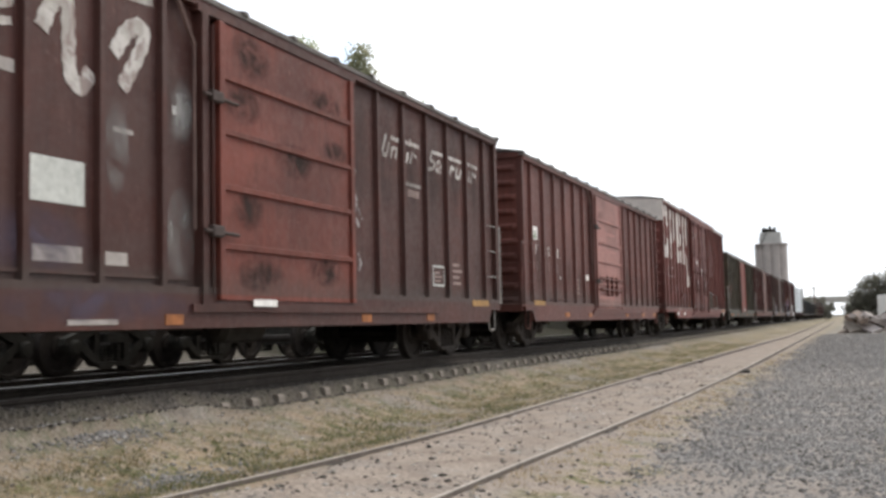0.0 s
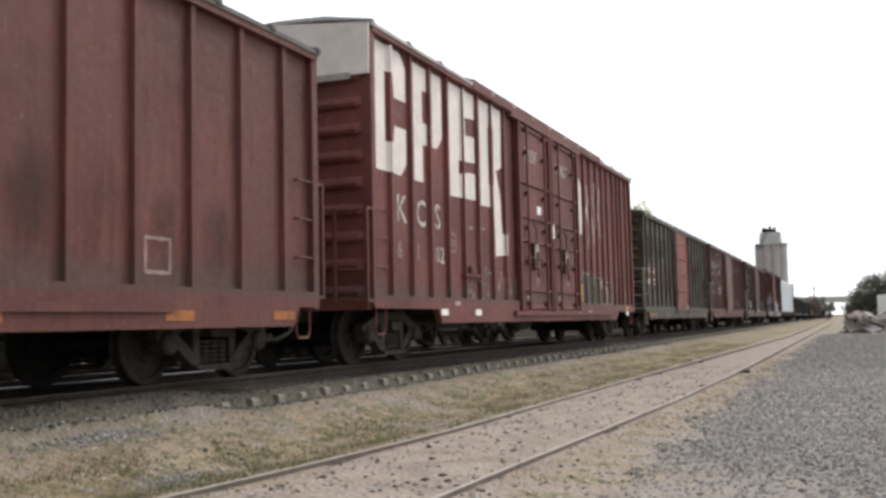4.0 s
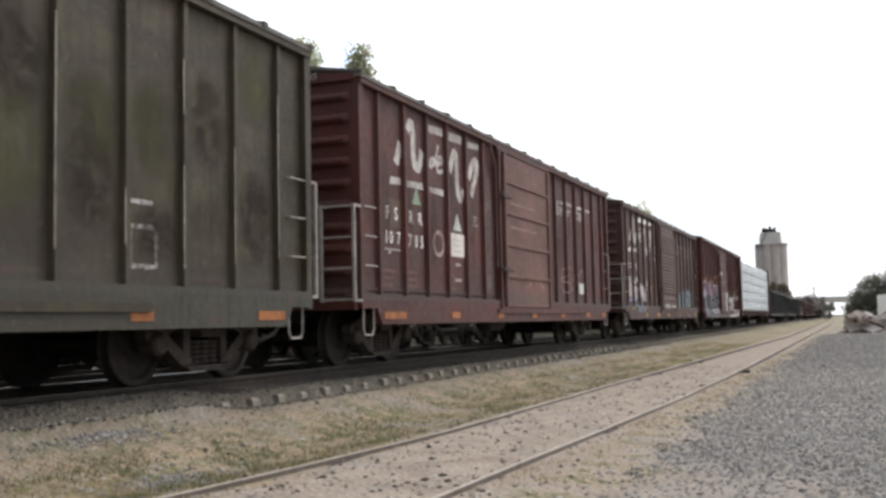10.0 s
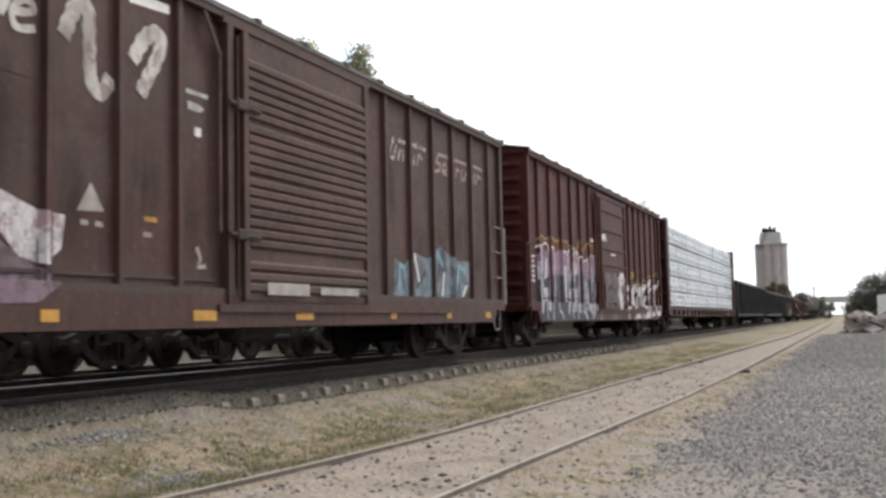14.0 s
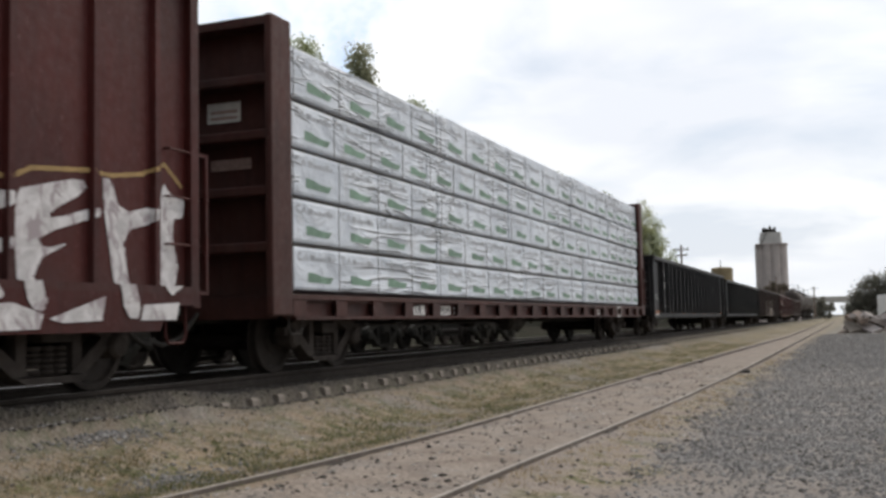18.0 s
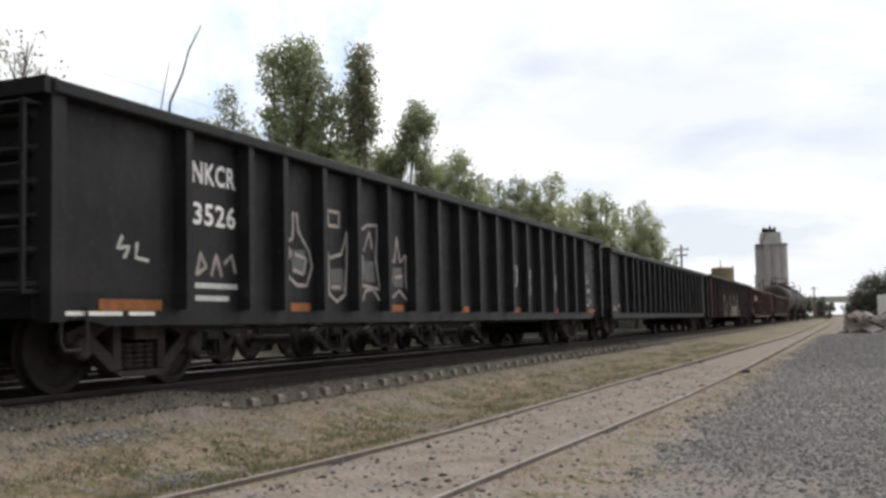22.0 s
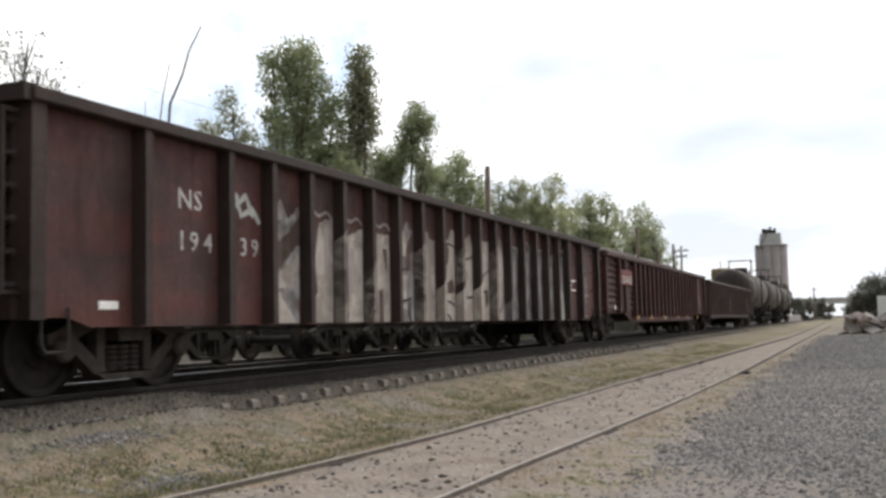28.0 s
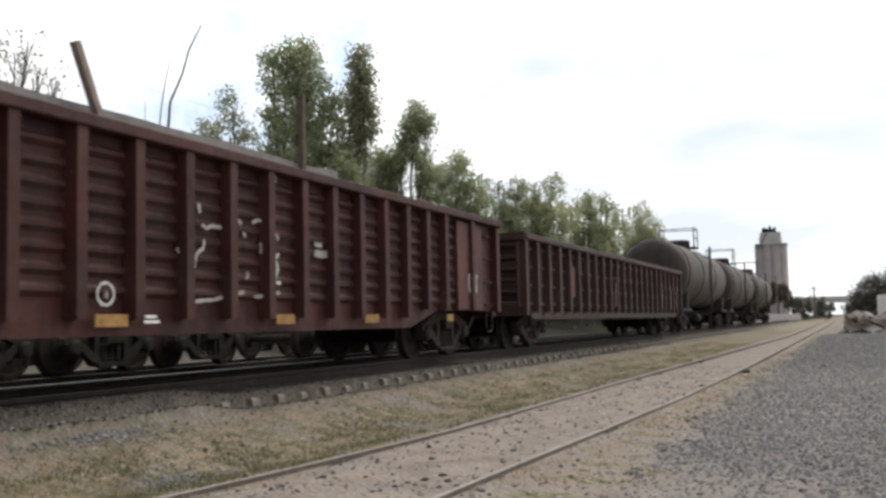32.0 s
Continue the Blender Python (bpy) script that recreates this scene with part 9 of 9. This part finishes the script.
def stone_field(name, label, count, spot, sizes, mat, seed, flat=0.6):
    """Many small broken stones as one sheet of stuff. spot(rnd): a place (x, y) or None."""
    rnd = random.Random(seed)
    verts, faces = [], []
    while count > 0:
        p = spot(rnd)
        count -= 1
        if p is None:
            continue
        x, y = p
        s = rnd.uniform(*sizes) * (1.5 if rnd.random() < 0.06 else 1.0) * (1.0 if y < 25 else 1.5)
        z = ground_z(x, y) + s * 0.15
        k = len(verts)
        a = rnd.uniform(0, 6.28)
        ca, sa = math.cos(a), math.sin(a)
        for dx, dy, dz in ((1, 0, 0), (0, 1, 0), (-1, 0, 0), (0, -1, 0), (0.2, 0.1, 1), (0, 0, -1)):
            dx, dy, dz = dx * rnd.uniform(0.6, 1.1), dy * rnd.uniform(0.5, 1.0), dz * flat * rnd.uniform(0.6, 1.1)
            verts.append((x + s * (dx * ca - dy * sa), y + s * (dx * sa + dy * ca), z + s * dz))
        faces += [(k, k + 1, k + 4), (k + 1, k + 2, k + 4), (k + 2, k + 3, k + 4), (k + 3, k, k + 4),
                  (k + 1, k, k + 5), (k + 2, k + 1, k + 5), (k + 3, k + 2, k + 5), (k, k + 3, k + 5)]
    me = bpy.data.meshes.new(name)
    me.from_pydata(verts, [], faces)
    me.materials.append(mat)
    return tagged(new(name, me), label, "stones", kind="stuff")


def stone_material(name, dark, light):
    m, n, b = material(name, 0.9)
    rnd = n.add("ShaderNodeNewGeometry").outputs["Random Per Island"]
    co = n.add("ShaderNodeTexCoord").outputs["Object"]
    grain = n.noise(co, 60, 3, 0.6)
    c = n.mix(n.math("POWER", rnd, 1.6), dark, light)
    n.put(b.inputs["Base Color"], n.mix(n.math("MULTIPLY", grain, 0.3), c, (0.12, 0.11, 0.10)))
    return m


M_GRAVEL = stone_material("crushed_grey_gravel", (0.128, 0.122, 0.118), (0.335, 0.323, 0.310))
M_PEBBLE = stone_material("mixed_pebbles", (0.11, 0.095, 0.082), (0.42, 0.38, 0.33))
M_CHIP = stone_material("pale_chips", (0.30, 0.28, 0.25), (0.62, 0.60, 0.56))
M_CLOD = stone_material("dark_clods", (0.028, 0.024, 0.020), (0.12, 0.10, 0.085))
M_BALLAST = stone_material("grimy_ballast", (0.035, 0.031, 0.028), (0.16, 0.145, 0.13))


def lot_spot(r):
    y = 5.8 + 64 * r.random() ** 2.3
    x = r.uniform(-2.0, 0.03 * y + 0.5)
    edge = 6.9 + 0.9 * noise.noise((x * 0.9, y * 0.4, 7)) - 1.1 * x
    if r.random() > 0.10 + 0.9 * ease(edge - 1.2, edge + 2.2, y):
        return None
    if x < -1.75 + 0.7 * noise.noise((y * 0.6, 2, 3)) and r.random() > 0.2:
        return None
    return x, y


def strip(x0, x1, y0, y1, power=1.5):
    return lambda r: (r.uniform(x0, x1), y0 + (y1 - y0) * r.random() ** power)


stone_field("gravel", "loose crushed grey gravel on the lot", 52000, lot_spot, (0.008, 0.027), M_GRAVEL, 1)
stone_field("dark_stones", "darker stones strewn over the gravel lot", 1300, lot_spot, (0.014, 0.034), M_CLOD, 31, 0.45)
stone_field("pebbles", "scattered pebbles in the dirt of the siding", 1500, strip(-4.6, -1.9, 5.2, 26), (0.008, 0.026), M_PEBBLE, 2)
stone_field("dark_clods", "dark clods and cinders scattered on the dirt", 420, strip(-5.8, -0.2, 5.3, 26), (0.010, 0.030), M_CLOD, 3)
stone_field("pebbles", "pale pebbles strewn through the grass strip", 3000, strip(-6.6, -4.2, 5.2, 26), (0.008, 0.026), M_PEBBLE, 4)
stone_field("ballast_stones", "grimy ballast stones beside the main track", 6000, strip(-7.25, -6.55, 5.5, 40), (0.012, 0.03), M_BALLAST, 5)


stone_field("pale_chips", "pale stone chips and litter on the strip and the siding", 760, strip(-6.4, -1.4, 5.3, 24, 1.3), (0.010, 0.032), M_CHIP, 21, 0.45)
stone_field("dark_litter", "flat dark clods and rotten bits of tie", 210, strip(-6.4, -1.0, 5.3, 24, 1.3), (0.018, 0.055), M_CLOD, 22, 0.35)


def heap_spot(cx, cy, rx, ry):
    def spot(r):
        a, q = r.uniform(0, 6.28), abs(r.gauss(0, 0.55))
        return cx + rx * q * math.cos(a), cy + ry * q * math.sin(a)
    return spot


stone_field("grey_stone_patch", "patch of grey crushed stone beside the ballast", 520, heap_spot(-6.45, 7.6, 0.42, 1.1), (0.012, 0.034), M_GRAVEL, 6)
stone_field("grey_stone_patch", "patch of grey crushed stone in the grass", 360, heap_spot(-5.15, 6.9, 0.42, 0.8), (0.012, 0.034), M_GRAVEL, 7)


def grass_field(name, label, count, spot, height, mat, seed):
    """Short dry blades, three to a tuft, as one sheet of stuff."""
    rnd = random.Random(seed)
    verts, faces = [], []
    for _ in range(count):
        x, y = spot(rnd)
        d = noise.noise((x * 1.6, y * 1.1, seed)) + 0.5 * noise.noise((x * 5, y * 4, seed + 7))
        if d < rnd.uniform(-0.2, 0.2):
            continue
        z = ground_z(x, y) - 0.01
        for _ in range(4):
            h = height * rnd.uniform(0.4, 1.2)
            a, lean = rnd.uniform(0, 6.28), rnd.uniform(0.3, 1.3)
            bx, by = x + rnd.gauss(0, 0.03), y + rnd.gauss(0, 0.03)
            wx, wy = -math.sin(a) * 0.006, math.cos(a) * 0.006
            k = len(verts)
            verts += [(bx - wx, by - wy, z), (bx + wx, by + wy, z), (bx + math.cos(a) * h * lean, by + math.sin(a) * h * lean, z + h)]
            faces.append((k, k + 1, k + 2))
    me = bpy.data.meshes.new(name)
    me.from_pydata(verts, [], faces)
    me.materials.append(mat)
    return tagged(new(name, me), label, "grass", kind="stuff")


M_DRY = leaf_material("dry_straw", (0.32, 0.26, 0.175), 0.5)
M_GREEN = leaf_material("short_green_grass", (0.13, 0.132, 0.066), 0.5)
grass_field("dry_grass", "short dry straw-coloured grass between the tracks", 7000, strip(-6.3, -4.1, 5.2, 48, 1.7), 0.05, M_DRY, 1)
grass_field("green_grass", "thin green grass between the tracks", 11000, strip(-6.0, -4.2, 5.4, 48, 1.5), 0.055, M_GREEN, 2)
grass_field("dry_grass", "dry grass along the rail of the siding", 1700, lambda r: (lambda y: (siding_x(y) + 0.9 + abs(r.gauss(0, 0.25)), y))(6 + 30 * r.random() ** 1.5), 0.05, M_DRY, 3)


def scrub(y0, y1, label, seed, x0=-19.0):
    """A line of low dark scrub on the bank behind the second track."""
    rnd = random.Random(seed)
    y = y0
    while y < y1:
        h = rnd.uniform(1.5, 2.6)
        tree(x0 + rnd.uniform(-0.8, 0.8), y, h, [(0, -0.6, h * 0.7, 0.9, 0.7), (0.1, 0.6, h * 0.6, 0.9, 0.7), (0.5, 0, h * 0.35, 1.0, 0.7)], (M_LEAF_SCRUB, M_LEAF_DARK)[rnd.random() < 0.12],
             label, int(y * 7) + seed, 800, 0.2, 0.05, "scrub_bush", 1.5)
        y += rnd.uniform(1.5, 2.4)


# scrub added to darken what shows through the gaps under the wagons
scrub(16, 62, "low dark scrub bush on the bank", 3)
scrub(63, 118, "dark scrub bush on the bank further along", 5, -17.6)


# ---- what moves ----


def motions():
    """The train rolls past, towards -y; its wheels turn with it."""
    for car, front in CARS:
        walk(car, [(t, pose(MAIN_X, front - gone(t), RAIL_Z + 0.005)) for t in range(0, 33)])
    turns = [(k / 15, math.degrees(gone(k / 15) / WHEEL_R)) for k in range(0, 481)]
    for wset, y in WHEELS:
        walk(wset, [(t, pose(0, y, WHEEL_R, a)) for t, a in turns])


motions()
